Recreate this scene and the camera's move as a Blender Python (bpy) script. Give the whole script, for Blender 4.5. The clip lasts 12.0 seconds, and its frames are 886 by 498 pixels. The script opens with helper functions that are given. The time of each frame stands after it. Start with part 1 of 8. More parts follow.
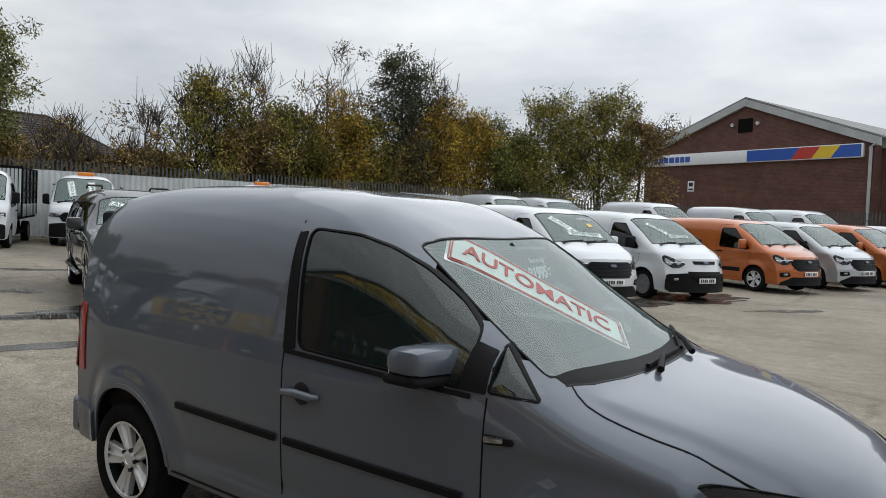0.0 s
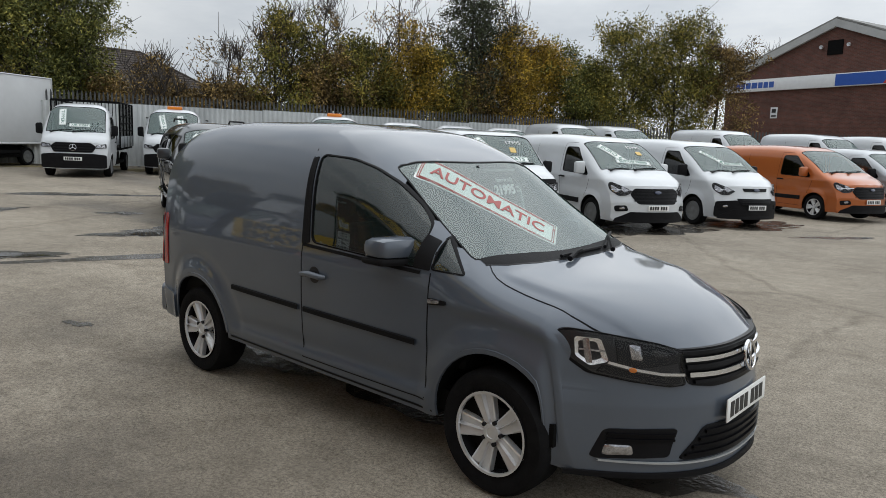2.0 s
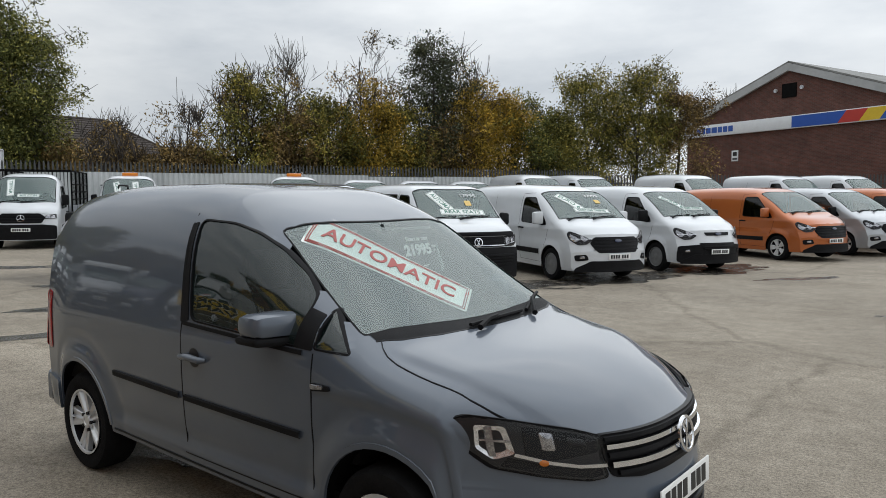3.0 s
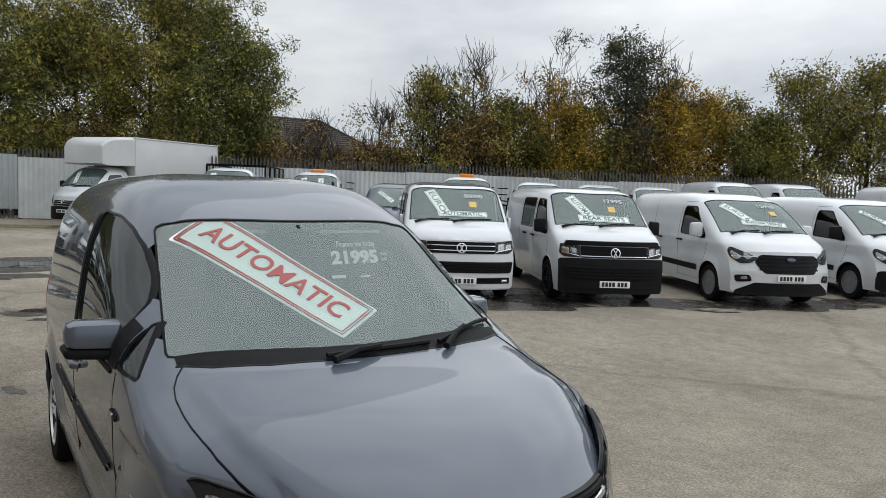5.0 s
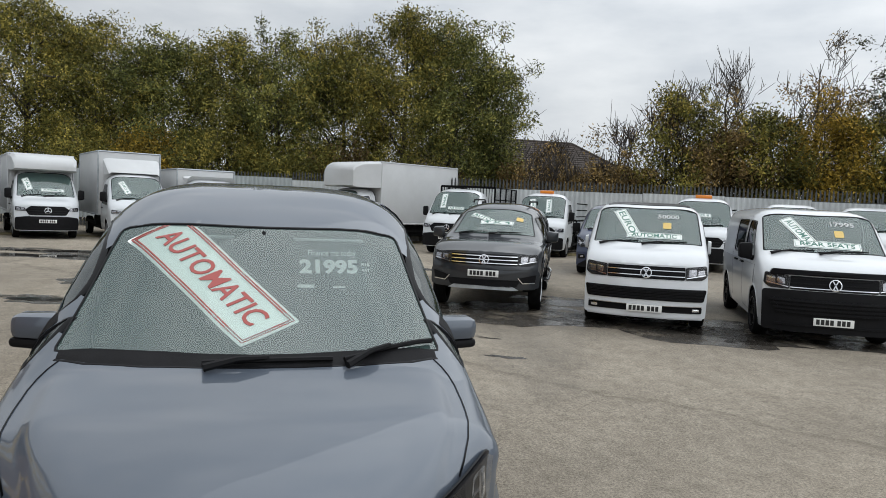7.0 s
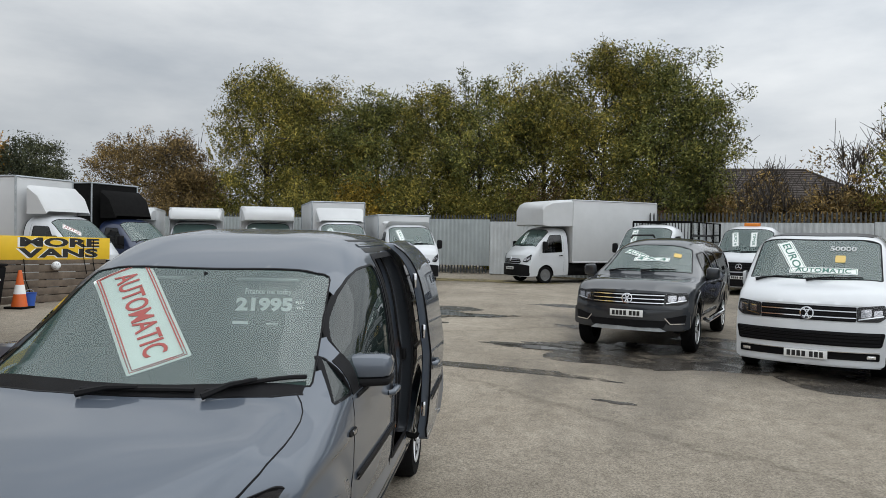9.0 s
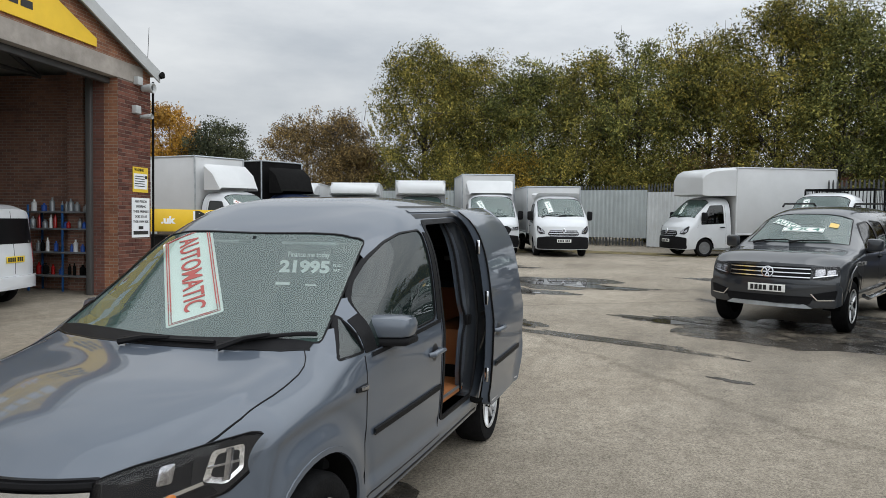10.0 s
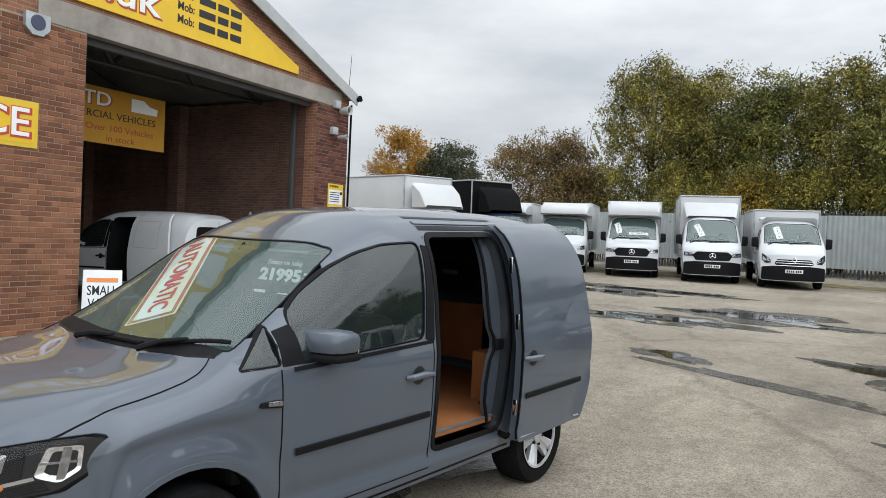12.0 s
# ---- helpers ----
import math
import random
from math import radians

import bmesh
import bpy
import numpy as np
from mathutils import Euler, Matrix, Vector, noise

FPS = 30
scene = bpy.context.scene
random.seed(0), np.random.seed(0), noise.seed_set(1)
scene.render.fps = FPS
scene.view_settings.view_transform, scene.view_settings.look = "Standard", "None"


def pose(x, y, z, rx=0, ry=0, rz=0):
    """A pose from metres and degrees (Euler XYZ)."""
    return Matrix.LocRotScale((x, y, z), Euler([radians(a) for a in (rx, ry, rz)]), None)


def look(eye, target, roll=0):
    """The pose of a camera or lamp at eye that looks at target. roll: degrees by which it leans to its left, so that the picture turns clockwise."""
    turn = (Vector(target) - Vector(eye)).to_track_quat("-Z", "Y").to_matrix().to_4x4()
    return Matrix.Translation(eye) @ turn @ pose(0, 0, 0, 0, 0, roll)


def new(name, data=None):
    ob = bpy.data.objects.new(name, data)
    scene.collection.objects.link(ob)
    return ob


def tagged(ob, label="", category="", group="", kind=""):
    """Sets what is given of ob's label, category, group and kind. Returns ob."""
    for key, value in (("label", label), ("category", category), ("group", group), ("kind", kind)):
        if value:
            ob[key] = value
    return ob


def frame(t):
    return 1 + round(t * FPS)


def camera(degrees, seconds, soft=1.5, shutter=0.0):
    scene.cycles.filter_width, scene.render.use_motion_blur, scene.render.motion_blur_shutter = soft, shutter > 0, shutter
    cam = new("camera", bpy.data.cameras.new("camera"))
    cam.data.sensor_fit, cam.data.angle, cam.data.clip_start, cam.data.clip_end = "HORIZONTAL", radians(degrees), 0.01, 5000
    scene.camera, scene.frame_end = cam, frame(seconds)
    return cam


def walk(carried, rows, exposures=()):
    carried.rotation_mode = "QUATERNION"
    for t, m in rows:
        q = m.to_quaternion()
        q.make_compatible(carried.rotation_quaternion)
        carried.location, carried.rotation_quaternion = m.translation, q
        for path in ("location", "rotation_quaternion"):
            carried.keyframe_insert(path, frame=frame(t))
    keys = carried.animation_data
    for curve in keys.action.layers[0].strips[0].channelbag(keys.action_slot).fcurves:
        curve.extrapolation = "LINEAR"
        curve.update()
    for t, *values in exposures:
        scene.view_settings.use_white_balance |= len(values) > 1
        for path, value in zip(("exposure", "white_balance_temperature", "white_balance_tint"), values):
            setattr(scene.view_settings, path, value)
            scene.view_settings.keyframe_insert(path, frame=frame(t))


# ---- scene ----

cam = camera(63.5, 12.0, soft=0.88)
PATH = [
    (0, (2.236, -3.039, 1.681), (1.086, -1.405, 1.598), 2.0),
    (0.5, (2.546, -3.203, 1.697), (1.318, -1.641, 1.467), 2.0),
    (1, (2.805, -3.461, 1.698), (1.551, -1.928, 1.418), 1.4),
    (1.5, (3.086, -3.574, 1.688), (1.779, -2.075, 1.483), 3.6),
    (2, (3.345, -3.525, 1.691), (2.035, -2.04, 1.407), 1.7),
    (2.5, (3.331, -3.247, 1.679), (2.044, -1.724, 1.517), 1.8),
    (2.7, (3.326, -3.105, 1.697), (2.07, -1.555, 1.556), -0.1),
    (4.3, (3.474, -1.851, 1.715), (2.03, -0.471, 1.608), -0.7),
    (4.5, (3.571, -1.71, 1.706), (2.056, -0.408, 1.603), -1.0),
    (5, (3.73, -1.321, 1.703), (2.071, -0.212, 1.574), 1.5),
    (5.5, (3.684, -0.936, 1.677), (1.964, 0.077, 1.549), 3.8),
    (6, (3.773, -0.622, 1.689), (1.942, 0.177, 1.608), 1.1),
    (6.5, (3.957, -0.266, 1.698), (2.028, 0.252, 1.594), 1.9),
    (7, (3.982, 0.079, 1.68), (2.033, 0.521, 1.591), 2.3),
    (7.2, (3.97, 0.211, 1.701), (2.013, 0.621, 1.63), 3.2),
    (8.8, (4.062, 1.416, 1.693), (2.068, 1.258, 1.693), 3.2),
    (9, (4.058, 1.565, 1.713), (2.067, 1.374, 1.716), 1.0),
    (9.5, (4.002, 1.989, 1.679), (2.077, 1.446, 1.668), 0.9),
    (10, (3.918, 2.262, 1.678), (2.026, 1.619, 1.599), 0.8),
    (10.5, (3.675, 2.52, 1.693), (1.785, 1.869, 1.633), 2.1),
    (11, (3.5, 2.862, 1.659), (1.729, 1.931, 1.641), 1.1),
    (11.5, (3.281, 3.162, 1.676), (1.657, 1.998, 1.569), 0.9),
    (12, (2.951, 3.316, 1.668), (1.376, 2.084, 1.629), 2.6),
]
walk(cam, [(t, look(eye, target, roll)) for t, eye, target, roll in PATH],
     [(0, -0.35), (2.7, -0.32), (5.5, -0.28), (7.2, -0.2), (9.0, -0.22), (9.8, -0.12), (10.5, 0.06), (12, 0.10)])

# ---- sky and light: a bright overcast day ----
world = bpy.data.worlds.new("overcast_sky")
scene.world = world
world.use_nodes = True
wt = world.node_tree
wt.nodes.clear()
w_out = wt.nodes.new("ShaderNodeOutputWorld")
w_sky = wt.nodes.new("ShaderNodeTexSky")
w_sky.sky_type, w_sky.sun_disc = "NISHITA", False
w_sky.sun_elevation, w_sky.sun_rotation = radians(43), radians(20)
w_bg = wt.nodes.new("ShaderNodeBackground")
w_bg.inputs["Strength"].default_value = 0.09
wt.links.new(w_sky.outputs[0], w_bg.inputs["Color"])
# cloud sheet: a grey layer with soft lighter and darker banks
w_tc = wt.nodes.new("ShaderNodeTexCoord")
w_map = wt.nodes.new("ShaderNodeMapping")
w_map.inputs["Scale"].default_value = (1.0, 1.0, 3.2)
w_n = wt.nodes.new("ShaderNodeTexNoise")
w_n.inputs["Scale"].default_value, w_n.inputs["Detail"].default_value = 2.6, 6.0
w_n.inputs["Roughness"].default_value = 0.55
w_ramp = wt.nodes.new("ShaderNodeValToRGB")
w_ramp.color_ramp.elements[0].position, w_ramp.color_ramp.elements[0].color = 0.34, (0.565, 0.61, 0.66, 1)
w_ramp.color_ramp.elements[1].position, w_ramp.color_ramp.elements[1].color = 0.70, (0.885, 0.915, 0.935, 1)
w_cloud = wt.nodes.new("ShaderNodeBackground")
w_cloud.inputs["Strength"].default_value = 0.92
w_mix = wt.nodes.new("ShaderNodeMixShader")
w_mix.inputs[0].default_value = 0.94
wt.links.new(w_tc.outputs["Generated"], w_map.inputs[0])
wt.links.new(w_map.outputs[0], w_n.inputs["Vector"])
wt.links.new(w_n.outputs[0], w_ramp.inputs[0])
wt.links.new(w_ramp.outputs[0], w_cloud.inputs["Color"])
# an overcast sky grows brighter towards the zenith
w_sep = wt.nodes.new("ShaderNodeSeparateXYZ")
w_el = wt.nodes.new("ShaderNodeMapRange")
w_el.inputs[1].default_value, w_el.inputs[2].default_value = 0.15, 1.0
w_el.inputs[3].default_value, w_el.inputs[4].default_value = 1.10, 2.3
wt.links.new(w_tc.outputs["Generated"], w_sep.inputs[0])
wt.links.new(w_sep.outputs[2], w_el.inputs[0])
# and brighter on the side where the sun stands behind the cloud
w_dot = wt.nodes.new("ShaderNodeVectorMath")
w_dot.operation = "DOT_PRODUCT"
w_dot.inputs[1].default_value = (0.30, 0.95, 0.0)
wt.links.new(w_tc.outputs["Generated"], w_dot.inputs[0])
w_side = wt.nodes.new("ShaderNodeMapRange")
w_side.inputs[1].default_value, w_side.inputs[2].default_value = -1.0, 1.0
w_side.inputs[3].default_value, w_side.inputs[4].default_value = 0.74, 1.25
wt.links.new(w_dot.outputs["Value"], w_side.inputs[0])
w_mul = wt.nodes.new("ShaderNodeMath")
w_mul.operation = "MULTIPLY"
wt.links.new(w_el.outputs[0], w_mul.inputs[0])
wt.links.new(w_side.outputs[0], w_mul.inputs[1])
wt.links.new(w_mul.outputs[0], w_cloud.inputs["Strength"])
wt.links.new(w_bg.outputs[0], w_mix.inputs[1])
wt.links.new(w_cloud.outputs[0], w_mix.inputs[2])
wt.links.new(w_mix.outputs[0], w_out.inputs["Surface"])
sun_data = bpy.data.lights.new("sun", "SUN")
sun_data.energy, sun_data.angle, sun_data.color = 1.5, radians(120), (0.95, 0.985, 1.0)
sun = new("sun", sun_data)
sun.matrix_basis = look((6, 16, 16), (0, 0, 0))
scene.view_settings.exposure = 0.0


# ---- materials ----
def mat(name, base, rough=0.5, metal=0.0, vary=0.0, scale=4.0, bump=0.0, bscale=60.0, coat=0.0, second=None, rvary=0.0, spec=0.5, coat_ior=1.5):
    """A procedural surface: a base colour that varies at two scales, with fine relief."""
    m = bpy.data.materials.new(name)
    m.use_nodes = True
    nt = m.node_tree
    b = nt.nodes["Principled BSDF"]
    b.inputs["Base Color"].default_value = (*base, 1)
    b.inputs["Roughness"].default_value, b.inputs["Metallic"].default_value = rough, metal
    b.inputs["Coat Weight"].default_value, b.inputs["Coat Roughness"].default_value = coat, 0.03
    b.inputs["Specular IOR Level"].default_value, b.inputs["Coat IOR"].default_value = spec, coat_ior
    tc = nt.nodes.new("ShaderNodeTexCoord")
    if vary or second:
        n1 = nt.nodes.new("ShaderNodeTexNoise")
        n1.inputs["Scale"].default_value, n1.inputs["Detail"].default_value = scale, 8
        n1.inputs["Roughness"].default_value = 0.65
        nt.links.new(tc.outputs["Object"], n1.inputs["Vector"])
        r = nt.nodes.new("ShaderNodeValToRGB")
        dark = [c * (1 - vary) for c in base]
        light = second or [min(1, c * (1 + vary)) for c in base]
        r.color_ramp.elements[0].position, r.color_ramp.elements[0].color = 0.32, (*dark, 1)
        r.color_ramp.elements[1].position, r.color_ramp.elements[1].color = 0.68, (*light, 1)
        nt.links.new(n1.outputs[0], r.inputs[0])
        nt.links.new(r.outputs[0], b.inputs["Base Color"])
        if rvary:
            mr = nt.nodes.new("ShaderNodeMapRange")
            mr.inputs[3].default_value, mr.inputs[4].default_value = max(0.02, rough - rvary), rough + rvary
            nt.links.new(n1.outputs[0], mr.inputs[0])
            nt.links.new(mr.outputs[0], b.inputs["Roughness"])
    if bump:
        n2 = nt.nodes.new("ShaderNodeTexNoise")
        n2.inputs["Scale"].default_value, n2.inputs["Detail"].default_value = bscale, 4
        nt.links.new(tc.outputs["Object"], n2.inputs["Vector"])
        bp = nt.nodes.new("ShaderNodeBump")
        bp.inputs["Strength"].default_value, bp.inputs["Distance"].default_value = bump, 0.01
        nt.links.new(n2.outputs[0], bp.inputs["Height"])
        nt.links.new(bp.outputs[0], b.inputs["Normal"])
    return m


def glass(name, tint=(0.75, 0.85, 0.82), see=0.75, rough=0.02, ior=1.85, film=0.0):
    """Thin car glass: mirror-like at a glance, tinted where it is looked through."""
    m = bpy.data.materials.new(name)
    m.use_nodes = True
    nt = m.node_tree
    nt.nodes.clear()
    out = nt.nodes.new("ShaderNodeOutputMaterial")
    tr = nt.nodes.new("ShaderNodeBsdfTransparent")
    tr.inputs[0].default_value = (*[c * see for c in tint], 1)
    gl = nt.nodes.new("ShaderNodeBsdfGlossy")
    gl.inputs["Roughness"].default_value = rough
    fr = nt.nodes.new("ShaderNodeFresnel")
    fr.inputs[0].default_value = ior
    mr = nt.nodes.new("ShaderNodeMapRange")
    mr.inputs[3].default_value, mr.inputs[4].default_value = 0.0, 1.0
    mx = nt.nodes.new("ShaderNodeMixShader")
    nt.links.new(fr.outputs[0], mr.inputs[0])
    nt.links.new(mr.outputs[0], mx.inputs[0])
    nt.links.new(tr.outputs[0], mx.inputs[1])
    nt.links.new(gl.outputs[0], mx.inputs[2])
    last = mx.outputs[0]
    if film:
        # a thin even film of road dust, with pale green sky glare put into it
        du = nt.nodes.new("ShaderNodeBsdfDiffuse")
        du.inputs[0].default_value = (0.44, 0.72, 0.66, 1)
        m2 = nt.nodes.new("ShaderNodeMixShader")
        m2.inputs[0].default_value = film
        nt.links.new(last, m2.inputs[1])
        nt.links.new(du.outputs[0], m2.inputs[2])
        last = m2.outputs[0]
    nt.links.new(last, out.inputs["Surface"])
    return m


def paint(name, base, rough=0.32, flake=0.0, coat=0.9, spec=0.3, coat_ior=1.5):
    return mat(name, base, rough, flake, vary=0.05, scale=1.3, bump=0.0, coat=coat, spec=spec, coat_ior=coat_ior)


M = {}
M["grey_paint"] = paint("grey_paint", (0.082, 0.099, 0.126), 0.42, 0.20, 1.0, 0.22, 1.52)
M["dark_paint"] = paint("dark_grey_paint", (0.030, 0.034, 0.040), 0.35, 0.3, 1.0, 0.2)
M["white_paint"] = paint("white_paint", (0.58, 0.60, 0.62), 0.35)
M["orange_paint"] = paint("orange_paint", (0.40, 0.105, 0.022), 0.33, 0.35)
M["silver_paint"] = paint("silver_paint", (0.42, 0.44, 0.46), 0.35, 0.4)
M["navy_paint"] = paint("navy_paint", (0.02, 0.03, 0.07), 0.3)
M["black_plastic"] = mat("black_plastic", (0.009, 0.009, 0.010), 0.55, vary=0.2, scale=9, bump=0.15, bscale=300, spec=0.10)
M["gloss_black"] = mat("gloss_black", (0.005, 0.005, 0.006), 0.30, spec=0.10)
M["tyre"] = mat("tyre_rubber", (0.009, 0.009, 0.0095), 0.85, vary=0.3, scale=14, bump=0.3, bscale=90, spec=0.08)
M["alloy"] = mat("alloy_silver", (0.66, 0.67, 0.68), 0.32, 0.6, vary=0.1, scale=8)
M["steel"] = mat("galvanised_steel", (0.40, 0.43, 0.45), 0.45, 0.5, vary=0.2, scale=5, rvary=0.1)
M["chrome"] = mat("chrome", (0.75, 0.76, 0.78), 0.12, 1.0, vary=0.05)
M["glass"] = glass("car_glass", (0.88, 0.97, 0.93), 0.95, 0.015, 2.05, 0.08)
M["glass_van"] = glass("van_windscreen", (0.82, 0.95, 0.91), 0.9, 0.02, 1.95, 0.10)
M["glass_dark"] = glass("tinted_glass", (0.5, 0.56, 0.55), 0.35, 0.02, 1.6)
M["lens"] = glass("lamp_lens", (0.98, 0.98, 0.98), 0.98, 0.02, 1.35)
M["lamp_inner"] = mat("lamp_reflector", (0.40, 0.40, 0.42), 0.12, 0.9, vary=0.4, scale=45)
M["lamp_bright"] = mat("lamp_bowl_chrome", (0.80, 0.81, 0.82), 0.16, 0.85, vary=0.25, scale=60)
M["lamp_dark"] = mat("lamp_housing", (0.014, 0.014, 0.016), 0.25, spec=0.2)
M["lamp_grey"] = mat("lamp_housing_grey", (0.028, 0.028, 0.030), 0.3, 0.2, spec=0.2)
M["red_lamp"] = mat("red_lamp", (0.35, 0.01, 0.01), 0.15, coat=0.5)
M["amber_lamp"] = mat("amber_lamp", (0.75, 0.22, 0.02), 0.2, coat=0.5)
M["plate_white"] = mat("plate_white", (0.78, 0.78, 0.76), 0.4, vary=0.03)
M["plate_yellow"] = mat("plate_yellow", (0.75, 0.55, 0.03), 0.4, vary=0.03)
M["wheel_trim"] = mat("wheel_trim_grey", (0.20, 0.205, 0.21), 0.4, 0.5, vary=0.15, scale=9)
M["tag_yellow"] = mat("yellow_paper", (0.70, 0.50, 0.16), 0.6, vary=0.05)
M["ink"] = mat("black_ink", (0.012, 0.012, 0.012), 0.5)
M["card"] = mat("white_card", (0.86, 0.88, 0.86), 0.5, vary=0.03)
M["red_ink"] = mat("red_ink", (0.33, 0.06, 0.05), 0.5)
M["green_ink"] = mat("green_ink", (0.07, 0.20, 0.155), 0.5)
M["white_ink"] = mat("white_ink", (0.85, 0.86, 0.86), 0.5)
M["cabin"] = mat("cabin_plastic", (0.012, 0.013, 0.014), 0.7, vary=0.25, scale=5, bump=0.1, bscale=200, spec=0.15)
M["seat"] = mat("seat_cloth", (0.022, 0.022, 0.025), 0.9, vary=0.2, scale=20, bump=0.3, bscale=400)
M["ply"] = mat("plywood", (0.34, 0.13, 0.045), 0.55, vary=0.15, scale=3, bump=0.1, bscale=120)
M["box_white"] = mat("box_body_white", (0.54, 0.55, 0.555), 0.4, vary=0.06, scale=0.9)
M["chassis"] = mat("chassis_black", (0.006, 0.006, 0.006), 0.8, vary=0.3, scale=6, spec=0.08)
M["yellow"] = mat("yellow_panel", (0.78, 0.50, 0.02), 0.45, vary=0.06, scale=1.5)


# ---- mesh helpers ----
def part(name, bm, material, parent=None, label="", smooth=True, doubles=0.0):
    """Links a bmesh as one mesh object under a thing."""
    if doubles:
        bmesh.ops.remove_doubles(bm, verts=bm.verts, dist=doubles)
    me = bpy.data.meshes.new(name)
    bm.to_mesh(me)
    bm.free()
    me.materials.append(M[material] if isinstance(material, str) else material)
    if smooth:
        me.shade_smooth()
        me.set_sharp_from_angle(angle=radians(38))
    ob = new(name, me)
    if parent:
        ob.parent = parent
    if label:
        ob["label"] = label
    return ob


def thing(name, label, category, m=None, group="", kind=""):
    ob = new(name)
    ob.empty_display_size = 0.2
    if m is not None:
        ob.matrix_basis = m
    return tagged(ob, label, category, group, kind)


def box(bm, lo, hi, bevel=0.0, m=None):
    r = bmesh.ops.create_cube(bm, size=1.0)
    vs = r["verts"]
    for v in vs:
        v.co = Vector([(lo[k] + hi[k]) / 2 + v.co[k] * (hi[k] - lo[k]) for k in range(3)])
    if bevel:
        es = {e for v in vs for e in v.link_edges}
        r2 = bmesh.ops.bevel(bm, geom=list(es), offset=bevel, segments=2, affect="EDGES", profile=0.5)
        vs = list({v for f in r2["faces"] for v in f.verts} | {v for v in vs if v.is_valid})
    if m is not None:
        for v in vs:
            v.co = m @ v.co
    return vs


def boxes(*rows, bevel=0.0):
    bm = bmesh.new()
    for lo, hi in rows:
        box(bm, lo, hi, bevel)
    return bm


def lathe(bm, profile, n=32, axis="y", m=None):
    """Turns a profile of (radius, along) round an axis."""
    rings = []
    for r, a in profile:
        ring = []
        for k in range(n):
            c, s = math.cos(2 * math.pi * k / n), math.sin(2 * math.pi * k / n)
            p = {"y": (r * c, a, r * s), "z": (r * c, r * s, a), "x": (a, r * c, r * s)}[axis]
            ring.append(bm.verts.new(m @ Vector(p) if m is not None else p))
        rings.append(ring)
    for a, b in zip(rings, rings[1:]):
        for k in range(n):
            bm.faces.new((a[k], a[(k + 1) % n], b[(k + 1) % n], b[k]))
    return rings


def tube(bm, pts, r, n=6, caps=True):
    """A round bar along points; r may be one radius or one for each point."""
    pts = [Vector(p) for p in pts]
    rr = r if isinstance(r, (list, tuple)) else [r] * len(pts)
    rings = []
    for k, p in enumerate(pts):
        d = (pts[min(k + 1, len(pts) - 1)] - pts[max(k - 1, 0)]).normalized()
        a = d.orthogonal().normalized() if not rings else (last - d * last.dot(d)).normalized()
        last, b = a, d.cross(a)
        rings.append([bm.verts.new(p + (a * math.cos(t) + b * math.sin(t)) * rr[k]) for t in [2 * math.pi * i / n for i in range(n)]])
    for a, b in zip(rings, rings[1:]):
        for i in range(n):
            bm.faces.new((a[i], a[(i + 1) % n], b[(i + 1) % n], b[i]))
    if caps:
        bm.faces.new(rings[0][::-1])
        bm.faces.new(rings[-1])


def text(body, size, material, m, parent, name="lettering", width=None, depth=0.0012, bold=0.0, label=""):
    """Raised lettering in the built-in font, centred at the pose m, lying in its xy plane."""
    cu = bpy.data.curves.new(name, "FONT")
    cu.body, cu.size, cu.extrude, cu.offset = body, size, depth, bold
    cu.align_x, cu.align_y = "CENTER", "CENTER"
    cu.resolution_u = 3
    ob = bpy.data.objects.new(name, cu)
    me = bpy.data.meshes.new_from_object(ob)
    bpy.data.objects.remove(ob)
    if width:
        xs = [v.co.x for v in me.vertices]
        k = width / max(1e-6, max(xs) - min(xs))
        for v in me.vertices:
            v.co.x *= k
    me.materials.clear()
    me.materials.append(M[material])
    o = new(name, me)
    o.parent = parent
    o.matrix_basis = m
    if label:
        o["label"] = label
    return o


def ground_z(x):
    """The yard lies level round the van and rises gently towards the fence."""
    d = -(x + 2.0)
    d = 0.0 if d <= -2 else (d if d >= 2 else (d + 2) ** 2 / 8)
    return 0.02 * min(d, 60.0)

# ---- vehicles ----
def smooth_curve(rows):
    """A monotone curve through rows of (x, value)."""
    xs, ys = np.array(sorted(rows), float).T
    h = np.diff(xs)
    d = np.diff(ys) / h
    m = np.zeros_like(ys)
    m[0], m[-1] = d[0], d[-1]
    for k in range(1, len(xs) - 1):
        if d[k - 1] * d[k] > 0:
            w1, w2 = 2 * h[k] + h[k - 1], h[k] + 2 * h[k - 1]
            m[k] = (w1 + w2) / (w1 / d[k - 1] + w2 / d[k])

    px, py, pm = xs.tolist(), ys.tolist(), m.tolist()

    def f(x):
        if isinstance(x, float):
            # the same curve for one value, with plain numbers
            x = min(max(x, px[0]), px[-1])
            k = 0
            while k < len(px) - 2 and x > px[k + 1]:
                k += 1
            hk = px[k + 1] - px[k]
            t = (x - px[k]) / hk
            u = 1 - t
            return (1 + 2 * t) * u * u * py[k] + t * u * u * hk * pm[k] + t * t * (3 - 2 * t) * py[k + 1] - t * t * u * hk * pm[k + 1]
        x = np.clip(x, xs[0], xs[-1])
        k = np.clip(np.searchsorted(xs, x) - 1, 0, len(h) - 1)
        t = (x - xs[k]) / h[k]
        return ((1 + 2 * t) * (1 - t) ** 2 * ys[k] + t * (1 - t) ** 2 * h[k] * m[k]
                + t * t * (3 - 2 * t) * ys[k + 1] + t * t * (t - 1) * h[k] * m[k + 1])
    return f


def ramp(x, a, b):
    t = np.clip((x - a) / (b - a), 0, 1)
    return t * t * (3 - 2 * t)


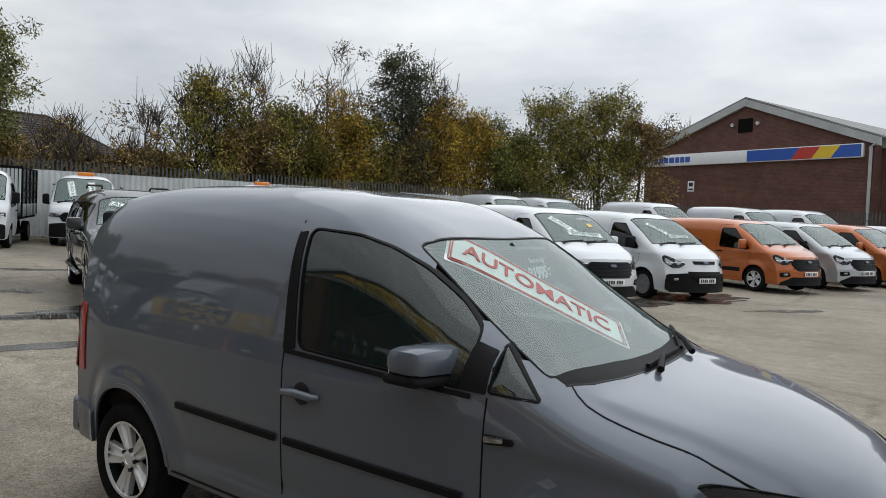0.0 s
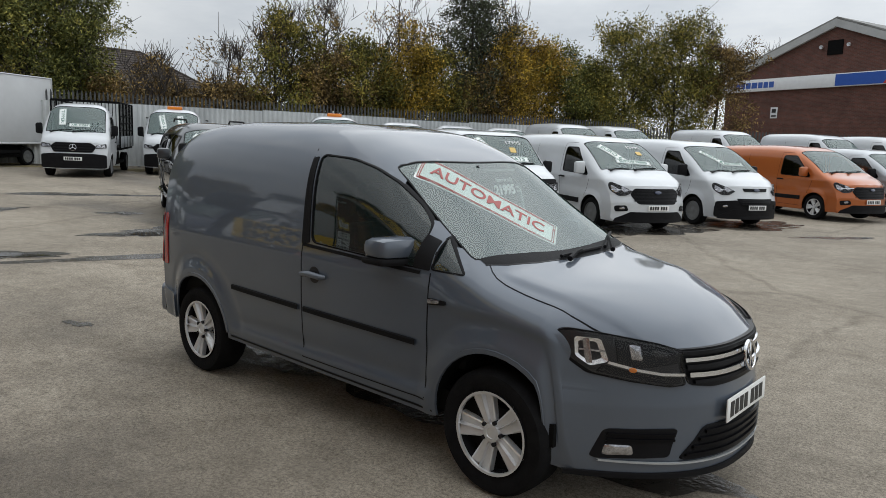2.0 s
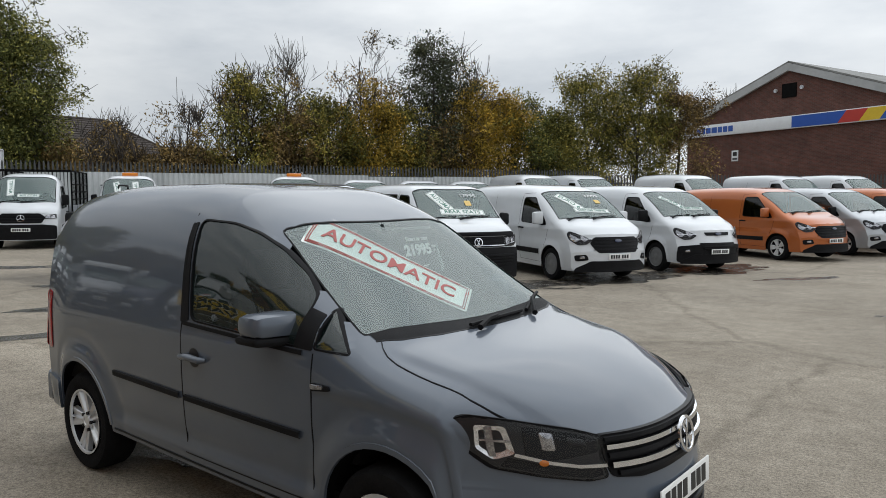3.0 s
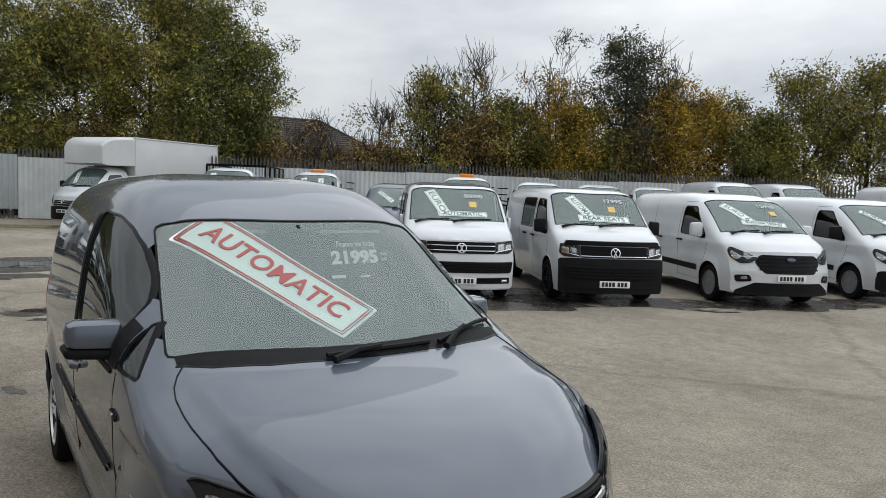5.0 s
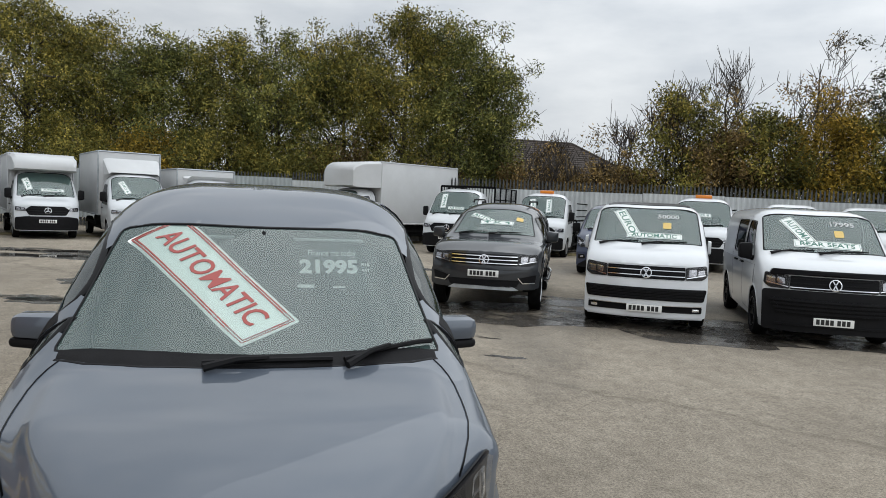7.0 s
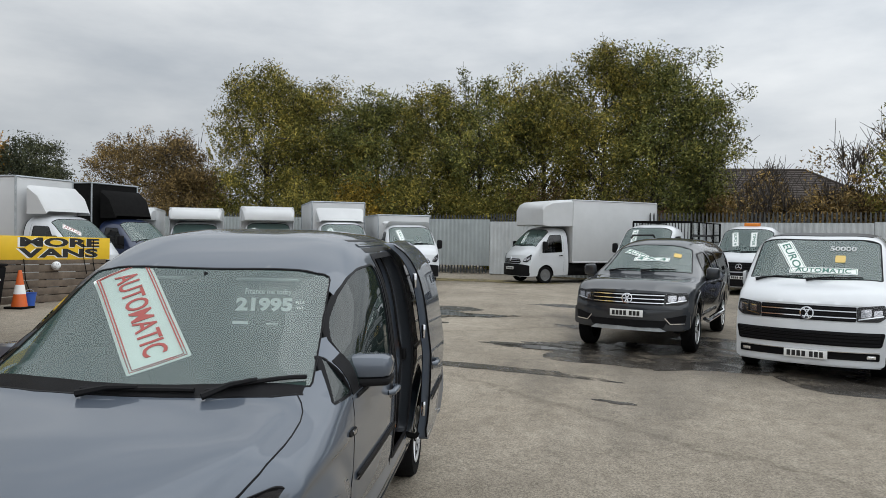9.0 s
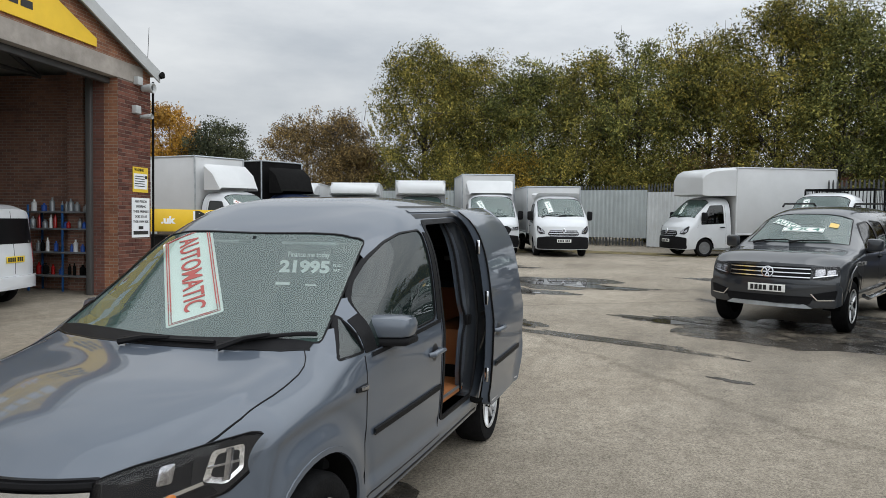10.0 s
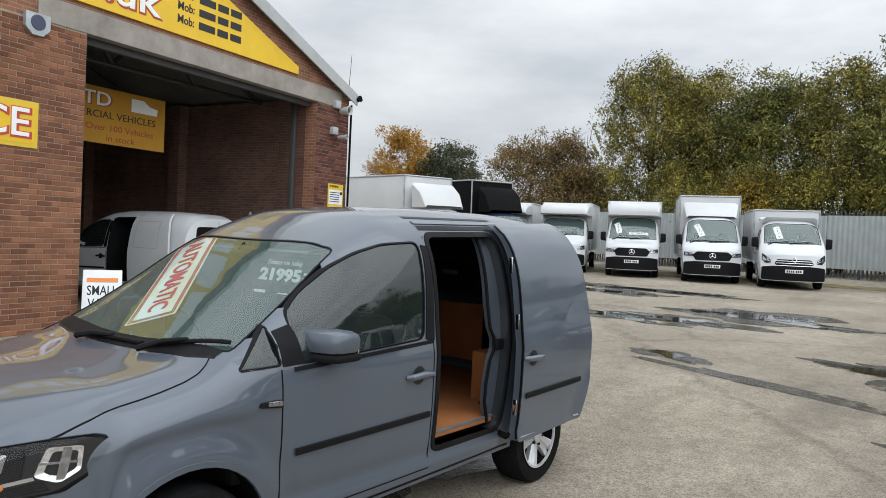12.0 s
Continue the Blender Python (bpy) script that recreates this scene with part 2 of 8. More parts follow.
class Shell:
    """A car body's skin. x runs to the nose, y to the left, z up. At each x the side rises from the sill to the belt and
    then follows a rounded arch over the roof or bonnet; the nose and the tail are bowed in plan and raked."""

    def __init__(self, tail, nose, top, width, belt, sill, power=2.6, tuck=0.06, bow=0.16, bow_tail=0.05, rake=0.08, lean=0.03, crease=0.0, blunt=0.5, reach=0.7, tail_rake=0.06, form=None, form_top=None):
        self.form, self.form_top = form, form_top
        self.reach, self.tail_rake = reach, tail_rake
        self.tail, self.nose = tail, nose
        self.known = {}
        self.top, self.width, self.belt, self.sill = (smooth_curve(c) for c in (top, width, belt, sill))
        self.power = smooth_curve(power) if isinstance(power, list) else (lambda x: power)
        self.tuck, self.bow, self.bow_tail, self.rake, self.lean, self.crease, self.blunt = tuck, bow, bow_tail, rake, lean, crease, blunt

    def section(self, x, n=240):
        """Points (y, z) of the left half at x, from the sill to the middle of the roof."""
        x = round(float(x), 4)
        if x in self.known:
            return self.known[x]
        w, t, b, s, p = (float(f(x)) for f in (self.width, self.top, self.belt, self.sill, self.power))
        q = np.linspace(0, 1, n // 2)
        zl = s + (b - s) * q
        yl = w * (1 - self.tuck * (1 - q) ** 2.5) + self.crease * np.exp(-((zl - (b - 0.08)) / 0.05) ** 2)
        th = np.linspace(0, math.pi / 2, n) ** 1.0
        cy, sz = np.cos(th) ** (2 / p), np.sin(th) ** (2 / p)
        zu = b + (t - b) * sz
        yu = w * cy * (1 - self.lean * (zu - b))
        if self.form:
            yl = yl + self.form(x, zl)
            yu = yu + self.form(x, zu) * cy ** 2
        if self.form_top:
            zu = zu + self.form_top(x, yu)
        self.known[x] = (np.concatenate((yl[:-1], yu)), np.concatenate((zl[:-1], zu)))
        return self.known[x]

    def warp(self, p):
        """Bows the nose and the tail."""
        x, y, z = (float(c) for c in p)
        w = max(0.3, float(self.width(x)))
        k = min(1.08, abs(y) / w)
        s = (x - (self.nose - self.reach)) / self.reach
        if s > 0:
            x -= s ** 1.15 * (min(self.bow, 0.84 * self.reach) * k ** 2.6) + s ** 2 * self.rake * max(0.0, (z - self.blunt)) / 0.4
        s = ((self.tail + 0.55) - x) / 0.55
        if s > 0:
            x += s ** 1.15 * self.bow_tail * k ** 4 + s ** 2 * self.tail_rake * max(0.0, z - 0.8)
        return Vector((x, y, z))

    def side(self, x, z, s=1, out=0.0):
        ys, zs = self.section(x)
        y = float(np.interp(z, zs, ys))
        return self.warp((x, s * (y + out), z))

    def over(self, x, y, out=0.0):
        ys, zs = self.section(x)
        z = float(np.interp(-abs(y), -ys[119:], zs[119:]))
        return self.warp((x, y, z + out))

    def on_top(self, x, y, out=0.0):
        """The point over (x, y) with x given as it lies after the bowing of the nose."""
        a, b = x, min(self.nose, x + 0.6)
        for _ in range(18):
            c = (a + b) / 2
            if self.warp((c, y, self.over(c, y).z)).x < x:
                a = c
            else:
                b = c
        return self.over((a + b) / 2, y, out)

    def front(self, y, z, out=0.0):
        v = self.warp((self.nose, y, z))
        return v + Vector((out, 0, 0))

    def back(self, y, z, out=0.0):
        v = self.warp((self.tail, y, z))
        return v - Vector((out, 0, 0))

    def inside_cut(self, c, cuts):
        """Whether a point of the skin lies within one of the openings."""
        for kind, poly in cuts:
            if kind == "left" and c[1] < 0 or kind == "right" and c[1] > 0:
                continue
            q = np.array([[c[:2] if kind == "over" else c[::2]]])
            if poly_distance(q, poly)[0][0, 0] < 0:
                return True
        return False

    def skin(self, cuts, step=0.035, nv=44, ends=(True, True)):
        """The body mesh with openings. A cut is (kind, polygon): 'left', 'right', 'both' in (x, z), 'over' in (x, y)."""
        xs = np.linspace(self.tail, self.nose, int((self.nose - self.tail) / step) + 1)
        grid, side_of = [], []
        for x in xs:
            ys, zs = self.section(x)
            ln = np.r_[0, np.cumsum(np.hypot(np.diff(ys), np.diff(zs)))]
            t = np.linspace(0, ln[-1], nv)
            y, z = np.interp(t, ln, ys), np.interp(t, ln, zs)
            row = [(x, a, b) for a, b in zip(y, z)] + [(x, -a, b) for a, b in zip(y[-2::-1], z[-2::-1])]
            grid.append(row)
        P = np.array(grid)
        dead = np.zeros(P.shape[:2])
        dist = np.full(P.shape[:2], 9.0)
        for kind, poly in cuts:
            ok = np.ones(P.shape[:2], bool)
            if kind == "over":
                q = P[..., :2]
            else:
                q = P[..., ::2]
                sgn = {"left": [1], "right": [-1], "both": [1, -1]}[kind]
                ok = np.isin(np.where(P[..., 1] >= 0, 1, -1), sgn)
            d, near = poly_distance(q, poly)
            cell = step * 0.60
            move = ok & (abs(d) < cell)
            for i, j in zip(*np.nonzero(move)):
                a, b = near[i, j]
                if kind == "over":
                    ys, zs = self.section(a)
                    P[i, j] = (a, b, np.interp(-abs(b), -ys[119:], zs[119:]))
                else:
                    ys, zs = self.section(a)
                    s = 1 if P[i, j, 1] >= 0 else -1
                    P[i, j] = (a, s * np.interp(b, zs, ys), b)
            d = np.where(move, 0.0, d)
            dist = np.minimum(dist, np.where(ok, d, 9.0))
        bm = bmesh.new()
        V = [[bm.verts.new(self.warp(tuple(p))) for p in row] for row in P]
        n, m = len(V), len(V[0])
        for i in range(n - 1):
            for j in range(m - 1):
                dd = [dist[i, j], dist[i + 1, j], dist[i + 1, j + 1], dist[i, j + 1]]
                if np.mean(dd) < 0 or (max(dd) <= 0 and self.inside_cut((P[i, j] + P[i + 1, j] + P[i + 1, j + 1] + P[i, j + 1]) / 4, cuts)):
                    continue
                bm.faces.new((V[i][j], V[i][j + 1], V[i + 1][j + 1], V[i + 1][j]))
        for end, on in zip((0, n - 1), ends):
            if not on:
                continue
            loop, half = V[end], m // 2
            # rows across from left to right
            prev = None
            for j in range(half):
                a, b = loop[j], loop[m - 1 - j]
                cols = [a]
                x0 = P[end, j]
                for k in range(1, 16):
                    f = k / 16
                    y = x0[1] * (1 - 2 * f)
                    cols.append(bm.verts.new(self.warp((x0[0], y, x0[2]))))
                cols.append(b)
                if prev:
                    for k in range(16):
                        q = (prev[k], prev[k + 1], cols[k + 1], cols[k])
                        bm.faces.new(q if end else q[::-1])
                prev = cols
            bm.faces.new(prev + [loop[half]] if end else (prev + [loop[half]])[::-1])
        bmesh.ops.recalc_face_normals(bm, faces=bm.faces)
        return bm


def poly_distance(q, poly):
    """Signed distance (inside negative) of points to a closed polygon, and the nearest points on it."""
    a = np.array(poly, float)
    b = np.roll(a, -1, 0)
    best = np.full(q.shape[:2], 1e9)
    near = np.zeros(q.shape)
    inside = np.zeros(q.shape[:2], bool)
    for p0, p1 in zip(a, b):
        e = p1 - p0
        t = np.clip(((q - p0) @ e) / (e @ e + 1e-12), 0, 1)
        c = p0 + t[..., None] * e
        d = np.hypot(*(q - c).transpose(2, 0, 1))
        better = d < best
        best = np.where(better, d, best)
        near = np.where(better[..., None], c, near)
        cross = ((p0[1] > q[..., 1]) != (p1[1] > q[..., 1]))
        with np.errstate(divide="ignore", invalid="ignore"):
            xi = (p1[0] - p0[0]) * (q[..., 1] - p0[1]) / (p1[1] - p0[1]) + p0[0]
        inside ^= cross & (q[..., 0] < xi)
    return np.where(inside, -best, best), near


def rounded(poly, r=0.04, n=4):
    """The polygon with its corners rounded."""
    out = []
    k = len(poly)
    for i in range(k):
        p, a, b = (Vector((*poly[j % k], 0)) for j in (i, i - 1, i + 1))
        ra = min(r, (a - p).length * 0.45, (b - p).length * 0.45)
        s, e = p + (a - p).normalized() * ra, p + (b - p).normalized() * ra
        for t in np.linspace(0, 1, n + 1):
            c = s.lerp(p, t).lerp(p.lerp(e, t), t)
            out.append((c.x, c.y))
    return out


def dense(poly, step=0.06):
    out = []
    for (x0, y0), (x1, y1) in zip(poly, poly[1:] + poly[:1]):
        n = max(1, int(math.hypot(x1 - x0, y1 - y0) / step))
        out += [(x0 + (x1 - x0) * k / n, y0 + (y1 - y0) * k / n) for k in range(n)]
    return out


def patch(place, poly, out=0.004, dome=0.0, thick=0.0, rings=5, step=0.06, centre=None):
    """A panel that follows a surface: place(u, v, out) maps the polygon's plane onto it. dome swells its middle, thick gives it an edge."""
    poly = dense(poly, step)
    cu, cv = centre or (sum(p[0] for p in poly) / len(poly), sum(p[1] for p in poly) / len(poly))
    bm = bmesh.new()
    levels = [k / rings for k in range(rings, 0, -1)]
    loops = []
    if thick:
        loops.append([bm.verts.new(place(u, v, out - thick)) for u, v in poly])
    for f in levels:
        loops.append([bm.verts.new(place(cu + (u - cu) * f, cv + (v - cv) * f, out + dome * (1 - f ** 3))) for u, v in poly])
    mid = bm.verts.new(place(cu, cv, out + dome))
    n = len(poly)
    for a, b in zip(loops, loops[1:]):
        for k in range(n):
            bm.faces.new((a[k], a[(k + 1) % n], b[(k + 1) % n], b[k]))
    for k in range(n):
        bm.faces.new((loops[-1][k], loops[-1][(k + 1) % n], mid))
    bmesh.ops.recalc_face_normals(bm, faces=bm.faces)
    return bm


def band(place, pts, w, out=0.003, step=0.05):
    """A narrow strip of width w along a line on a surface."""
    line = []
    for (x0, y0), (x1, y1) in zip(pts, pts[1:]):
        n = max(1, int(math.hypot(x1 - x0, y1 - y0) / step))
        line += [(x0 + (x1 - x0) * k / n, y0 + (y1 - y0) * k / n) for k in range(n)]
    line.append(pts[-1])
    bm = bmesh.new()
    rows = []
    for k, (u, v) in enumerate(line):
        a, b = line[max(0, k - 1)], line[min(len(line) - 1, k + 1)]
        d = Vector((b[0] - a[0], b[1] - a[1])).normalized()
        nrm = Vector((-d.y, d.x)) * w / 2
        rows.append([bm.verts.new(place(u + nrm.x * s, v + nrm.y * s, o)) for s, o in ((-1, out - 0.012), (-0.8, out), (0.8, out), (1, out - 0.012))])
    for a, b in zip(rows, rows[1:]):
        for k in range(3):
            bm.faces.new((a[k], a[k + 1], b[k + 1], b[k]))
    bmesh.ops.recalc_face_normals(bm, faces=bm.faces)
    return bm


def circle(cx, cz, r, n=28, a0=0.0, a1=360.0):
    return [(cx + r * math.cos(radians(a0 + (a1 - a0) * k / n)), cz + r * math.sin(radians(a0 + (a1 - a0) * k / n))) for k in range(n)]


def wheel(parent, x, y, r, w=0.20, rim="alloy", spokes=5, s=1):
    """A road wheel: tyre, and a rim with spokes and a hub under it. s: the side that it faces."""
    hub = part("wheel", wheel_tyre(r, w), "tyre", parent, "black rubber tyre on its rim")
    hub.matrix_basis = pose(x, y, r, 0, 0, 0 if s > 0 else 180)
    rr = r * 0.665
    bm = bmesh.new()
    lathe(bm, [(rr * 1.02, w * 0.40), (rr * 1.0, w * 0.5), (rr * 0.95, w * 0.48), (rr * 0.93, w * 0.1), (0.02, w * 0.05)], 40)
    if rim == "steel":
        lathe(bm, [(rr * 0.95, w * 0.40), (rr * 0.72, w * 0.47), (rr * 0.5, w * 0.38), (rr * 0.3, w * 0.42), (0.002, w * 0.44)], 32)
    part("rim_barrel", bm, "lamp_dark" if rim == "alloy" else "wheel_trim", hub)
    if rim == "alloy":
        for k in range(spokes):
            a = 2 * math.pi * k / spokes
            bm = bmesh.new()
            # a broad blade: rolled edges, a raised fold along it and a groove beside the fold
            prof = [(0.12, 0.16), (0.30, 0.185), (0.55, 0.235), (0.80, 0.29), (0.97, 0.33)]
            rows = []
            for f, hw in prof:
                z0 = w * (0.37 + 0.10 * f)
                rows.append([bm.verts.new((rr * f, z0 + dz, rr * hw * c)) for c, dz in ((-1, -0.035), (-0.94, -0.004), (-0.80, 0.0), (-0.10, -0.004 - 0.010 * f), (0.0, 0.006), (0.12, -0.004 - 0.014 * f), (0.80, -0.004), (0.94, -0.008), (1, -0.035))])
            for p, q in zip(rows, rows[1:]):
                for i in range(8):
                    bm.faces.new((p[i], p[i + 1], q[i + 1], q[i]))
            bmesh.ops.recalc_face_normals(bm, faces=bm.faces)
            bm.transform(Matrix.Rotation(a, 4, "Y"))
            part("spoke", bm, "alloy", hub)
        bm = bmesh.new()
        lathe(bm, [(rr * 0.24, w * 0.30), (rr * 0.22, w * 0.44), (rr * 0.13, w * 0.45), (rr * 0.12, w * 0.43), (0.001, w * 0.43)], 24)
        part("hub_cap", bm, "alloy", hub)
        for k in range(5):
            a = 2 * math.pi * (k + 0.5) / 5
            bm = bmesh.new()
            lathe(bm, [(0.011, w * 0.30), (0.011, w * 0.452), (0.001, w * 0.452)], 8)
            bm.transform(Matrix.Translation((rr * 0.27 * math.cos(a), 0, rr * 0.27 * math.sin(a))))
            part("wheel_bolt", bm, "lamp_dark", hub)
        bm = bmesh.new()
        lathe(bm, [(rr * 0.985, w * 0.485), (rr * 1.0, w * 0.505), (rr * 0.94, w * 0.50), (rr * 0.93, w * 0.44)], 40)
        part("rim_lip", bm, "alloy", hub)
    return hub


def wheel_tyre(r, w):
    bm = bmesh.new()
    k = r * 0.66
    lathe(bm, [(k, -w * 0.42), (r * 0.80, -w * 0.52), (r * 0.93, -w * 0.50), (r * 0.99, -w * 0.38), (r, 0), (r * 0.99, w * 0.38),
               (r * 0.93, w * 0.50), (r * 0.80, w * 0.52), (k, w * 0.44)], 44)
    return bm


def plate(parent, m, colour="plate_white", w=0.52, h=0.111):
    """A number plate with plain bars for its characters."""
    bm = bmesh.new()
    box(bm, (-w / 2, -h / 2, -0.004), (w / 2, h / 2, 0.004), 0.003)
    p = part("number_plate", bm, colour, parent, "number plate with dark bars")
    p.matrix_basis = m
    bm = bmesh.new()
    x = -w / 2 + 0.035
    for k in range(7):
        if k == 4:
            x += 0.03
        box(bm, (x, -h * 0.33, 0.0042), (x + 0.045, h * 0.33, 0.0062))
        x += 0.06
    part("plate_marking", bm, "ink", p, smooth=False)["kind"] = "stuff"
    return p


def on_front(sh, y, z, out=0.012):
    """A pose on the nose, x across and y up, facing ahead."""
    p = sh.front(y, z, out)
    a = sh.front(y + 0.05, z, out) - sh.front(y - 0.05, z, out)
    b = sh.front(y, z + 0.05, out) - sh.front(y, z - 0.05, out)
    xa, ya = a.normalized(), b.normalized()
    za = xa.cross(ya).normalized()
    ya = za.cross(xa)
    m = Matrix((xa, ya, za)).transposed().to_4x4()
    m.translation = p
    return m


def badge(parent, m, r=0.06, kind="ring"):
    """A maker's mark as a plain raised shape: a ring or an oval."""
    bm = bmesh.new()
    if kind == "ring":
        lathe(bm, [(r, 0), (r, 0.008), (r * 0.84, 0.010), (r * 0.80, 0.004)], 28, "z")
        box(bm, (-r * 0.09, -r * 0.8, 0.002), (r * 0.09, r * 0.2, 0.007), 0, Matrix.Rotation(radians(24), 4, "Z"))
        box(bm, (-r * 0.09, -r * 0.8, 0.002), (r * 0.09, r * 0.2, 0.007), 0, Matrix.Rotation(radians(-24), 4, "Z"))
        box(bm, (-r * 0.09, 0.0, 0.002), (r * 0.09, r * 0.84, 0.007), 0, Matrix.Rotation(radians(30), 4, "Z"))
        box(bm, (-r * 0.09, 0.0, 0.002), (r * 0.09, r * 0.84, 0.007), 0, Matrix.Rotation(radians(-30), 4, "Z"))
        mat_name = "chrome"
    elif kind == "star":
        lathe(bm, [(r, 0), (r, 0.010), (r * 0.9, 0.012), (r * 0.88, 0.004)], 28, "z")
        for a in (0, 120, 240):
            box(bm, (-r * 0.07, 0, 0.002), (r * 0.07, r * 0.92, 0.010), 0, Matrix.Rotation(radians(a), 4, "Z"))
        mat_name = "chrome"
    elif kind == "diamond":
        tube(bm, [(0, r, 0.006), (r * 0.62, 0, 0.006), (0, -r, 0.006), (-r * 0.62, 0, 0.006), (0, r, 0.006)], r * 0.16, 6)
        mat_name = "chrome"
    else:
        lathe(bm, [(r, 0), (r * 0.97, 0.008), (r * 0.9, 0.010), (0.001, 0.010)], 28, "z")
        bm.transform(Matrix.Diagonal((1, 0.42, 1, 1)))
        mat_name = "navy_paint"
    b = part("badge", bm, mat_name, parent, "plain maker's badge")
    b.matrix_basis = m
    return b


def mirror(parent, p, s, size=(0.10, 0.24, 0.17), colour="black_plastic", cap="black_plastic"):
    """A door mirror with its foot, housing and glass."""
    a, b, c = size
    bm = bmesh.new()
    box(bm, (-a / 2, -b / 2, -c / 2), (a / 2, b / 2, c / 2), min(a, c) * 0.34)
    for v in bm.verts:
        v.co.x -= 0.25 * a * (s * v.co.y / b)
        v.co.z *= 1 - 0.12 * (s * v.co.y / b)
    h = part("door_mirror", bm, cap, parent, "door mirror housing")
    h.matrix_basis = pose(p[0], p[1] + s * b * 0.62, p[2] + c * 0.3)
    bm = boxes(((-a * 0.54, -b * 0.40, -c * 0.36), (-a * 0.50, b * 0.40, c * 0.36)), bevel=0.002)
    part("mirror_glass", bm, "chrome", h)
    bm = bmesh.new()
    tube(bm, [(0, -s * b * 0.70, -c * 0.46), (0, -s * b * 0.2, -c * 0.40), (0, s * b * 0.1, -c * 0.36)], [0.045, 0.035, 0.03], 10)
    part("mirror_foot", bm, colour, h)
    return h


def handle(parent, sh, x, z, s, colour="black_plastic"):
    bm = bmesh.new()
    pts = [sh.side(x + d, z - 0.01 * abs(d) / 0.1, s, o) for d, o in ((-0.10, 0.0), (-0.085, 0.025), (0, 0.034), (0.085, 0.025), (0.10, 0.0))]
    tube(bm, pts, [0.013, 0.018, 0.019, 0.018, 0.013], 10)
    return part("door_handle", bm, colour, parent)


def wiper(parent, sh, x0, y0, x1, y1):
    bm = bmesh.new()
    n = 8
    tube(bm, [sh.over(x0 + (x1 - x0) * k / n, y0 + (y1 - y0) * k / n, 0.016) for k in range(n + 1)], 0.010, 6)
    a = sh.over(x0 + (x1 - x0) * 0.5, y0 + (y1 - y0) * 0.5, 0.026)
    b = sh.over(x0 + 0.05, y0 + (y1 - y0) * 0.02, 0.02)
    tube(bm, [b, (a + b) / 2 + Vector((0, 0, 0.012)), a], [0.016, 0.012, 0.009], 6)
    return part("wiper", bm, "black_plastic", parent)


def sticker(parent, sh, words, x, y, size, turn=0.0, ink="green_ink", w=0.60, h=0.14, border=True, inside=-0.006, label="", base="card"):
    """A card in the windscreen: its face lies along the glass, its words read from outside."""
    c = sh.over(x, y, -inside)
    ax = (sh.over(x, y - 0.05, -inside) - sh.over(x, y + 0.05, -inside)).normalized()
    up = (sh.over(x - 0.05, y, -inside) - sh.over(x + 0.05, y, -inside)).normalized()
    # seen from ahead, left of the picture is the right of the van
    ax = -ax
    z = ax.cross(up).normalized()
    up = z.cross(ax)
    m = Matrix((ax, up, z)).transposed().to_4x4()
    m.translation = c
    m = m @ Matrix.Rotation(radians(turn), 4, "Z")
    inv = m.inverted()

    def lay(u, v, out=0.0):
        p = m @ Vector((u, v, 0))
        q = sh.over(min(max(p.x, sh.tail + 0.1), sh.nose - 0.1), p.y, -inside)
        return inv @ (q + z * out)
    poly = rounded([(-w / 2, -h / 2), (w / 2, -h / 2), (w / 2, h / 2), (-w / 2, h / 2)], 0.012)
    card = part("window_card", patch(lay, poly, 0.0, 0, 0.002, 3), base, parent, label or "white printed card on the windscreen")
    card.matrix_basis = m
    if border:
        k = 0.016
        e = [(-w / 2 + k, -h / 2 + k), (w / 2 - k, -h / 2 + k), (w / 2 - k, h / 2 - k), (-w / 2 + k, h / 2 - k)]
        part("card_border", band(lay, e + e[:1], 0.006, 0.0035), ink, card)
    t = text(words, size, ink, Matrix.Identity(4), card, width=w * 0.82, bold=0.0015)
    for v in t.data.vertices:
        v.co = lay(v.co.x, v.co.y, 0.0035 + v.co.z)
    return card


def window_item(parent, sh, c):
    """A card, a small yellow tag or a price on the windscreen."""
    if c[0] == "tag":
        x, y = c[1:3]
        w, h = 0.065, 0.055
        part("yellow_tag", patch(lambda a, b, o: sh.over(a, b, o), rounded([(x - h, y - w), (x + h, y - w), (x + h, y + w), (x - h, y + w)], 0.02), 0.007, 0, 0.002, 2), "tag_yellow", parent, "small yellow paper tag")
    elif c[0] == "price":
        glass_words(parent, sh, c[1], c[2], c[3], 0.13, "white_ink", 0.34, -0.008, 0.004)
    else:
        sticker(parent, sh, *c)


def glass_words(parent, sh, words, x, y, size, ink="white_ink", w=0.3, inside=-0.007, bold=0.003, turn=0.0, name="price_lettering"):
    """Lettering stuck on the windscreen itself."""
    t = text(words, size, ink, Matrix.Identity(4), parent, name, w, bold=bold)
    up = (sh.over(x - 0.05, y) - sh.over(x + 0.05, y)).length / 0.1
    ca, sa = math.cos(radians(turn)), math.sin(radians(turn))
    for v in t.data.vertices:
        a, b = v.co.x * ca - v.co.y * sa, v.co.x * sa + v.co.y * ca
        q = sh.over(x - b / up, y + a, -inside)
        v.co = q
    return t

SKINS = {}


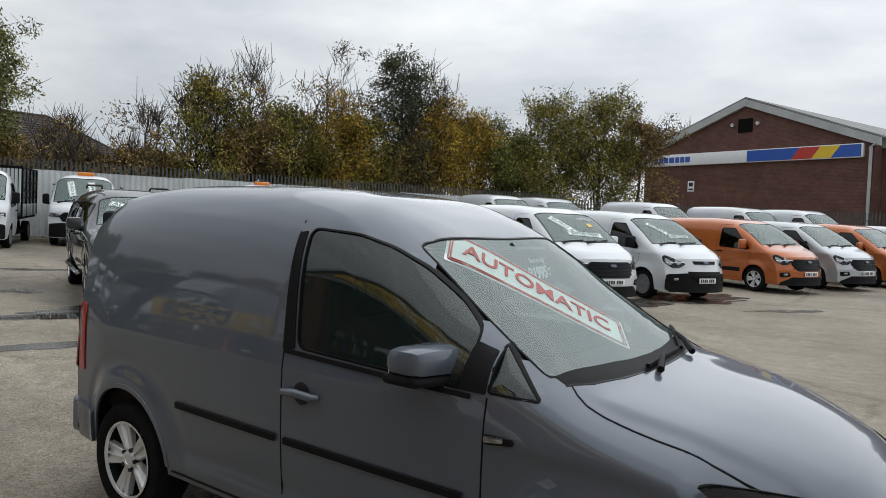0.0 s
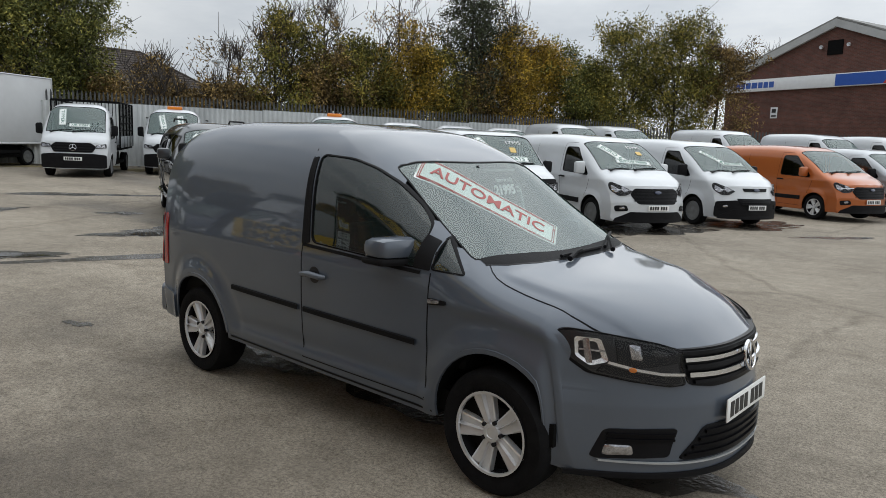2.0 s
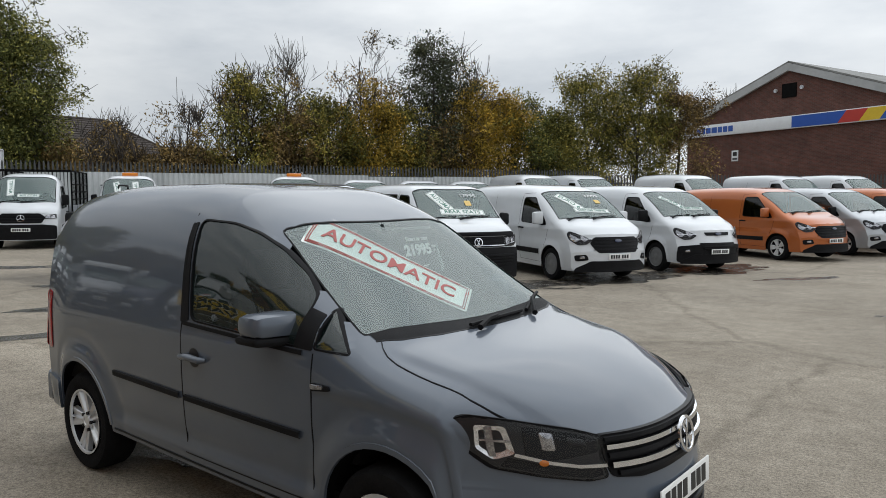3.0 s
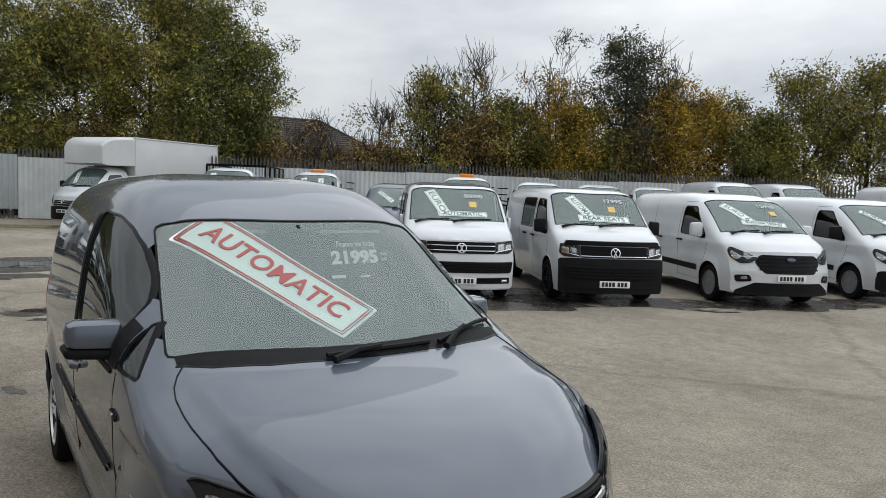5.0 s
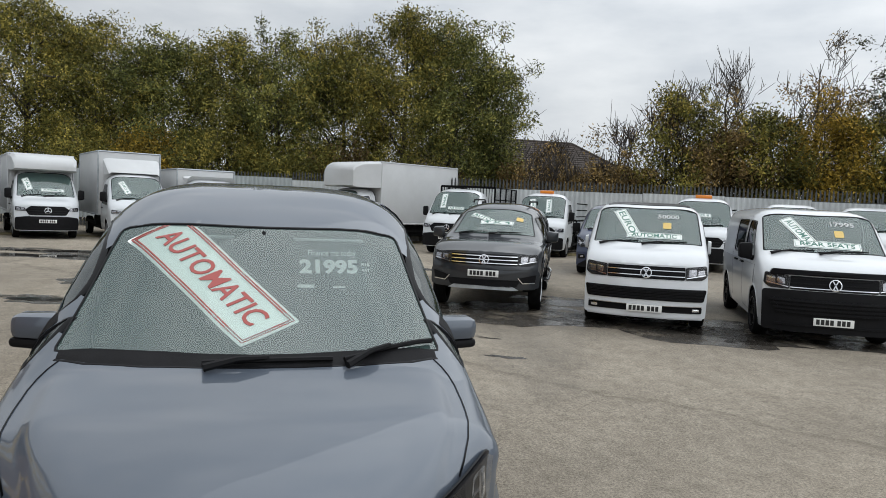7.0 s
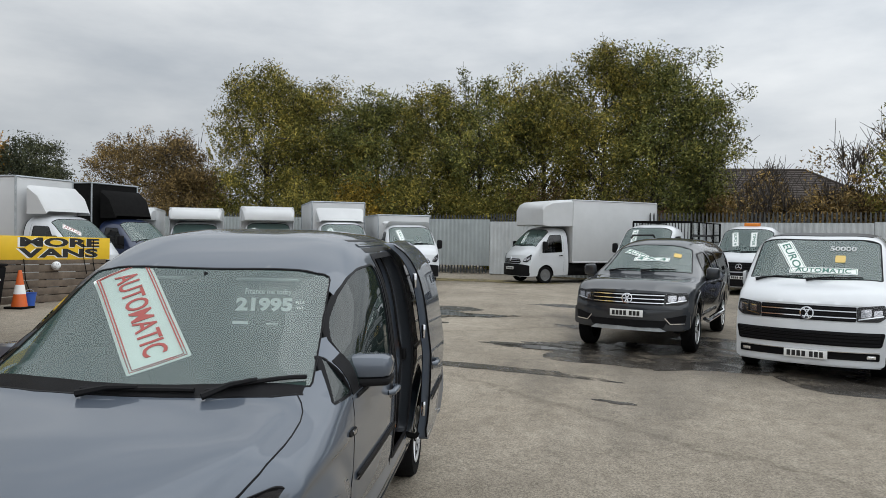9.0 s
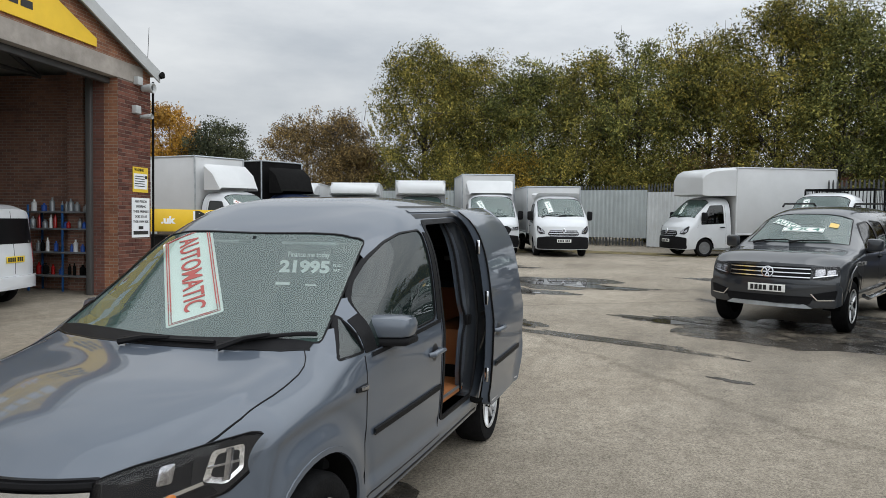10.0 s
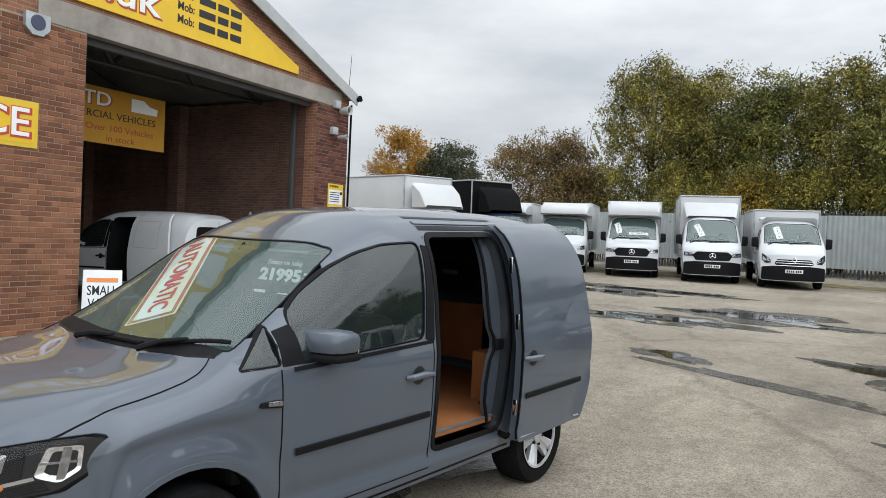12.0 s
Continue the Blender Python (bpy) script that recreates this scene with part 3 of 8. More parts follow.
def vehicle(name, label, category, m, sh, colour, ws, wins, axles, r, rim="steel", front=None, group="", arch=1.17, dash=True, cuts=(), glassy="glass_van",
            side_glass="glass_dark", spokes=5, step=0.055, nv=52, body_label="", bulkhead=None, wheel_y=None, seal=0.022, arch_up=0.01):
    """A complete road vehicle on its wheels, with the fittings that its front dict names."""
    v = thing(name, label, category, m, group)
    front = front or {}
    W = float(sh.width((axles[0] + axles[1]) / 2))
    all_cuts = [("over", ws)] + [(k, p) for k, p in wins] + [("both", circle(x, r + arch_up, r * arch)) for x in axles] + list(cuts)
    key = (sh.tail, sh.nose, round(float(sh.top(0)), 4), step, nv, repr(all_cuts))
    if key not in SKINS:
        SKINS[key] = part("body", sh.skin(all_cuts, step, nv), colour, v, body_label).data
    else:
        bm = bmesh.new()
        bm.from_mesh(SKINS[key])
        part("body", bm, colour, v, body_label)
    part("windscreen", patch(lambda a, b, o: sh.over(a, b, o), ws, -0.004, 0, 0, 5, 0.08), glassy, v).visible_shadow = False
    # black edge of the windscreen
    part("windscreen_seal", band(lambda a, b, o: sh.over(a, b, o), ws + ws[:1], seal, 0.002, 0.06), "gloss_black", v)
    for kind, poly in wins:
        for s in {"left": [1], "right": [-1], "both": [1, -1]}[kind]:
            g = part("side_window", patch(lambda a, b, o: sh.side(a, b, s, o), poly, -0.006, 0, 0, 4, 0.08), side_glass, v)
            g.visible_shadow = False
            part("window_seal", band(lambda a, b, o: sh.side(a, b, s, o), poly + poly[:1], seal, 0.002, 0.06), "gloss_black", v)
    wy = wheel_y or W - 0.125
    for x in axles:
        for s in (1, -1):
            wheel(v, x, s * wy, r, 0.21, rim, spokes, s)
            bm = bmesh.new()
            arc = [(x + r * arch * math.cos(a), r + arch_up + r * arch * math.sin(a)) for a in np.linspace(-0.12, math.pi + 0.12, 22)]
            rows = [[bm.verts.new(sh.side(max(sh.tail, min(sh.nose, a)), max(b, 0.16), s, -0.002)) for a, b in arc], [bm.verts.new((a, s * (W - 0.32), b)) for a, b in arc]]
            for k in range(len(arc) - 1):
                bm.faces.new((rows[0][k], rows[0][k + 1], rows[1][k + 1], rows[1][k]))
            bm.faces.new(rows[1])
            part("wheel_arch", bm, "chassis", v)
            part("arch_lip", band(lambda a, b, o: sh.side(max(sh.tail, min(sh.nose, a)), b, s, o), [q for q in arc if q[1] > float(sh.sill(x)) + 0.03], 0.03, 0.005, 0.04), front.get("lip", colour), v)
    zb = float(sh.sill(0)) + 0.03
    xa, xb = axles[0] + r * 1.05, axles[1] - r * 1.05
    part("underbody", boxes(((sh.tail + 0.12, -W + 0.34, zb - 0.02), (sh.nose - 0.3, W - 0.34, zb + 0.17)),
                            ((min(xa, xb), -W + 0.07, zb - 0.01), (max(xa, xb), W - 0.07, zb + 0.10))), "chassis", v)
    if dash:
        xs = [p[0] for p in ws]
        base, top = max(xs), min(xs)
        zc = float(sh.top(base)) - 0.10
        bm = boxes(((base - 0.52, -W + 0.14, zc - 0.5), (base - 0.12, W - 0.14, zc)), bevel=0.05)
        part("dashboard", bm, "cabin", v)
        for y in (-0.42, 0.42):
            bm = boxes(((top - 0.35, y - 0.25, zc - 0.55), (top + 0.15, y + 0.25, zc - 0.40)), ((top - 0.48, y - 0.24, zc - 0.5), (top - 0.33, y + 0.24, zc + 0.18)),
                       ((top - 0.47, y - 0.13, zc + 0.20), (top - 0.36, y + 0.13, zc + 0.42)), bevel=0.05)
            part("seat", bm, "seat", v)
        xk = bulkhead if bulkhead is not None else top - 0.62
        ys, zs = sh.section(xk)
        bm = bmesh.new()
        k0 = [i for i in range(0, len(ys), 8)] + [len(ys) - 1]
        loop = [bm.verts.new((xk, ys[i] - 0.02, zs[i] - 0.01)) for i in k0] + [bm.verts.new((xk, -ys[i] + 0.02, zs[i] - 0.01)) for i in k0[::-1][1:]]
        bm.faces.new(loop)
        part("bulkhead", bm, "cabin", v)
        bm = bmesh.new()
        for y0 in (0.40,):
            c = Vector((base - 0.62, -y0, zc - 0.02))
            pts = [c + Vector((0.06 * math.sin(a) * 2 * 0.5, 0.18 * math.cos(a), 0.17 * math.sin(a))) for a in np.linspace(0, 2 * math.pi, 20)]
            tube(bm, pts, 0.016, 6, False)
        part("steering_wheel", bm, "cabin", v)
    F = lambda a, b, o: sh.front(a, b, o)
    for nm, material, poly, out, dome, mirrored in front.get("panels", ()):
        for s in ((1, -1) if mirrored else (1,)):
            part(nm, patch(F, [(a * s, b) for a, b in poly], out, dome, 0.02 + out, 4, 0.05), material, v)
    for nm, material, line, wdt, out in front.get("bars", ()):
        part(nm, band(F, line, wdt, out, 0.05), material, v)
    if "lights" in front:
        for s in (1, -1):
            poly = [(a * s, b) for a, b in front["lights"]]
            lamp = part("headlight", patch(F, rounded(poly, 0.03), 0.006, 0.0, 0.03, 4, 0.04), front.get("light_base", "lamp_grey"), v, "clear headlight with bright reflectors")
            cy, cz = sum(p[0] for p in poly) / len(poly), sum(p[1] for p in poly) / len(poly)
            ext = max(p[0] for p in poly) - min(p[0] for p in poly)
            for f, k in ((-0.20, 0.36), (0.19, 0.30)):
                bowl = [(cy + f * ext + (a - cy) * k, cz + 0.008 + (b - cz) * k * 1.5) for a, b in poly]
                part("reflector", patch(F, rounded(bowl, 0.012), 0.012, 0.002, 0.0, 4, 0.02), "lamp_inner", lamp)
            inner, outer = sorted(poly, key=lambda p: abs(p[0]))[:2], sorted(poly, key=lambda p: -abs(p[0]))[:2]
            za, zb_ = min(p[1] for p in inner) + 0.03, min(p[1] for p in outer) + 0.02
            part("light_blade", band(F, [(inner[0][0] + 0.02 * s, za), (outer[0][0] - 0.03 * s, zb_)], 0.016, 0.014, 0.04), "chrome", lamp)
            part("lens", patch(F, rounded(poly, 0.03), 0.022, 0.012, 0.0, 5, 0.04), "lens", lamp).visible_shadow = False
    if "plate" in front:
        plate(v, on_front(sh, front.get("plate_y", 0.0), front["plate"], front.get("plate_out", 0.036)))
    if "badge" in front:
        kd, z, rad = front["badge"]
        badge(v, on_front(sh, 0.0, z, front.get("badge_out", 0.022)), rad, kd)
    if "mirror" in front:
        x, z, size, cap = front["mirror"]
        for s in (1, -1):
            p = sh.side(x, z, s, 0.0)
            mirror(v, p, s, size, "black_plastic", cap)
    for x, z in front.get("handles", ()):
        for s in (1, -1):
            handle(v, sh, x, z, s, front.get("handle_mat", "black_plastic"))
    for line in front.get("seams", ()):
        for s in (1, -1):
            part("door_seam", band(lambda a, b, o: sh.side(a, b, s, o), line, 0.008, 0.0015, 0.06), "gloss_black", v)
    for line, wdt, out, material, nm in front.get("strips", ()):
        for s in (1, -1):
            part(nm, band(lambda a, b, o: sh.side(a, b, s, o), line, wdt, out, 0.08), material, v)
    for (a, b, c, d) in front.get("wipers", ()):
        wiper(v, sh, a, b, c, d)
    return v


def ws_poly(xb, yb, xt, yt, bow=0.06, bow_t=0.04, n=8):
    """The outline of a windscreen in plan: base and top edges bowed forward in the middle."""
    base = [(xb + bow * (1 - (2 * k / n - 1) ** 2), yb * (2 * k / n - 1)) for k in range(n + 1)]
    top = [(xt + bow_t * (1 - (2 * k / n - 1) ** 2), -yt * (2 * k / n - 1)) for k in range(n + 1)]
    return rounded(base + top, 0.03, 2)


# shells by kind
def transit_form(x, z):
    """Side relief of the panel van: a waist crease, a hollow above the moulding and flared wheel arches."""
    d = 0.012 * np.exp(-((z - 1.06) / 0.03) ** 2) - 0.010 * np.exp(-((z - 0.86) / 0.09) ** 2)
    for c in (1.466, -1.467):
        r = np.hypot(x - c, z - 0.345)
        d = d + 0.022 * (1 - ramp(r, 0.41, 0.50))
    return d * float(1 - ramp(x, 1.9, 2.3))


def transit_shell():
    return Shell(-2.49, 2.46, [(-2.49, 1.93), (-2.2, 1.97), (-0.5, 1.99), (0.35, 1.95), (0.72, 1.86), (1.20, 1.60), (1.66, 1.27), (1.75, 1.22), (2.2, 1.10), (2.46, 0.98)],
                 [(-2.49, 0.94), (-1.8, 0.985), (1.2, 0.985), (1.9, 0.965), (2.46, 0.93)], [(-2.49, 1.12), (1.0, 1.10), (1.8, 1.02), (2.46, 0.80)],
                 [(-2.49, 0.28), (2.0, 0.24), (2.46, 0.24)], power=[(-2.49, 5.6), (0.0, 5.4), (0.9, 5.0), (1.7, 4.0), (2.46, 3.4)], bow=0.34, rake=0.12, lean=0.095, blunt=0.62, form=transit_form)


def transit(label, m, colour, newer=True, black_nose=False, cards=(), rim="steel", group="vans in the front row", mirrors=None):
    sh = transit_shell()
    wins = [("both", rounded([(0.28, 1.17), (1.30, 1.13), (1.22, 1.24), (0.72, 1.70), (0.32, 1.70)], 0.06))]
    lower = "black_plastic" if black_nose else colour
    panels = [("bumper", lower, rounded([(-0.92, 0.26), (0.92, 0.26), (0.92, 0.62), (0.55, 0.66), (-0.55, 0.66), (-0.92, 0.62)], 0.06), 0.012, 0.0, False),
              ("lower_intake", "black_plastic", rounded([(-0.88, 0.23), (0.88, 0.23), (0.86, 0.30), (0.60, 0.45), (-0.60, 0.45), (-0.86, 0.30)], 0.04), 0.022, 0, False),
              ("fog_lamp_surround", "black_plastic", rounded([(0.64, 0.47), (0.86, 0.44), (0.88, 0.56), (0.68, 0.58)], 0.04), 0.02, 0, True),
              ("fog_lamp", "lamp_inner", rounded([(0.71, 0.50), (0.80, 0.49), (0.80, 0.54), (0.72, 0.55)], 0.02), 0.026, 0.004, True)]
    if newer:
        panels.append(("grille", "gloss_black", rounded([(-0.50, 0.925), (-0.60, 0.80), (-0.46, 0.61), (0.46, 0.61), (0.60, 0.80), (0.50, 0.925)], 0.05), 0.018, 0, False))
        bars = [("grille_bar", "black_plastic", [(-0.54, z), (0.54, z)], 0.028, 0.028) for z in (0.68, 0.75, 0.82, 0.88)]
    else:
        panels += [("grille", "gloss_black", rounded([(-0.52, 0.70), (-0.40, 0.53), (0.40, 0.53), (0.52, 0.70)], 0.04), 0.02, 0, False),
                   ("upper_grille", "gloss_black", rounded([(-0.36, 0.93), (-0.33, 0.86), (0.33, 0.86), (0.36, 0.93)], 0.02), 0.014, 0, False)]
        bars = [("grille_bar", "black_plastic", [(-0.42, z), (0.42, z)], 0.022, 0.028) for z in (0.57, 0.62, 0.67)]
    fr = dict(panels=panels, bars=bars, lights=[(0.53, 0.86), (0.66, 0.93), (0.90, 1.04), (0.935, 0.98), (0.92, 0.86), (0.80, 0.76), (0.66, 0.775)], plate=0.535 if newer else 0.50,
              badge=("oval", 0.85 if newer else 0.895, 0.085), badge_out=0.036, mirror=(1.16, 1.20, (0.12, 0.22, 0.26), mirrors or "black_plastic"),
              handles=[(0.30, 1.05), (-0.60, 1.05)], seams=[[(0.20, 0.36), (0.18, 1.10), (0.24, 1.78), (0.60, 1.80)], [(1.22, 0.70), (1.36, 1.05)], [(-0.95, 0.36), (-0.95, 1.75)], [(0.20, 0.36), (1.05, 0.34)]],
              strips=[([(-2.2, 0.60), (-1.9, 0.60)], 0.12, 0.012, "black_plastic", "side_moulding"), ([(-1.0, 0.58), (1.0, 0.56)], 0.11, 0.014, "black_plastic", "side_moulding")],
              wipers=[(1.66, -0.1, 1.60, 0.55), (1.66, -0.72, 1.62, -0.12)])
    v = vehicle("panel_van", label, "van", m, sh, colour, ws_poly(1.60, 0.85, 0.74, 0.77), wins, (1.466, -1.467), 0.335, rim, fr, group)
    for c in cards:
        window_item(v, sh, c)
    return v


def t_van(label, m, black_nose=False, cards=(), group="vans in the front row", kombi=True):
    sh = Shell(-2.5, 2.38, [(-2.5, 1.92), (-2.2, 1.95), (-0.5, 1.97), (0.55, 1.95), (0.92, 1.90), (1.06, 1.82), (1.3, 1.62), (1.66, 1.32), (1.78, 1.26), (2.1, 1.17), (2.3, 1.08), (2.38, 1.01)],
               [(-2.5, 0.90), (-1.8, 0.945), (1.2, 0.945), (1.9, 0.935), (2.38, 0.91)], [(-2.5, 1.12), (1.2, 1.12), (1.9, 1.06), (2.38, 0.90)],
               [(-2.5, 0.28), (1.0, 0.24), (2.0, 0.20), (2.38, 0.20)], power=[(-2.5, 6.5), (0.2, 6.5), (1.0, 6.2), (1.5, 5.0), (1.8, 4.2), (2.38, 4.0)], bow=0.20, rake=0.07, lean=0.105, blunt=0.62)
    wins = [("both", rounded([(0.50, 1.19), (1.48, 1.14), (1.42, 1.26), (0.98, 1.73), (0.54, 1.75)], 0.05))]
    if kombi:
        wins.append(("both", rounded([(-0.62, 1.19), (0.36, 1.19), (0.38, 1.75), (-0.60, 1.75)], 0.06)))
    lower = "black_plastic" if black_nose else "white_paint"
    panels = [("grille", "gloss_black", rounded([(-0.57, 0.795), (0.57, 0.795), (0.57, 0.985), (-0.57, 0.985)], 0.015), 0.012, 0, False)]
    bars = [("grille_bar", "chrome", [(-0.57, z), (0.57, z)], 0.016, 0.026) for z in ((0.845, 0.925) if not black_nose else (0.825,))]
    bars += [("grille_slat", "black_plastic", [(-0.56, z), (0.56, z)], 0.020, 0.020) for z in (0.815, 0.885, 0.955)]
    if black_nose:
        panels += [("bumper", lower, rounded([(-0.90, 0.20), (0.90, 0.20), (0.915, 0.775), (0.55, 0.785), (-0.55, 0.785), (-0.915, 0.775)], 0.05), 0.016, 0.0, False),
                   ("lower_intake", "gloss_black", rounded([(-0.62, 0.43), (0.62, 0.43), (0.80, 0.66), (-0.80, 0.66)], 0.04), 0.024, 0, False),
                   ("bonnet_protector", "gloss_black", rounded([(-0.84, 0.985), (-0.56, 1.0), (0.56, 1.0), (0.84, 0.985), (0.80, 1.075), (-0.80, 1.075)], 0.03), 0.035, 0.012, False)]
        bars += [("bumper_rib", "black_plastic", [(-0.84 + k, z), (0.84 - k, z)], 0.030, 0.036) for k, z in ((0.0, 0.64), (0.03, 0.585), (0.06, 0.53), (0.10, 0.475), (0.1, 0.30))]
    else:
        panels += [("bumper", lower, rounded([(-0.90, 0.22), (0.90, 0.22), (0.915, 0.775), (-0.915, 0.775)], 0.05), 0.014, 0.0, False),
                   ("lower_intake", "gloss_black", rounded([(-0.86, 0.475), (0.86, 0.475), (0.90, 0.66), (-0.90, 0.66)], 0.03), 0.022, 0, False),
                   ("spoiler_intake", "gloss_black", rounded([(-0.84, 0.30), (0.84, 0.30), (0.84, 0.395), (-0.84, 0.395)], 0.02), 0.022, 0, False),
                   ("fog_lamp", "lamp_bright", rounded([(0.70, 0.325), (0.80, 0.325), (0.80, 0.365), (0.70, 0.365)], 0.01), 0.028, 0.003, True)]
        bars += [("bumper_rib", "black_plastic", [(-0.85, z), (0.85, z)], 0.026, 0.032) for z in (0.505, 0.55, 0.595, 0.635)]
        bars += [("chrome_strip", "chrome", [(-0.84, 0.405), (-0.3, 0.400), (0.3, 0.400), (0.84, 0.405)], 0.010, 0.026)]
    fr = dict(panels=panels, bars=bars, lights=[(0.575, 0.795), (0.575, 0.985), (0.885, 1.02), (0.905, 0.86), (0.83, 0.80)], plate=0.345 if not black_nose else 0.365, badge=("ring", 0.885, 0.085), badge_out=0.034,
              mirror=(1.38, 1.20, (0.12, 0.2, 0.25), "black_plastic") if black_nose else (1.30, 1.20, (0.16, 0.06, 0.22), "white_paint"), handles=[(0.46, 1.06), (-0.2, 1.06)],
              seams=[[(0.42, 0.34), (0.42, 1.14), (0.46, 1.82)], [(1.46, 0.78), (1.56, 1.08)], [(-0.72, 0.38), (-0.70, 1.80)], [(0.42, 0.34), (1.1, 0.32)]],
              strips=[([(-2.3, 1.09), (1.45, 1.07)], 0.012, 0.004, "silver_paint", "waist_crease")],
              wipers=[(1.70, -0.1, 1.63, 0.60), (1.70, -0.76, 1.65, -0.14)])
    v = vehicle("passenger_van", label, "van", m, sh, "white_paint", ws_poly(1.62, 0.835, 0.965, 0.775, 0.07, 0.04), wins, (1.5, -1.5), 0.345, "alloy", fr, group)
    if black_nose:
        for o in v.children_recursive:
            if o.name.split(".")[0] in ("spoke", "hub_cap", "rim_lip"):
                o.data.materials[0] = M["gloss_black"]
    else:
        part("roof_panel", patch(lambda a, b, o: sh.over(a, b, o), rounded([(-2.0, -0.70), (0.80, -0.68), (0.86, 0.0), (0.80, 0.68), (-2.0, 0.70)], 0.08), 0.008, 0.0, 0.012, 5, 0.12), "gloss_black", v, "black roof panel")
    for c in cards:
        window_item(v, sh, c)
    return v


def pickup(label, m, cards=()):
    sh = Shell(-2.8, 2.42, [(-2.8, 1.72), (-2.5, 1.84), (-0.9, 1.86), (-0.2, 1.84), (0.25, 1.76), (0.7, 1.52), (1.12, 1.27), (1.22, 1.22), (2.0, 1.16), (2.42, 1.02)],
               [(-2.8, 0.93), (-1.6, 0.965), (1.4, 0.965), (2.0, 0.95), (2.42, 0.90)], [(-2.8, 1.10), (1.0, 1.10), (1.8, 1.02), (2.42, 0.88)],
               [(-2.8, 0.46), (2.0, 0.42), (2.42, 0.40)], power=[(-2.8, 3.6), (0.0, 3.2), (0.6, 2.7), (1.3, 3.0), (2.42, 3.2)], bow=0.26, rake=0.10, lean=0.16, blunt=0.75)
    wins = [("both", rounded([(0.0, 1.15), (0.92, 1.12), (0.80, 1.24), (0.36, 1.58), (0.02, 1.62)], 0.05)), ("both", rounded([(-0.82, 1.16), (-0.10, 1.15), (-0.08, 1.63), (-0.72, 1.60)], 0.05)),
            ("both", rounded([(-2.45, 1.24), (-1.02, 1.22), (-1.0, 1.60), (-2.35, 1.58)], 0.06))]
    panels = [("bumper", "dark_paint", rounded([(-0.93, 0.42), (0.93, 0.42), (0.93, 0.72), (-0.93, 0.72)], 0.06), 0.014, 0.01, False),
              ("lower_intake", "black_plastic", rounded([(-0.56, 0.44), (0.56, 0.44), (0.62, 0.56), (-0.62, 0.56)], 0.04), 0.03, 0, False),
              ("fog_lamp_surround", "black_plastic", rounded([(0.62, 0.50), (0.86, 0.52), (0.88, 0.66), (0.60, 0.60)], 0.02), 0.028, 0, True),
              ("skid_plate", "steel", rounded([(-0.6, 0.39), (0.6, 0.39), (0.5, 0.45), (-0.5, 0.45)], 0.02), 0.03, 0, False),
              ("grille", "gloss_black", rounded([(-0.56, 0.80), (0.56, 0.80), (0.56, 0.98), (-0.56, 0.98)], 0.02), 0.014, 0, False)]
    bars = [("grille_bar", "chrome", [(-0.56, z), (0.56, z)], 0.018, 0.026) for z in (0.83, 0.89, 0.95)]
    bars += [("fog_trim", "chrome", [(s * 0.58, 0.60), (s * 0.66, 0.51), (s * 0.86, 0.52)], 0.02, 0.034) for s in (1, -1)]
    fr = dict(panels=panels, bars=bars, lights=[(0.57, 0.80), (0.57, 0.98), (0.88, 1.00), (0.90, 0.86), (0.78, 0.80)], plate=0.66, badge=("ring", 0.89, 0.085), badge_out=0.034,
              mirror=(0.84, 1.20, (0.13, 0.22, 0.20), "dark_paint"), handles=[(0.0, 1.06), (-0.78, 1.06)],
              seams=[[(-0.05, 0.55), (-0.05, 1.66)], [(0.95, 0.60), (1.0, 1.08)], [(-0.88, 0.9), (-0.86, 1.66)], [(-0.98, 0.6), (-0.95, 1.75)]], wipers=[(1.1, -0.1, 1.05, 0.5), (1.1, -0.65, 1.06, -0.12)],
              strips=[([(1.15, 0.62), (1.25, 0.84), (1.55, 0.96), (1.85, 0.84), (1.96, 0.62)], 0.09, 0.03, "dark_paint", "wheel_arch_flare"), ([(-1.95, 0.62), (-1.85, 0.84), (-1.55, 0.96), (-1.25, 0.84), (-1.15, 0.62)], 0.09, 0.03, "dark_paint", "wheel_arch_flare")])
    v = vehicle("pickup_truck", label, "pickup truck", m, sh, "dark_paint", ws_poly(1.06, 0.76, 0.30, 0.64), wins, (1.55, -1.55), 0.38, "alloy", fr)
    for s in (1, -1):
        bm = bmesh.new()
        tube(bm, [(1.05, s * 0.98, 0.50), (0.95, s * 1.02, 0.46), (-1.0, s * 1.02, 0.46), (-1.1, s * 0.98, 0.50)], 0.035, 8)
        part("side_step", bm, "chrome", v)
        bm = bmesh.new()
        tube(bm, [(-0.1, s * 0.56, 1.85), (-0.2, s * 0.56, 1.90), (-2.2, s * 0.60, 1.92), (-2.35, s * 0.60, 1.86)], 0.018, 6)
        part("roof_rail", bm, "black_plastic", v)
    for c in cards:
        window_item(v, sh, c)
    return v


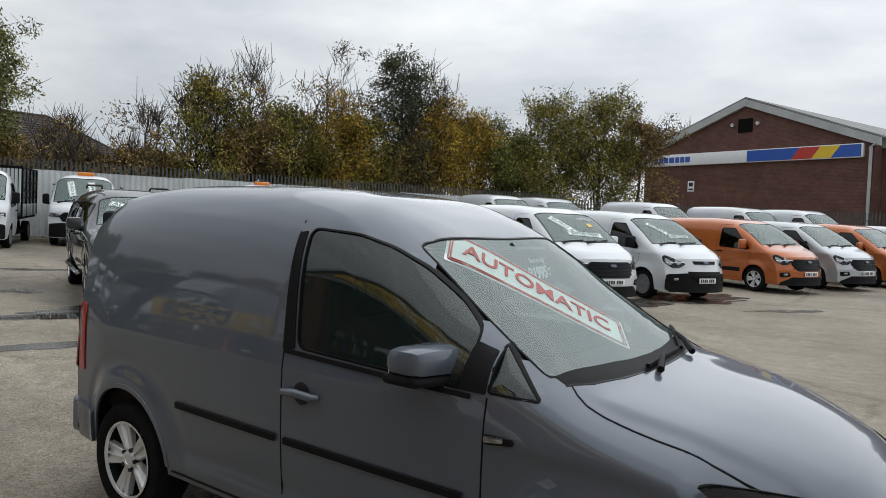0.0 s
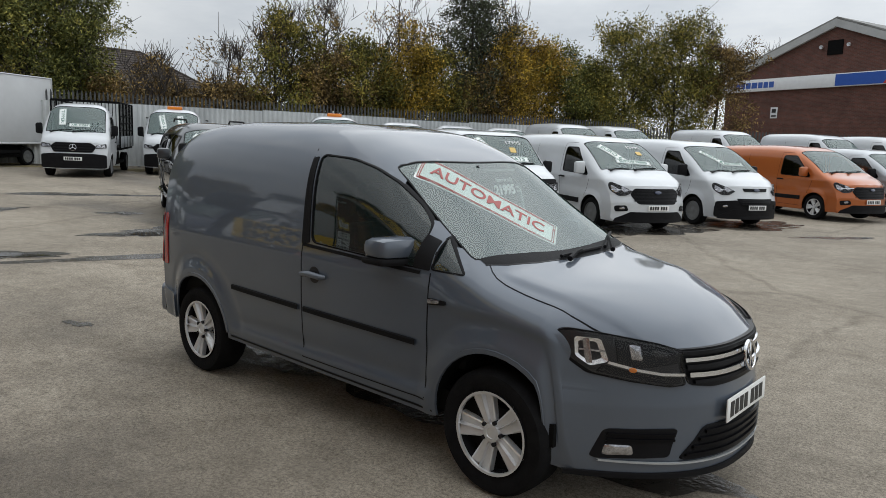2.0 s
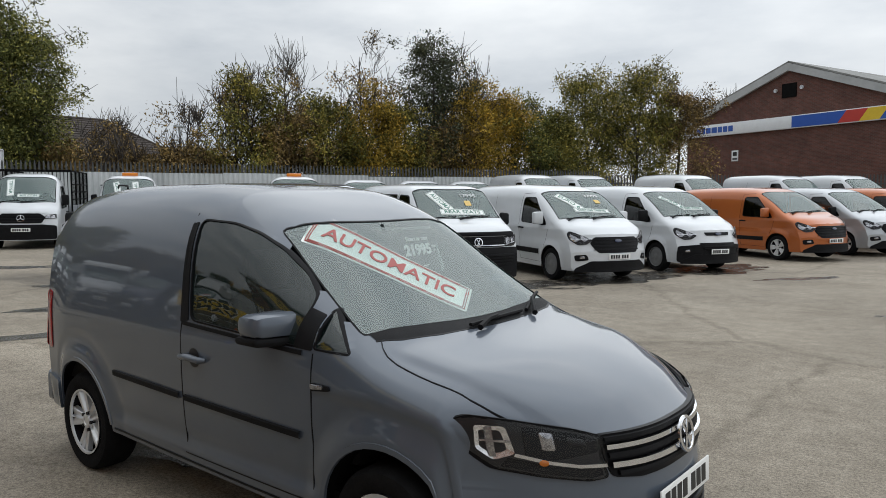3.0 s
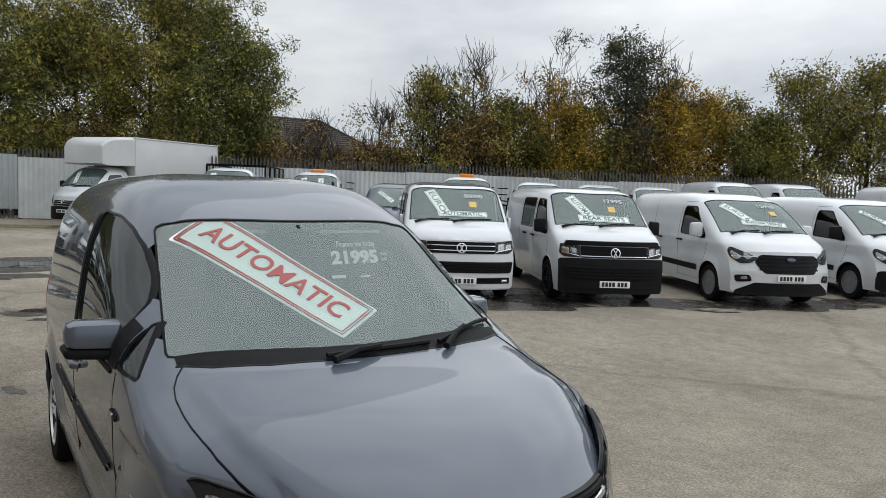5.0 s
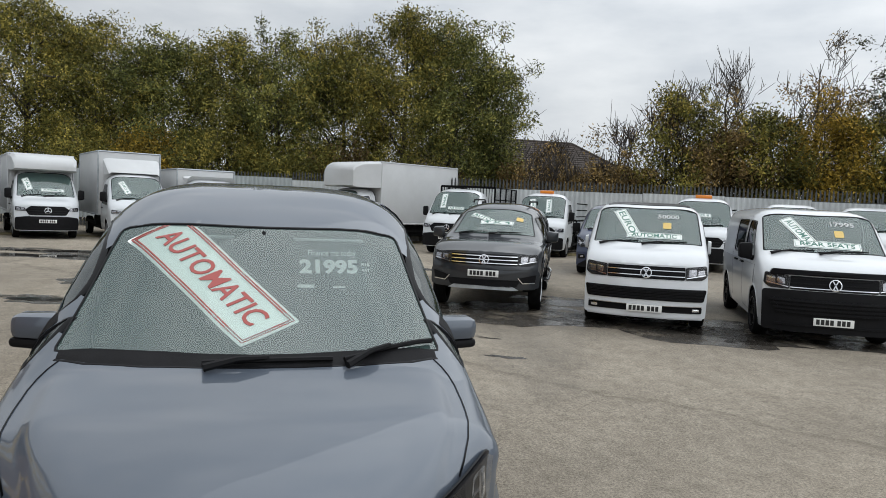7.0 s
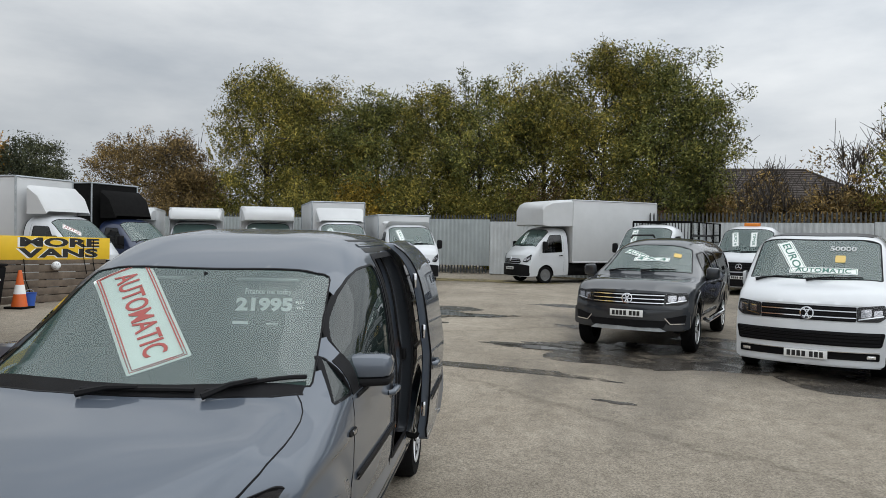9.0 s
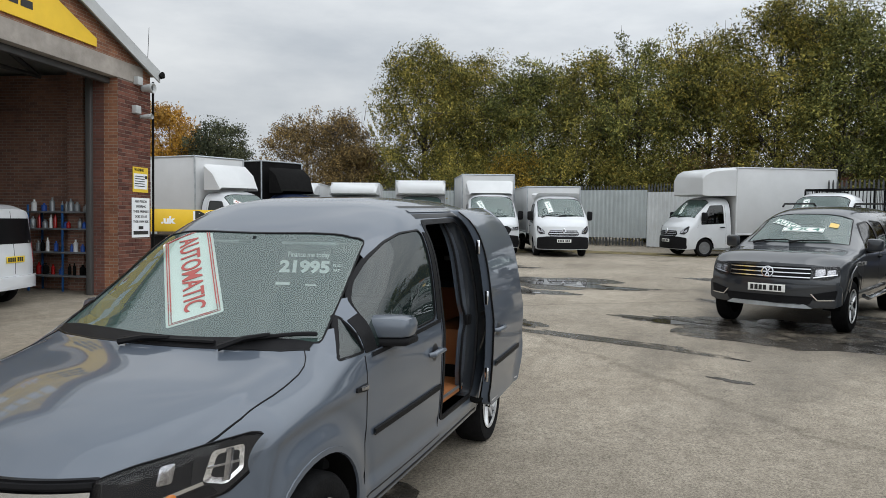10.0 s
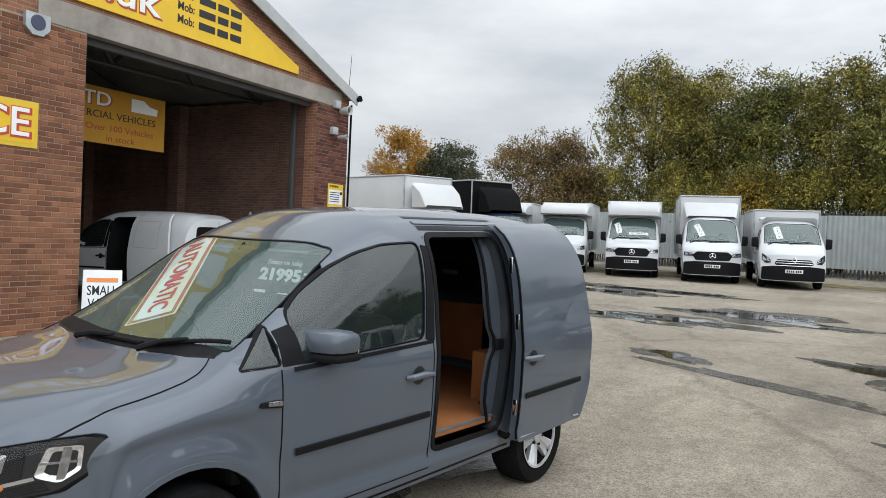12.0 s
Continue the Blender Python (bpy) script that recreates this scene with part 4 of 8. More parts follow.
def cab_shell(kind):
    if kind == "star":
        return Shell(-1.15, 0.98, [(-1.15, 2.30), (-0.6, 2.34), (-0.25, 2.26), (0.10, 1.90), (0.48, 1.42), (0.56, 1.36), (0.85, 1.24), (0.98, 1.12)],
                     [(-1.15, 0.98), (0.3, 1.0), (0.98, 0.96)], [(-1.15, 1.20), (0.3, 1.18), (0.98, 0.95)], [(-1.15, 0.34), (0.98, 0.28)],
                     power=[(-1.15, 4.5), (-0.3, 4.6), (0.5, 4.0), (0.98, 3.6)], bow=0.24, rake=0.07, lean=0.07, blunt=0.7)
    return Shell(-1.15, 1.02, [(-1.15, 2.22), (-0.6, 2.26), (-0.25, 2.18), (0.12, 1.86), (0.52, 1.44), (0.60, 1.38), (0.86, 1.26), (1.02, 1.12)],
                 [(-1.15, 0.98), (0.3, 1.02), (1.02, 0.97)], [(-1.15, 1.15), (0.3, 1.15), (1.02, 0.95)], [(-1.15, 0.34), (1.02, 0.28)],
                 power=[(-1.15, 4.5), (-0.3, 4.6), (0.5, 4.0), (1.02, 3.4)], bow=0.30, rake=0.09, lean=0.07, blunt=0.7)


def truck(label, m, kind="star", back="box", length=4.2, height=3.3, wide=1.06, luton=True, cards=(), beacon=False, group="trucks along the fence", colour="white_paint", floor=0.85, box_mat="box_white"):
    """A light truck: a van cab on a chassis with a box, luton or tipper body behind."""
    sh = cab_shell(kind)
    wins = [("both", rounded([(-0.80, 1.26), (0.20, 1.22), (0.16, 1.36), (-0.22, 1.92), (-0.76, 1.94)], 0.05))]
    dark = "black_plastic"
    panels = [("bumper", dark, rounded([(-0.94, 0.30), (0.94, 0.30), (0.94, 0.72), (0.6, 0.76), (-0.6, 0.76), (-0.94, 0.72)], 0.06), 0.014, 0.01, False)]
    if kind == "star":
        panels.append(("grille", "gloss_black", rounded([(-0.55, 0.80), (-0.66, 0.98), (-0.50, 1.10), (0.50, 1.10), (0.66, 0.98), (0.55, 0.80)], 0.04), 0.02, 0, False))
        bars = [("grille_bar", "black_plastic", [(-0.58, z), (0.58, z)], 0.03, 0.03) for z in (0.86, 0.94, 1.03)]
        bd = ("star", 0.95, 0.105)
        lights = [(0.62, 0.93), (0.66, 1.04), (0.93, 1.08), (0.94, 0.94)]
    elif kind == "diamond":
        panels.append(("grille", "gloss_black", rounded([(-0.58, 0.84), (-0.50, 0.98), (0.50, 0.98), (0.58, 0.84), (0.40, 0.70), (-0.40, 0.70)], 0.04), 0.02, 0, False))
        bars = [("grille_bar", "chrome", [(-0.54, z), (0.54, z)], 0.018, 0.03) for z in (0.78, 0.86, 0.93)]
        bd = ("diamond", 0.96, 0.10)
        lights = [(0.66, 0.86), (0.70, 0.98), (0.93, 1.16), (0.945, 0.96), (0.84, 0.84)]
    else:
        panels.append(("grille", "gloss_black", rounded([(-0.60, 0.78), (-0.55, 0.98), (0.55, 0.98), (0.60, 0.78)], 0.04), 0.02, 0, False))
        bars = [("grille_bar", "chrome", [(-0.56, z), (0.56, z)], 0.018, 0.03) for z in (0.84, 0.92)]
        bd = ("ring", 1.03, 0.06)
        lights = [(0.66, 0.90), (0.70, 1.04), (0.93, 1.10), (0.945, 0.94)]
    fr = dict(panels=panels, bars=bars, lights=lights, plate=0.60, badge=bd, badge_out=0.04, mirror=(0.14, 1.40, (0.14, 0.20, 0.34), dark), handles=[(-0.72, 1.12)],
              seams=[[(-0.90, 0.45), (-0.90, 1.2), (-0.86, 2.0)], [(0.30, 1.2), (0.36, 1.1)]], wipers=[(0.46, -0.1, 0.42, 0.6), (0.46, -0.75, 0.42, -0.12)])
    end = -1.3 - length
    rear = end + length * 0.30
    v = vehicle({"box": "box_truck", "tipper": "tipper_truck", "none": "truck_cab"}[back], label, "truck", m, sh, colour, ws_poly(0.42, 0.86, -0.22, 0.80), wins, (0.0, rear), 0.345, "steel", fr, group, step=0.06, nv=46, bulkhead=-1.1, wheel_y=0.86)
    part("chassis_rail", boxes(((end + 0.1, 0.34, 0.50), (-0.9, 0.42, 0.68)), ((end + 0.1, -0.42, 0.50), (-0.9, -0.34, 0.68)), ((end + 0.2, -0.42, 0.55), (end + 0.3, 0.42, 0.65))), "chassis", v)
    if back == "box":
        z0, z1 = floor, height
        bm = bmesh.new()
        box(bm, (end, -wide, z0), (-1.22, wide, z1), 0.05)
        bx = part("box_body", bm, box_mat, v, "box body with edging rails")
        edge = bmesh.new()
        for s in (1, -1):
            for x in (end, -1.22):
                tube(edge, [(x, s * wide, z0), (x, s * wide, z1)], 0.028, 6)
            tube(edge, [(end, s * wide, z1), (-1.22, s * wide, z1)], 0.028, 6)
            tube(edge, [(end, s * wide, z0), (-1.22, s * wide, z0)], 0.035, 6)
        tube(edge, [(-1.22, -wide, z1), (-1.22, wide, z1)], 0.028, 6)
        part("box_edging", edge, "steel" if not luton else box_mat, bx)
        for s in (1, -1):
            part("side_guard", boxes(((rear + 0.5, s * wide - 0.02, 0.50), (-1.3, s * wide + 0.0, 0.60))), "chassis", v)
        if luton:
            bm = bmesh.new()
            rows = []
            for x, lo, hi, wd in ((-1.22, 2.30, z1 + 0.01, wide), (-0.7, 2.29, z1 - 0.01, wide - 0.01), (-0.20, 2.28, z1 - 0.07, wide - 0.03), (0.06, 2.30, z1 - 0.20, wide - 0.06), (0.16, 2.34, z1 - 0.34, wide - 0.10)):
                rows.append([bm.verts.new((x, y, z)) for y, z in ((-wd, lo), (-wd, hi - 0.10), (-wd + 0.10, hi), (wd - 0.10, hi), (wd, hi - 0.10), (wd, lo))])
            for a, b in zip(rows, rows[1:]):
                for k in range(6):
                    bm.faces.new((a[k], a[(k + 1) % 6], b[(k + 1) % 6], b[k]))
            bm.faces.new(rows[-1][::-1])
            bmesh.ops.recalc_face_normals(bm, faces=bm.faces)
            part("luton_peak", bm, box_mat, v, "rounded luton head over the cab")
        else:
            bm = bmesh.new()
            rows = []
            for x, z, wd in ((-0.95, z1 - 0.25, wide - 0.12), (-0.62, z1 - 0.50, wide - 0.16), (-0.35, 2.36, wide - 0.22)):
                rows.append([bm.verts.new((x, y, zz)) for y, zz in ((-wd, 2.28), (-wd, z - 0.06), (-wd + 0.08, z), (wd - 0.08, z), (wd, z - 0.06), (wd, 2.28))])
            for a, b in zip(rows, rows[1:]):
                for k in range(5):
                    bm.faces.new((a[k], a[k + 1], b[k + 1], b[k]))
            bm.faces.new(rows[0])
            bmesh.ops.recalc_face_normals(bm, faces=bm.faces)
            part("wind_deflector", bm, box_mat, v, "roof wind deflector")
    elif back == "tipper":
        bm = bmesh.new()
        part("tipper_floor", boxes(((end, -wide + 0.02, 0.82), (-1.3, wide - 0.02, 0.92)), bevel=0.01), "chassis", v)
        for s in (1, -1):
            part("drop_side", boxes(((end, s * wide - 0.02, 0.90), (-1.32, s * wide + 0.02, 1.30)), bevel=0.008), "silver_paint", v, "silver aluminium drop side")
        part("tailboard", boxes(((end - 0.02, -wide, 0.90), (end + 0.02, wide, 1.30)), bevel=0.008), "silver_paint", v)
        bm = bmesh.new()
        for s in (1, -1):
            for x in np.linspace(end, -1.34, 5):
                box(bm, (x - 0.025, s * wide - 0.025, 0.9), (x + 0.025, s * wide + 0.025, height))
            for z in (1.5, 1.75, 2.0, height):
                box(bm, (end, s * wide - 0.015, z - 0.02), (-1.34, s * wide + 0.015, z + 0.02))
            for x in np.linspace(end, -1.34, 26):
                box(bm, (x - 0.006, s * wide - 0.006, 1.3), (x + 0.006, s * wide + 0.006, height))
        for y in np.linspace(-wide, wide, 20):
            box(bm, (-1.36, y - 0.01, 0.9), (-1.33, y + 0.01, height))
        box(bm, (-1.38, -wide, height - 0.04), (-1.32, wide, height + 0.04))
        part("cage_side", bm, "chassis", v, "black steel mesh cage sides", smooth=False)
    if beacon:
        part("beacon_bar", boxes(((-0.72, -0.26, 2.33), (-0.52, 0.26, 2.45)), bevel=0.03), "amber_lamp", v, "amber beacon bar on the cab roof")
    for c in cards:
        window_item(v, sh, c)
    return v


def at(x, y, yaw, half=0.0):
    """A pose with its wheels on the yard; half: how far the named point lies ahead of the thing's origin."""
    a = radians(yaw)
    x, y = x - half * math.cos(a), y - half * math.sin(a)
    k = 1.146 if x < -4 else 0.0
    return pose(x, y, ground_z(x), k * math.sin(a), k * math.cos(a), yaw)

# ---- the yard ----
def ground_material():
    m = bpy.data.materials.new("worn_concrete")
    m.use_nodes = True
    nt = m.node_tree
    b = nt.nodes["Principled BSDF"]
    b.inputs["Specular IOR Level"].default_value = 0.25
    tc = nt.nodes.new("ShaderNodeTexCoord")

    def noise_tex(scale, detail=6, rough=0.6, dist=0.0, stretch=None):
        n = nt.nodes.new("ShaderNodeTexNoise")
        n.inputs["Scale"].default_value, n.inputs["Detail"].default_value = scale, detail
        n.inputs["Roughness"].default_value, n.inputs["Distortion"].default_value = rough, dist
        if stretch:
            mp = nt.nodes.new("ShaderNodeMapping")
            mp.inputs["Scale"].default_value, mp.inputs["Rotation"].default_value = stretch, (0, 0, radians(28))
            nt.links.new(tc.outputs["Object"], mp.inputs[0])
            nt.links.new(mp.outputs[0], n.inputs["Vector"])
        else:
            nt.links.new(tc.outputs["Object"], n.inputs["Vector"])
        return n

    def ramp_of(src, p0, c0, p1, c1):
        r = nt.nodes.new("ShaderNodeValToRGB")
        r.color_ramp.elements[0].position, r.color_ramp.elements[0].color = p0, c0
        r.color_ramp.elements[1].position, r.color_ramp.elements[1].color = p1, c1
        nt.links.new(src, r.inputs[0])
        return r

    def mix(a, c, fac, mode="MULTIPLY"):
        x = nt.nodes.new("ShaderNodeMixRGB")
        x.blend_type = mode
        x.inputs[0].default_value = fac if isinstance(fac, float) else 1.0
        if not isinstance(fac, float):
            nt.links.new(fac, x.inputs[0])
        nt.links.new(a, x.inputs[1])
        nt.links.new(c, x.inputs[2])
        return x.outputs[0]
    big = ramp_of(noise_tex(0.22, 8, 0.62).outputs[0], 0.33, (0.268, 0.238, 0.196, 1), 0.66, (0.425, 0.380, 0.314, 1))
    mid = ramp_of(noise_tex(1.6, 8, 0.7).outputs[0], 0.30, (0.80, 0.79, 0.78, 1), 0.66, (1, 1, 1, 1))
    grit = ramp_of(noise_tex(48, 6, 0.85).outputs[0], 0.34, (0.34, 0.33, 0.32, 1), 0.58, (1.22, 1.21, 1.2, 1))
    blot = ramp_of(noise_tex(7, 8, 0.75).outputs[0], 0.34, (0.66, 0.65, 0.63, 1), 0.60, (1.12, 1.12, 1.11, 1))
    streak = ramp_of(noise_tex(0.5, 9, 0.66, 0.6, (0.35, 1.5, 1)).outputs[0], 0.50, (1, 1, 1, 1), 0.72, (0.55, 0.52, 0.48, 1))
    fine = ramp_of(noise_tex(190, 4, 0.8).outputs[0], 0.36, (0.55, 0.54, 0.53, 1), 0.60, (1.30, 1.29, 1.27, 1))
    stones = nt.nodes.new("ShaderNodeTexVoronoi")
    stones.inputs["Scale"].default_value = 38
    nt.links.new(tc.outputs["Object"], stones.inputs["Vector"])
    stone = ramp_of(stones.outputs["Distance"], 0.08, (0.60, 0.59, 0.58, 1), 0.35, (1, 1, 1, 1))
    c = mix(big.outputs[0], mid.outputs[0], 1.0)
    c = mix(c, grit.outputs[0], 1.0)
    c = mix(c, stone.outputs[0], 0.55)
    c = mix(c, blot.outputs[0], 0.55)
    c = mix(c, fine.outputs[0], 0.9)
    c = mix(c, streak.outputs[0], 0.45)
    crack = nt.nodes.new("ShaderNodeTexVoronoi")
    crack.feature = "DISTANCE_TO_EDGE"
    crack.inputs["Scale"].default_value = 0.21
    wob = noise_tex(0.9, 6, 0.7)
    add = nt.nodes.new("ShaderNodeMixRGB")
    add.inputs[0].default_value = 0.45
    nt.links.new(tc.outputs["Object"], add.inputs[1])
    nt.links.new(wob.outputs["Color"], add.inputs[2])
    nt.links.new(add.outputs[0], crack.inputs["Vector"])
    line = ramp_of(crack.outputs["Distance"], 0.002, (0.34, 0.32, 0.29, 1), 0.008, (1, 1, 1, 1))
    c = mix(c, line.outputs[0], 0.35)
    # damp patches
    wet = ramp_of(noise_tex(0.13, 7, 0.6, 0.4, (0.6, 1.2, 1)).outputs[0], 0.53, (0, 0, 0, 1), 0.64, (1, 1, 1, 1))
    dampc = nt.nodes.new("ShaderNodeMixRGB")
    dampc.blend_type = "MULTIPLY"
    dampc.inputs[2].default_value = (0.52, 0.51, 0.50, 1)
    nt.links.new(wet.outputs[0], dampc.inputs[0])
    nt.links.new(c, dampc.inputs[1])
    nt.links.new(dampc.outputs[0], b.inputs["Base Color"])
    rr = nt.nodes.new("ShaderNodeMapRange")
    rr.inputs[3].default_value, rr.inputs[4].default_value = 0.78, 0.42
    nt.links.new(wet.outputs[0], rr.inputs[0])
    nt.links.new(rr.outputs[0], b.inputs["Roughness"])
    bp = nt.nodes.new("ShaderNodeBump")
    bp.inputs["Strength"].default_value, bp.inputs["Distance"].default_value = 0.5, 0.012
    nt.links.new(grit.outputs[0], bp.inputs["Height"])
    nt.links.new(bp.outputs[0], b.inputs["Normal"])
    return m


M["ground"] = ground_material()
bm = bmesh.new()
gx = [-900, -400, -150, -80] + [-62 + 2.0 * k for k in range(30)] + [-3, -2, -1, 0, 2, 6, 12, 25, 60, 150, 400, 900]
gy = [-900, -300, -100, -50, -25, -10, 0, 10, 25, 50, 100, 300, 900]
gv = [[bm.verts.new((x, y, ground_z(x))) for y in gy] for x in gx]
for a, b in zip(gv, gv[1:]):
    for k in range(len(gy) - 1):
        bm.faces.new((a[k], b[k], b[k + 1], a[k + 1]))
ground = part("ground", bm, "ground")
tagged(ground, "worn pale concrete and tarmac yard with cracks and damp patches", "ground", kind="structure")

M["puddle"] = mat("puddle_water", (0.035, 0.032, 0.028), 0.03)
# dark ground tone for wet spots and for shade painted beneath vehicles
M["wet_shade"] = mat("wet_and_shaded_ground", (0.062, 0.055, 0.047), 0.24, vary=0.3, scale=3, bump=0.3, bscale=30, rvary=0.15)
def ragged(m, scale=1.1, cut=0.50):
    """Lets a patch break up into an uneven stain."""
    nt = m.node_tree
    b = nt.nodes["Principled BSDF"]
    tc = nt.nodes.new("ShaderNodeTexCoord")
    n = nt.nodes.new("ShaderNodeTexNoise")
    n.inputs["Scale"].default_value, n.inputs["Detail"].default_value, n.inputs["Roughness"].default_value = scale, 9, 0.68
    r = nt.nodes.new("ShaderNodeMapRange")
    r.inputs[1].default_value, r.inputs[2].default_value = cut - 0.06, cut + 0.05
    nt.links.new(tc.outputs["Object"], n.inputs["Vector"])
    nt.links.new(n.outputs[0], r.inputs[0])
    nt.links.new(r.outputs[0], b.inputs["Alpha"])


ragged(M["wet_shade"], 1.0, 0.44)
ragged(M["puddle"], 0.9, 0.44)
M["verge"] = mat("leaf_strewn_verge", (0.16, 0.14, 0.05), 0.9, vary=0.5, scale=3, bump=0.8, bscale=12, second=(0.26, 0.20, 0.09))
ragged(M["verge"], 1.6, 0.46)


def blob(name, x, y, rx, ry, turn, material, label, category, lift, seed=0):
    """A flat patch with an uneven outline on the yard."""
    rnd = random.Random(seed)
    ph = [rnd.uniform(0, 6.28) for _ in range(6)]
    bm = bmesh.new()
    n = 56
    c = bm.verts.new((x, y, ground_z(x) + lift))
    ring = []
    for k in range(n):
        a = 2 * math.pi * k / n
        f = 1 + 0.22 * math.sin(2 * a + ph[0]) + 0.17 * math.sin(3 * a + ph[1]) + 0.12 * math.sin(5 * a + ph[2]) + 0.08 * math.sin(9 * a + ph[3]) + 0.05 * math.sin(14 * a + ph[4])
        u, v = rx * f * math.cos(a), ry * f * math.sin(a)
        px, py = x + u * math.cos(turn) - v * math.sin(turn), y + u * math.sin(turn) + v * math.cos(turn)
        ring.append(bm.verts.new((px, py, ground_z(px) + lift)))
    for k in range(n):
        bm.faces.new((c, ring[k], ring[(k + 1) % n]))
    return tagged(part(name, bm, material), label, category, kind="structure")


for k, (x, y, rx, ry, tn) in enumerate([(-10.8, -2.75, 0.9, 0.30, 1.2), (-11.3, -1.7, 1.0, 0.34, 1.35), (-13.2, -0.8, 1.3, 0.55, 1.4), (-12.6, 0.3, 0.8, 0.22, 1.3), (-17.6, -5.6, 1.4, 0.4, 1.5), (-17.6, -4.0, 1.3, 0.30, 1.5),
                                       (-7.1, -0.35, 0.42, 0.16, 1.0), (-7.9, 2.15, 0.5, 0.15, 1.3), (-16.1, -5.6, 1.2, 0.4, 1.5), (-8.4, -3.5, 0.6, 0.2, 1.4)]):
    blob("wet_patch", x, y, rx * 1.5, ry * 2.0, tn, "wet_shade", "dark wet ground round a puddle", "wet patch", 0.004, 200 + k)
    blob("puddle", x, y, rx, ry, tn, "puddle", "shallow rain puddle on the yard", "puddle", 0.008, 300 + k)
# damp stains; those beneath vehicles also put contact shade into the ground colour
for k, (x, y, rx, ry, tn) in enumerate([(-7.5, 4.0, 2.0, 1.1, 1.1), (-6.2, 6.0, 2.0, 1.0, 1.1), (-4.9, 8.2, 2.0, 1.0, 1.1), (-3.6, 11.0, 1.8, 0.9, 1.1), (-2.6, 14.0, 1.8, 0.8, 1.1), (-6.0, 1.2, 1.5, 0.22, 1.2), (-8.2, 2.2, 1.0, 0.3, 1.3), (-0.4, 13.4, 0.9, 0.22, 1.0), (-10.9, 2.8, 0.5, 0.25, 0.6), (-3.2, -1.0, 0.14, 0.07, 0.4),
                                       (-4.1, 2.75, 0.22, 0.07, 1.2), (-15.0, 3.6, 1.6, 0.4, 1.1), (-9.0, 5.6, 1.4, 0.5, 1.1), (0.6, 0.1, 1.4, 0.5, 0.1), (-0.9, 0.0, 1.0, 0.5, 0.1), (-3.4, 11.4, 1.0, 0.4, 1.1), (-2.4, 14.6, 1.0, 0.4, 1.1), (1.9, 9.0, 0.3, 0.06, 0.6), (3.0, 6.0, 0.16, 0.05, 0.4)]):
    blob("wet_patch", x, y, rx, ry, tn, "wet_shade", "dark damp stain, with under-vehicle shade painted in", "wet patch", 0.004, 240 + k)
for k, (x, y, rx, ry, tn) in enumerate([(-25.6, -1.0, 4.2, 1.1, 1.5), (-24.6, -9.0, 6.0, 0.9, 1.55), (-27.5, 6.5, 4.6, 1.2, 1.1), (-22.6, 10.8, 3.0, 0.8, 1.0)]):
    blob("grass_verge", x, y, rx, ry, tn, "verge", "leaf-strewn strip along the fence foot", "verge", 0.012, 280 + k)

# ---- boundary fences ----
M["sheet"] = mat("grey_corrugated_sheet", (0.34, 0.37, 0.37), 0.5, 0.1, vary=0.14, scale=0.8, rvary=0.1)
M["palisade"] = mat("palisade_steel", (0.075, 0.078, 0.078), 0.7, 0.2, vary=0.3, scale=3)
M["board"] = mat("pale_boarding", (0.52, 0.54, 0.54), 0.6, vary=0.15, scale=0.9)


def fence_run(p0, p1, low, high, material, label, pitch=0.20, deep=0.03, gap=0.0):
    """Upright profiled sheeting between two points, its ribs as real folds, with posts behind."""
    a, b = Vector((*p0, 0)), Vector((*p1, 0))
    ln = (b - a).length
    d = (b - a) / ln
    nrm = Vector((d.y, -d.x, 0))
    f = thing("sheet_fence", label, "fence", kind="structure")
    n = int(ln / 3.0)
    rnd = random.Random(int(ln * 10))
    for k in range(n):
        s0, s1 = ln * k / n, ln * (k + 1) / n - 0.01
        step = rnd.uniform(-0.05, 0.05)
        bm = bmesh.new()
        prev, s = None, s0
        m_ = int((s1 - s0) / pitch * 4)
        for i in range(m_ + 1):
            s = s0 + (s1 - s0) * i / m_
            off = deep if i % 4 in (1, 2) else 0.0
            p = a + d * s + nrm * off
            z = ground_z(p.x)
            q = [bm.verts.new((p.x, p.y, z + low)), bm.verts.new((p.x, p.y, z + high + step))]
            if prev:
                bm.faces.new((prev[0], q[0], q[1], prev[1]))
            prev = q
        part("fence_sheet", bm, material, f, smooth=False)
    return f


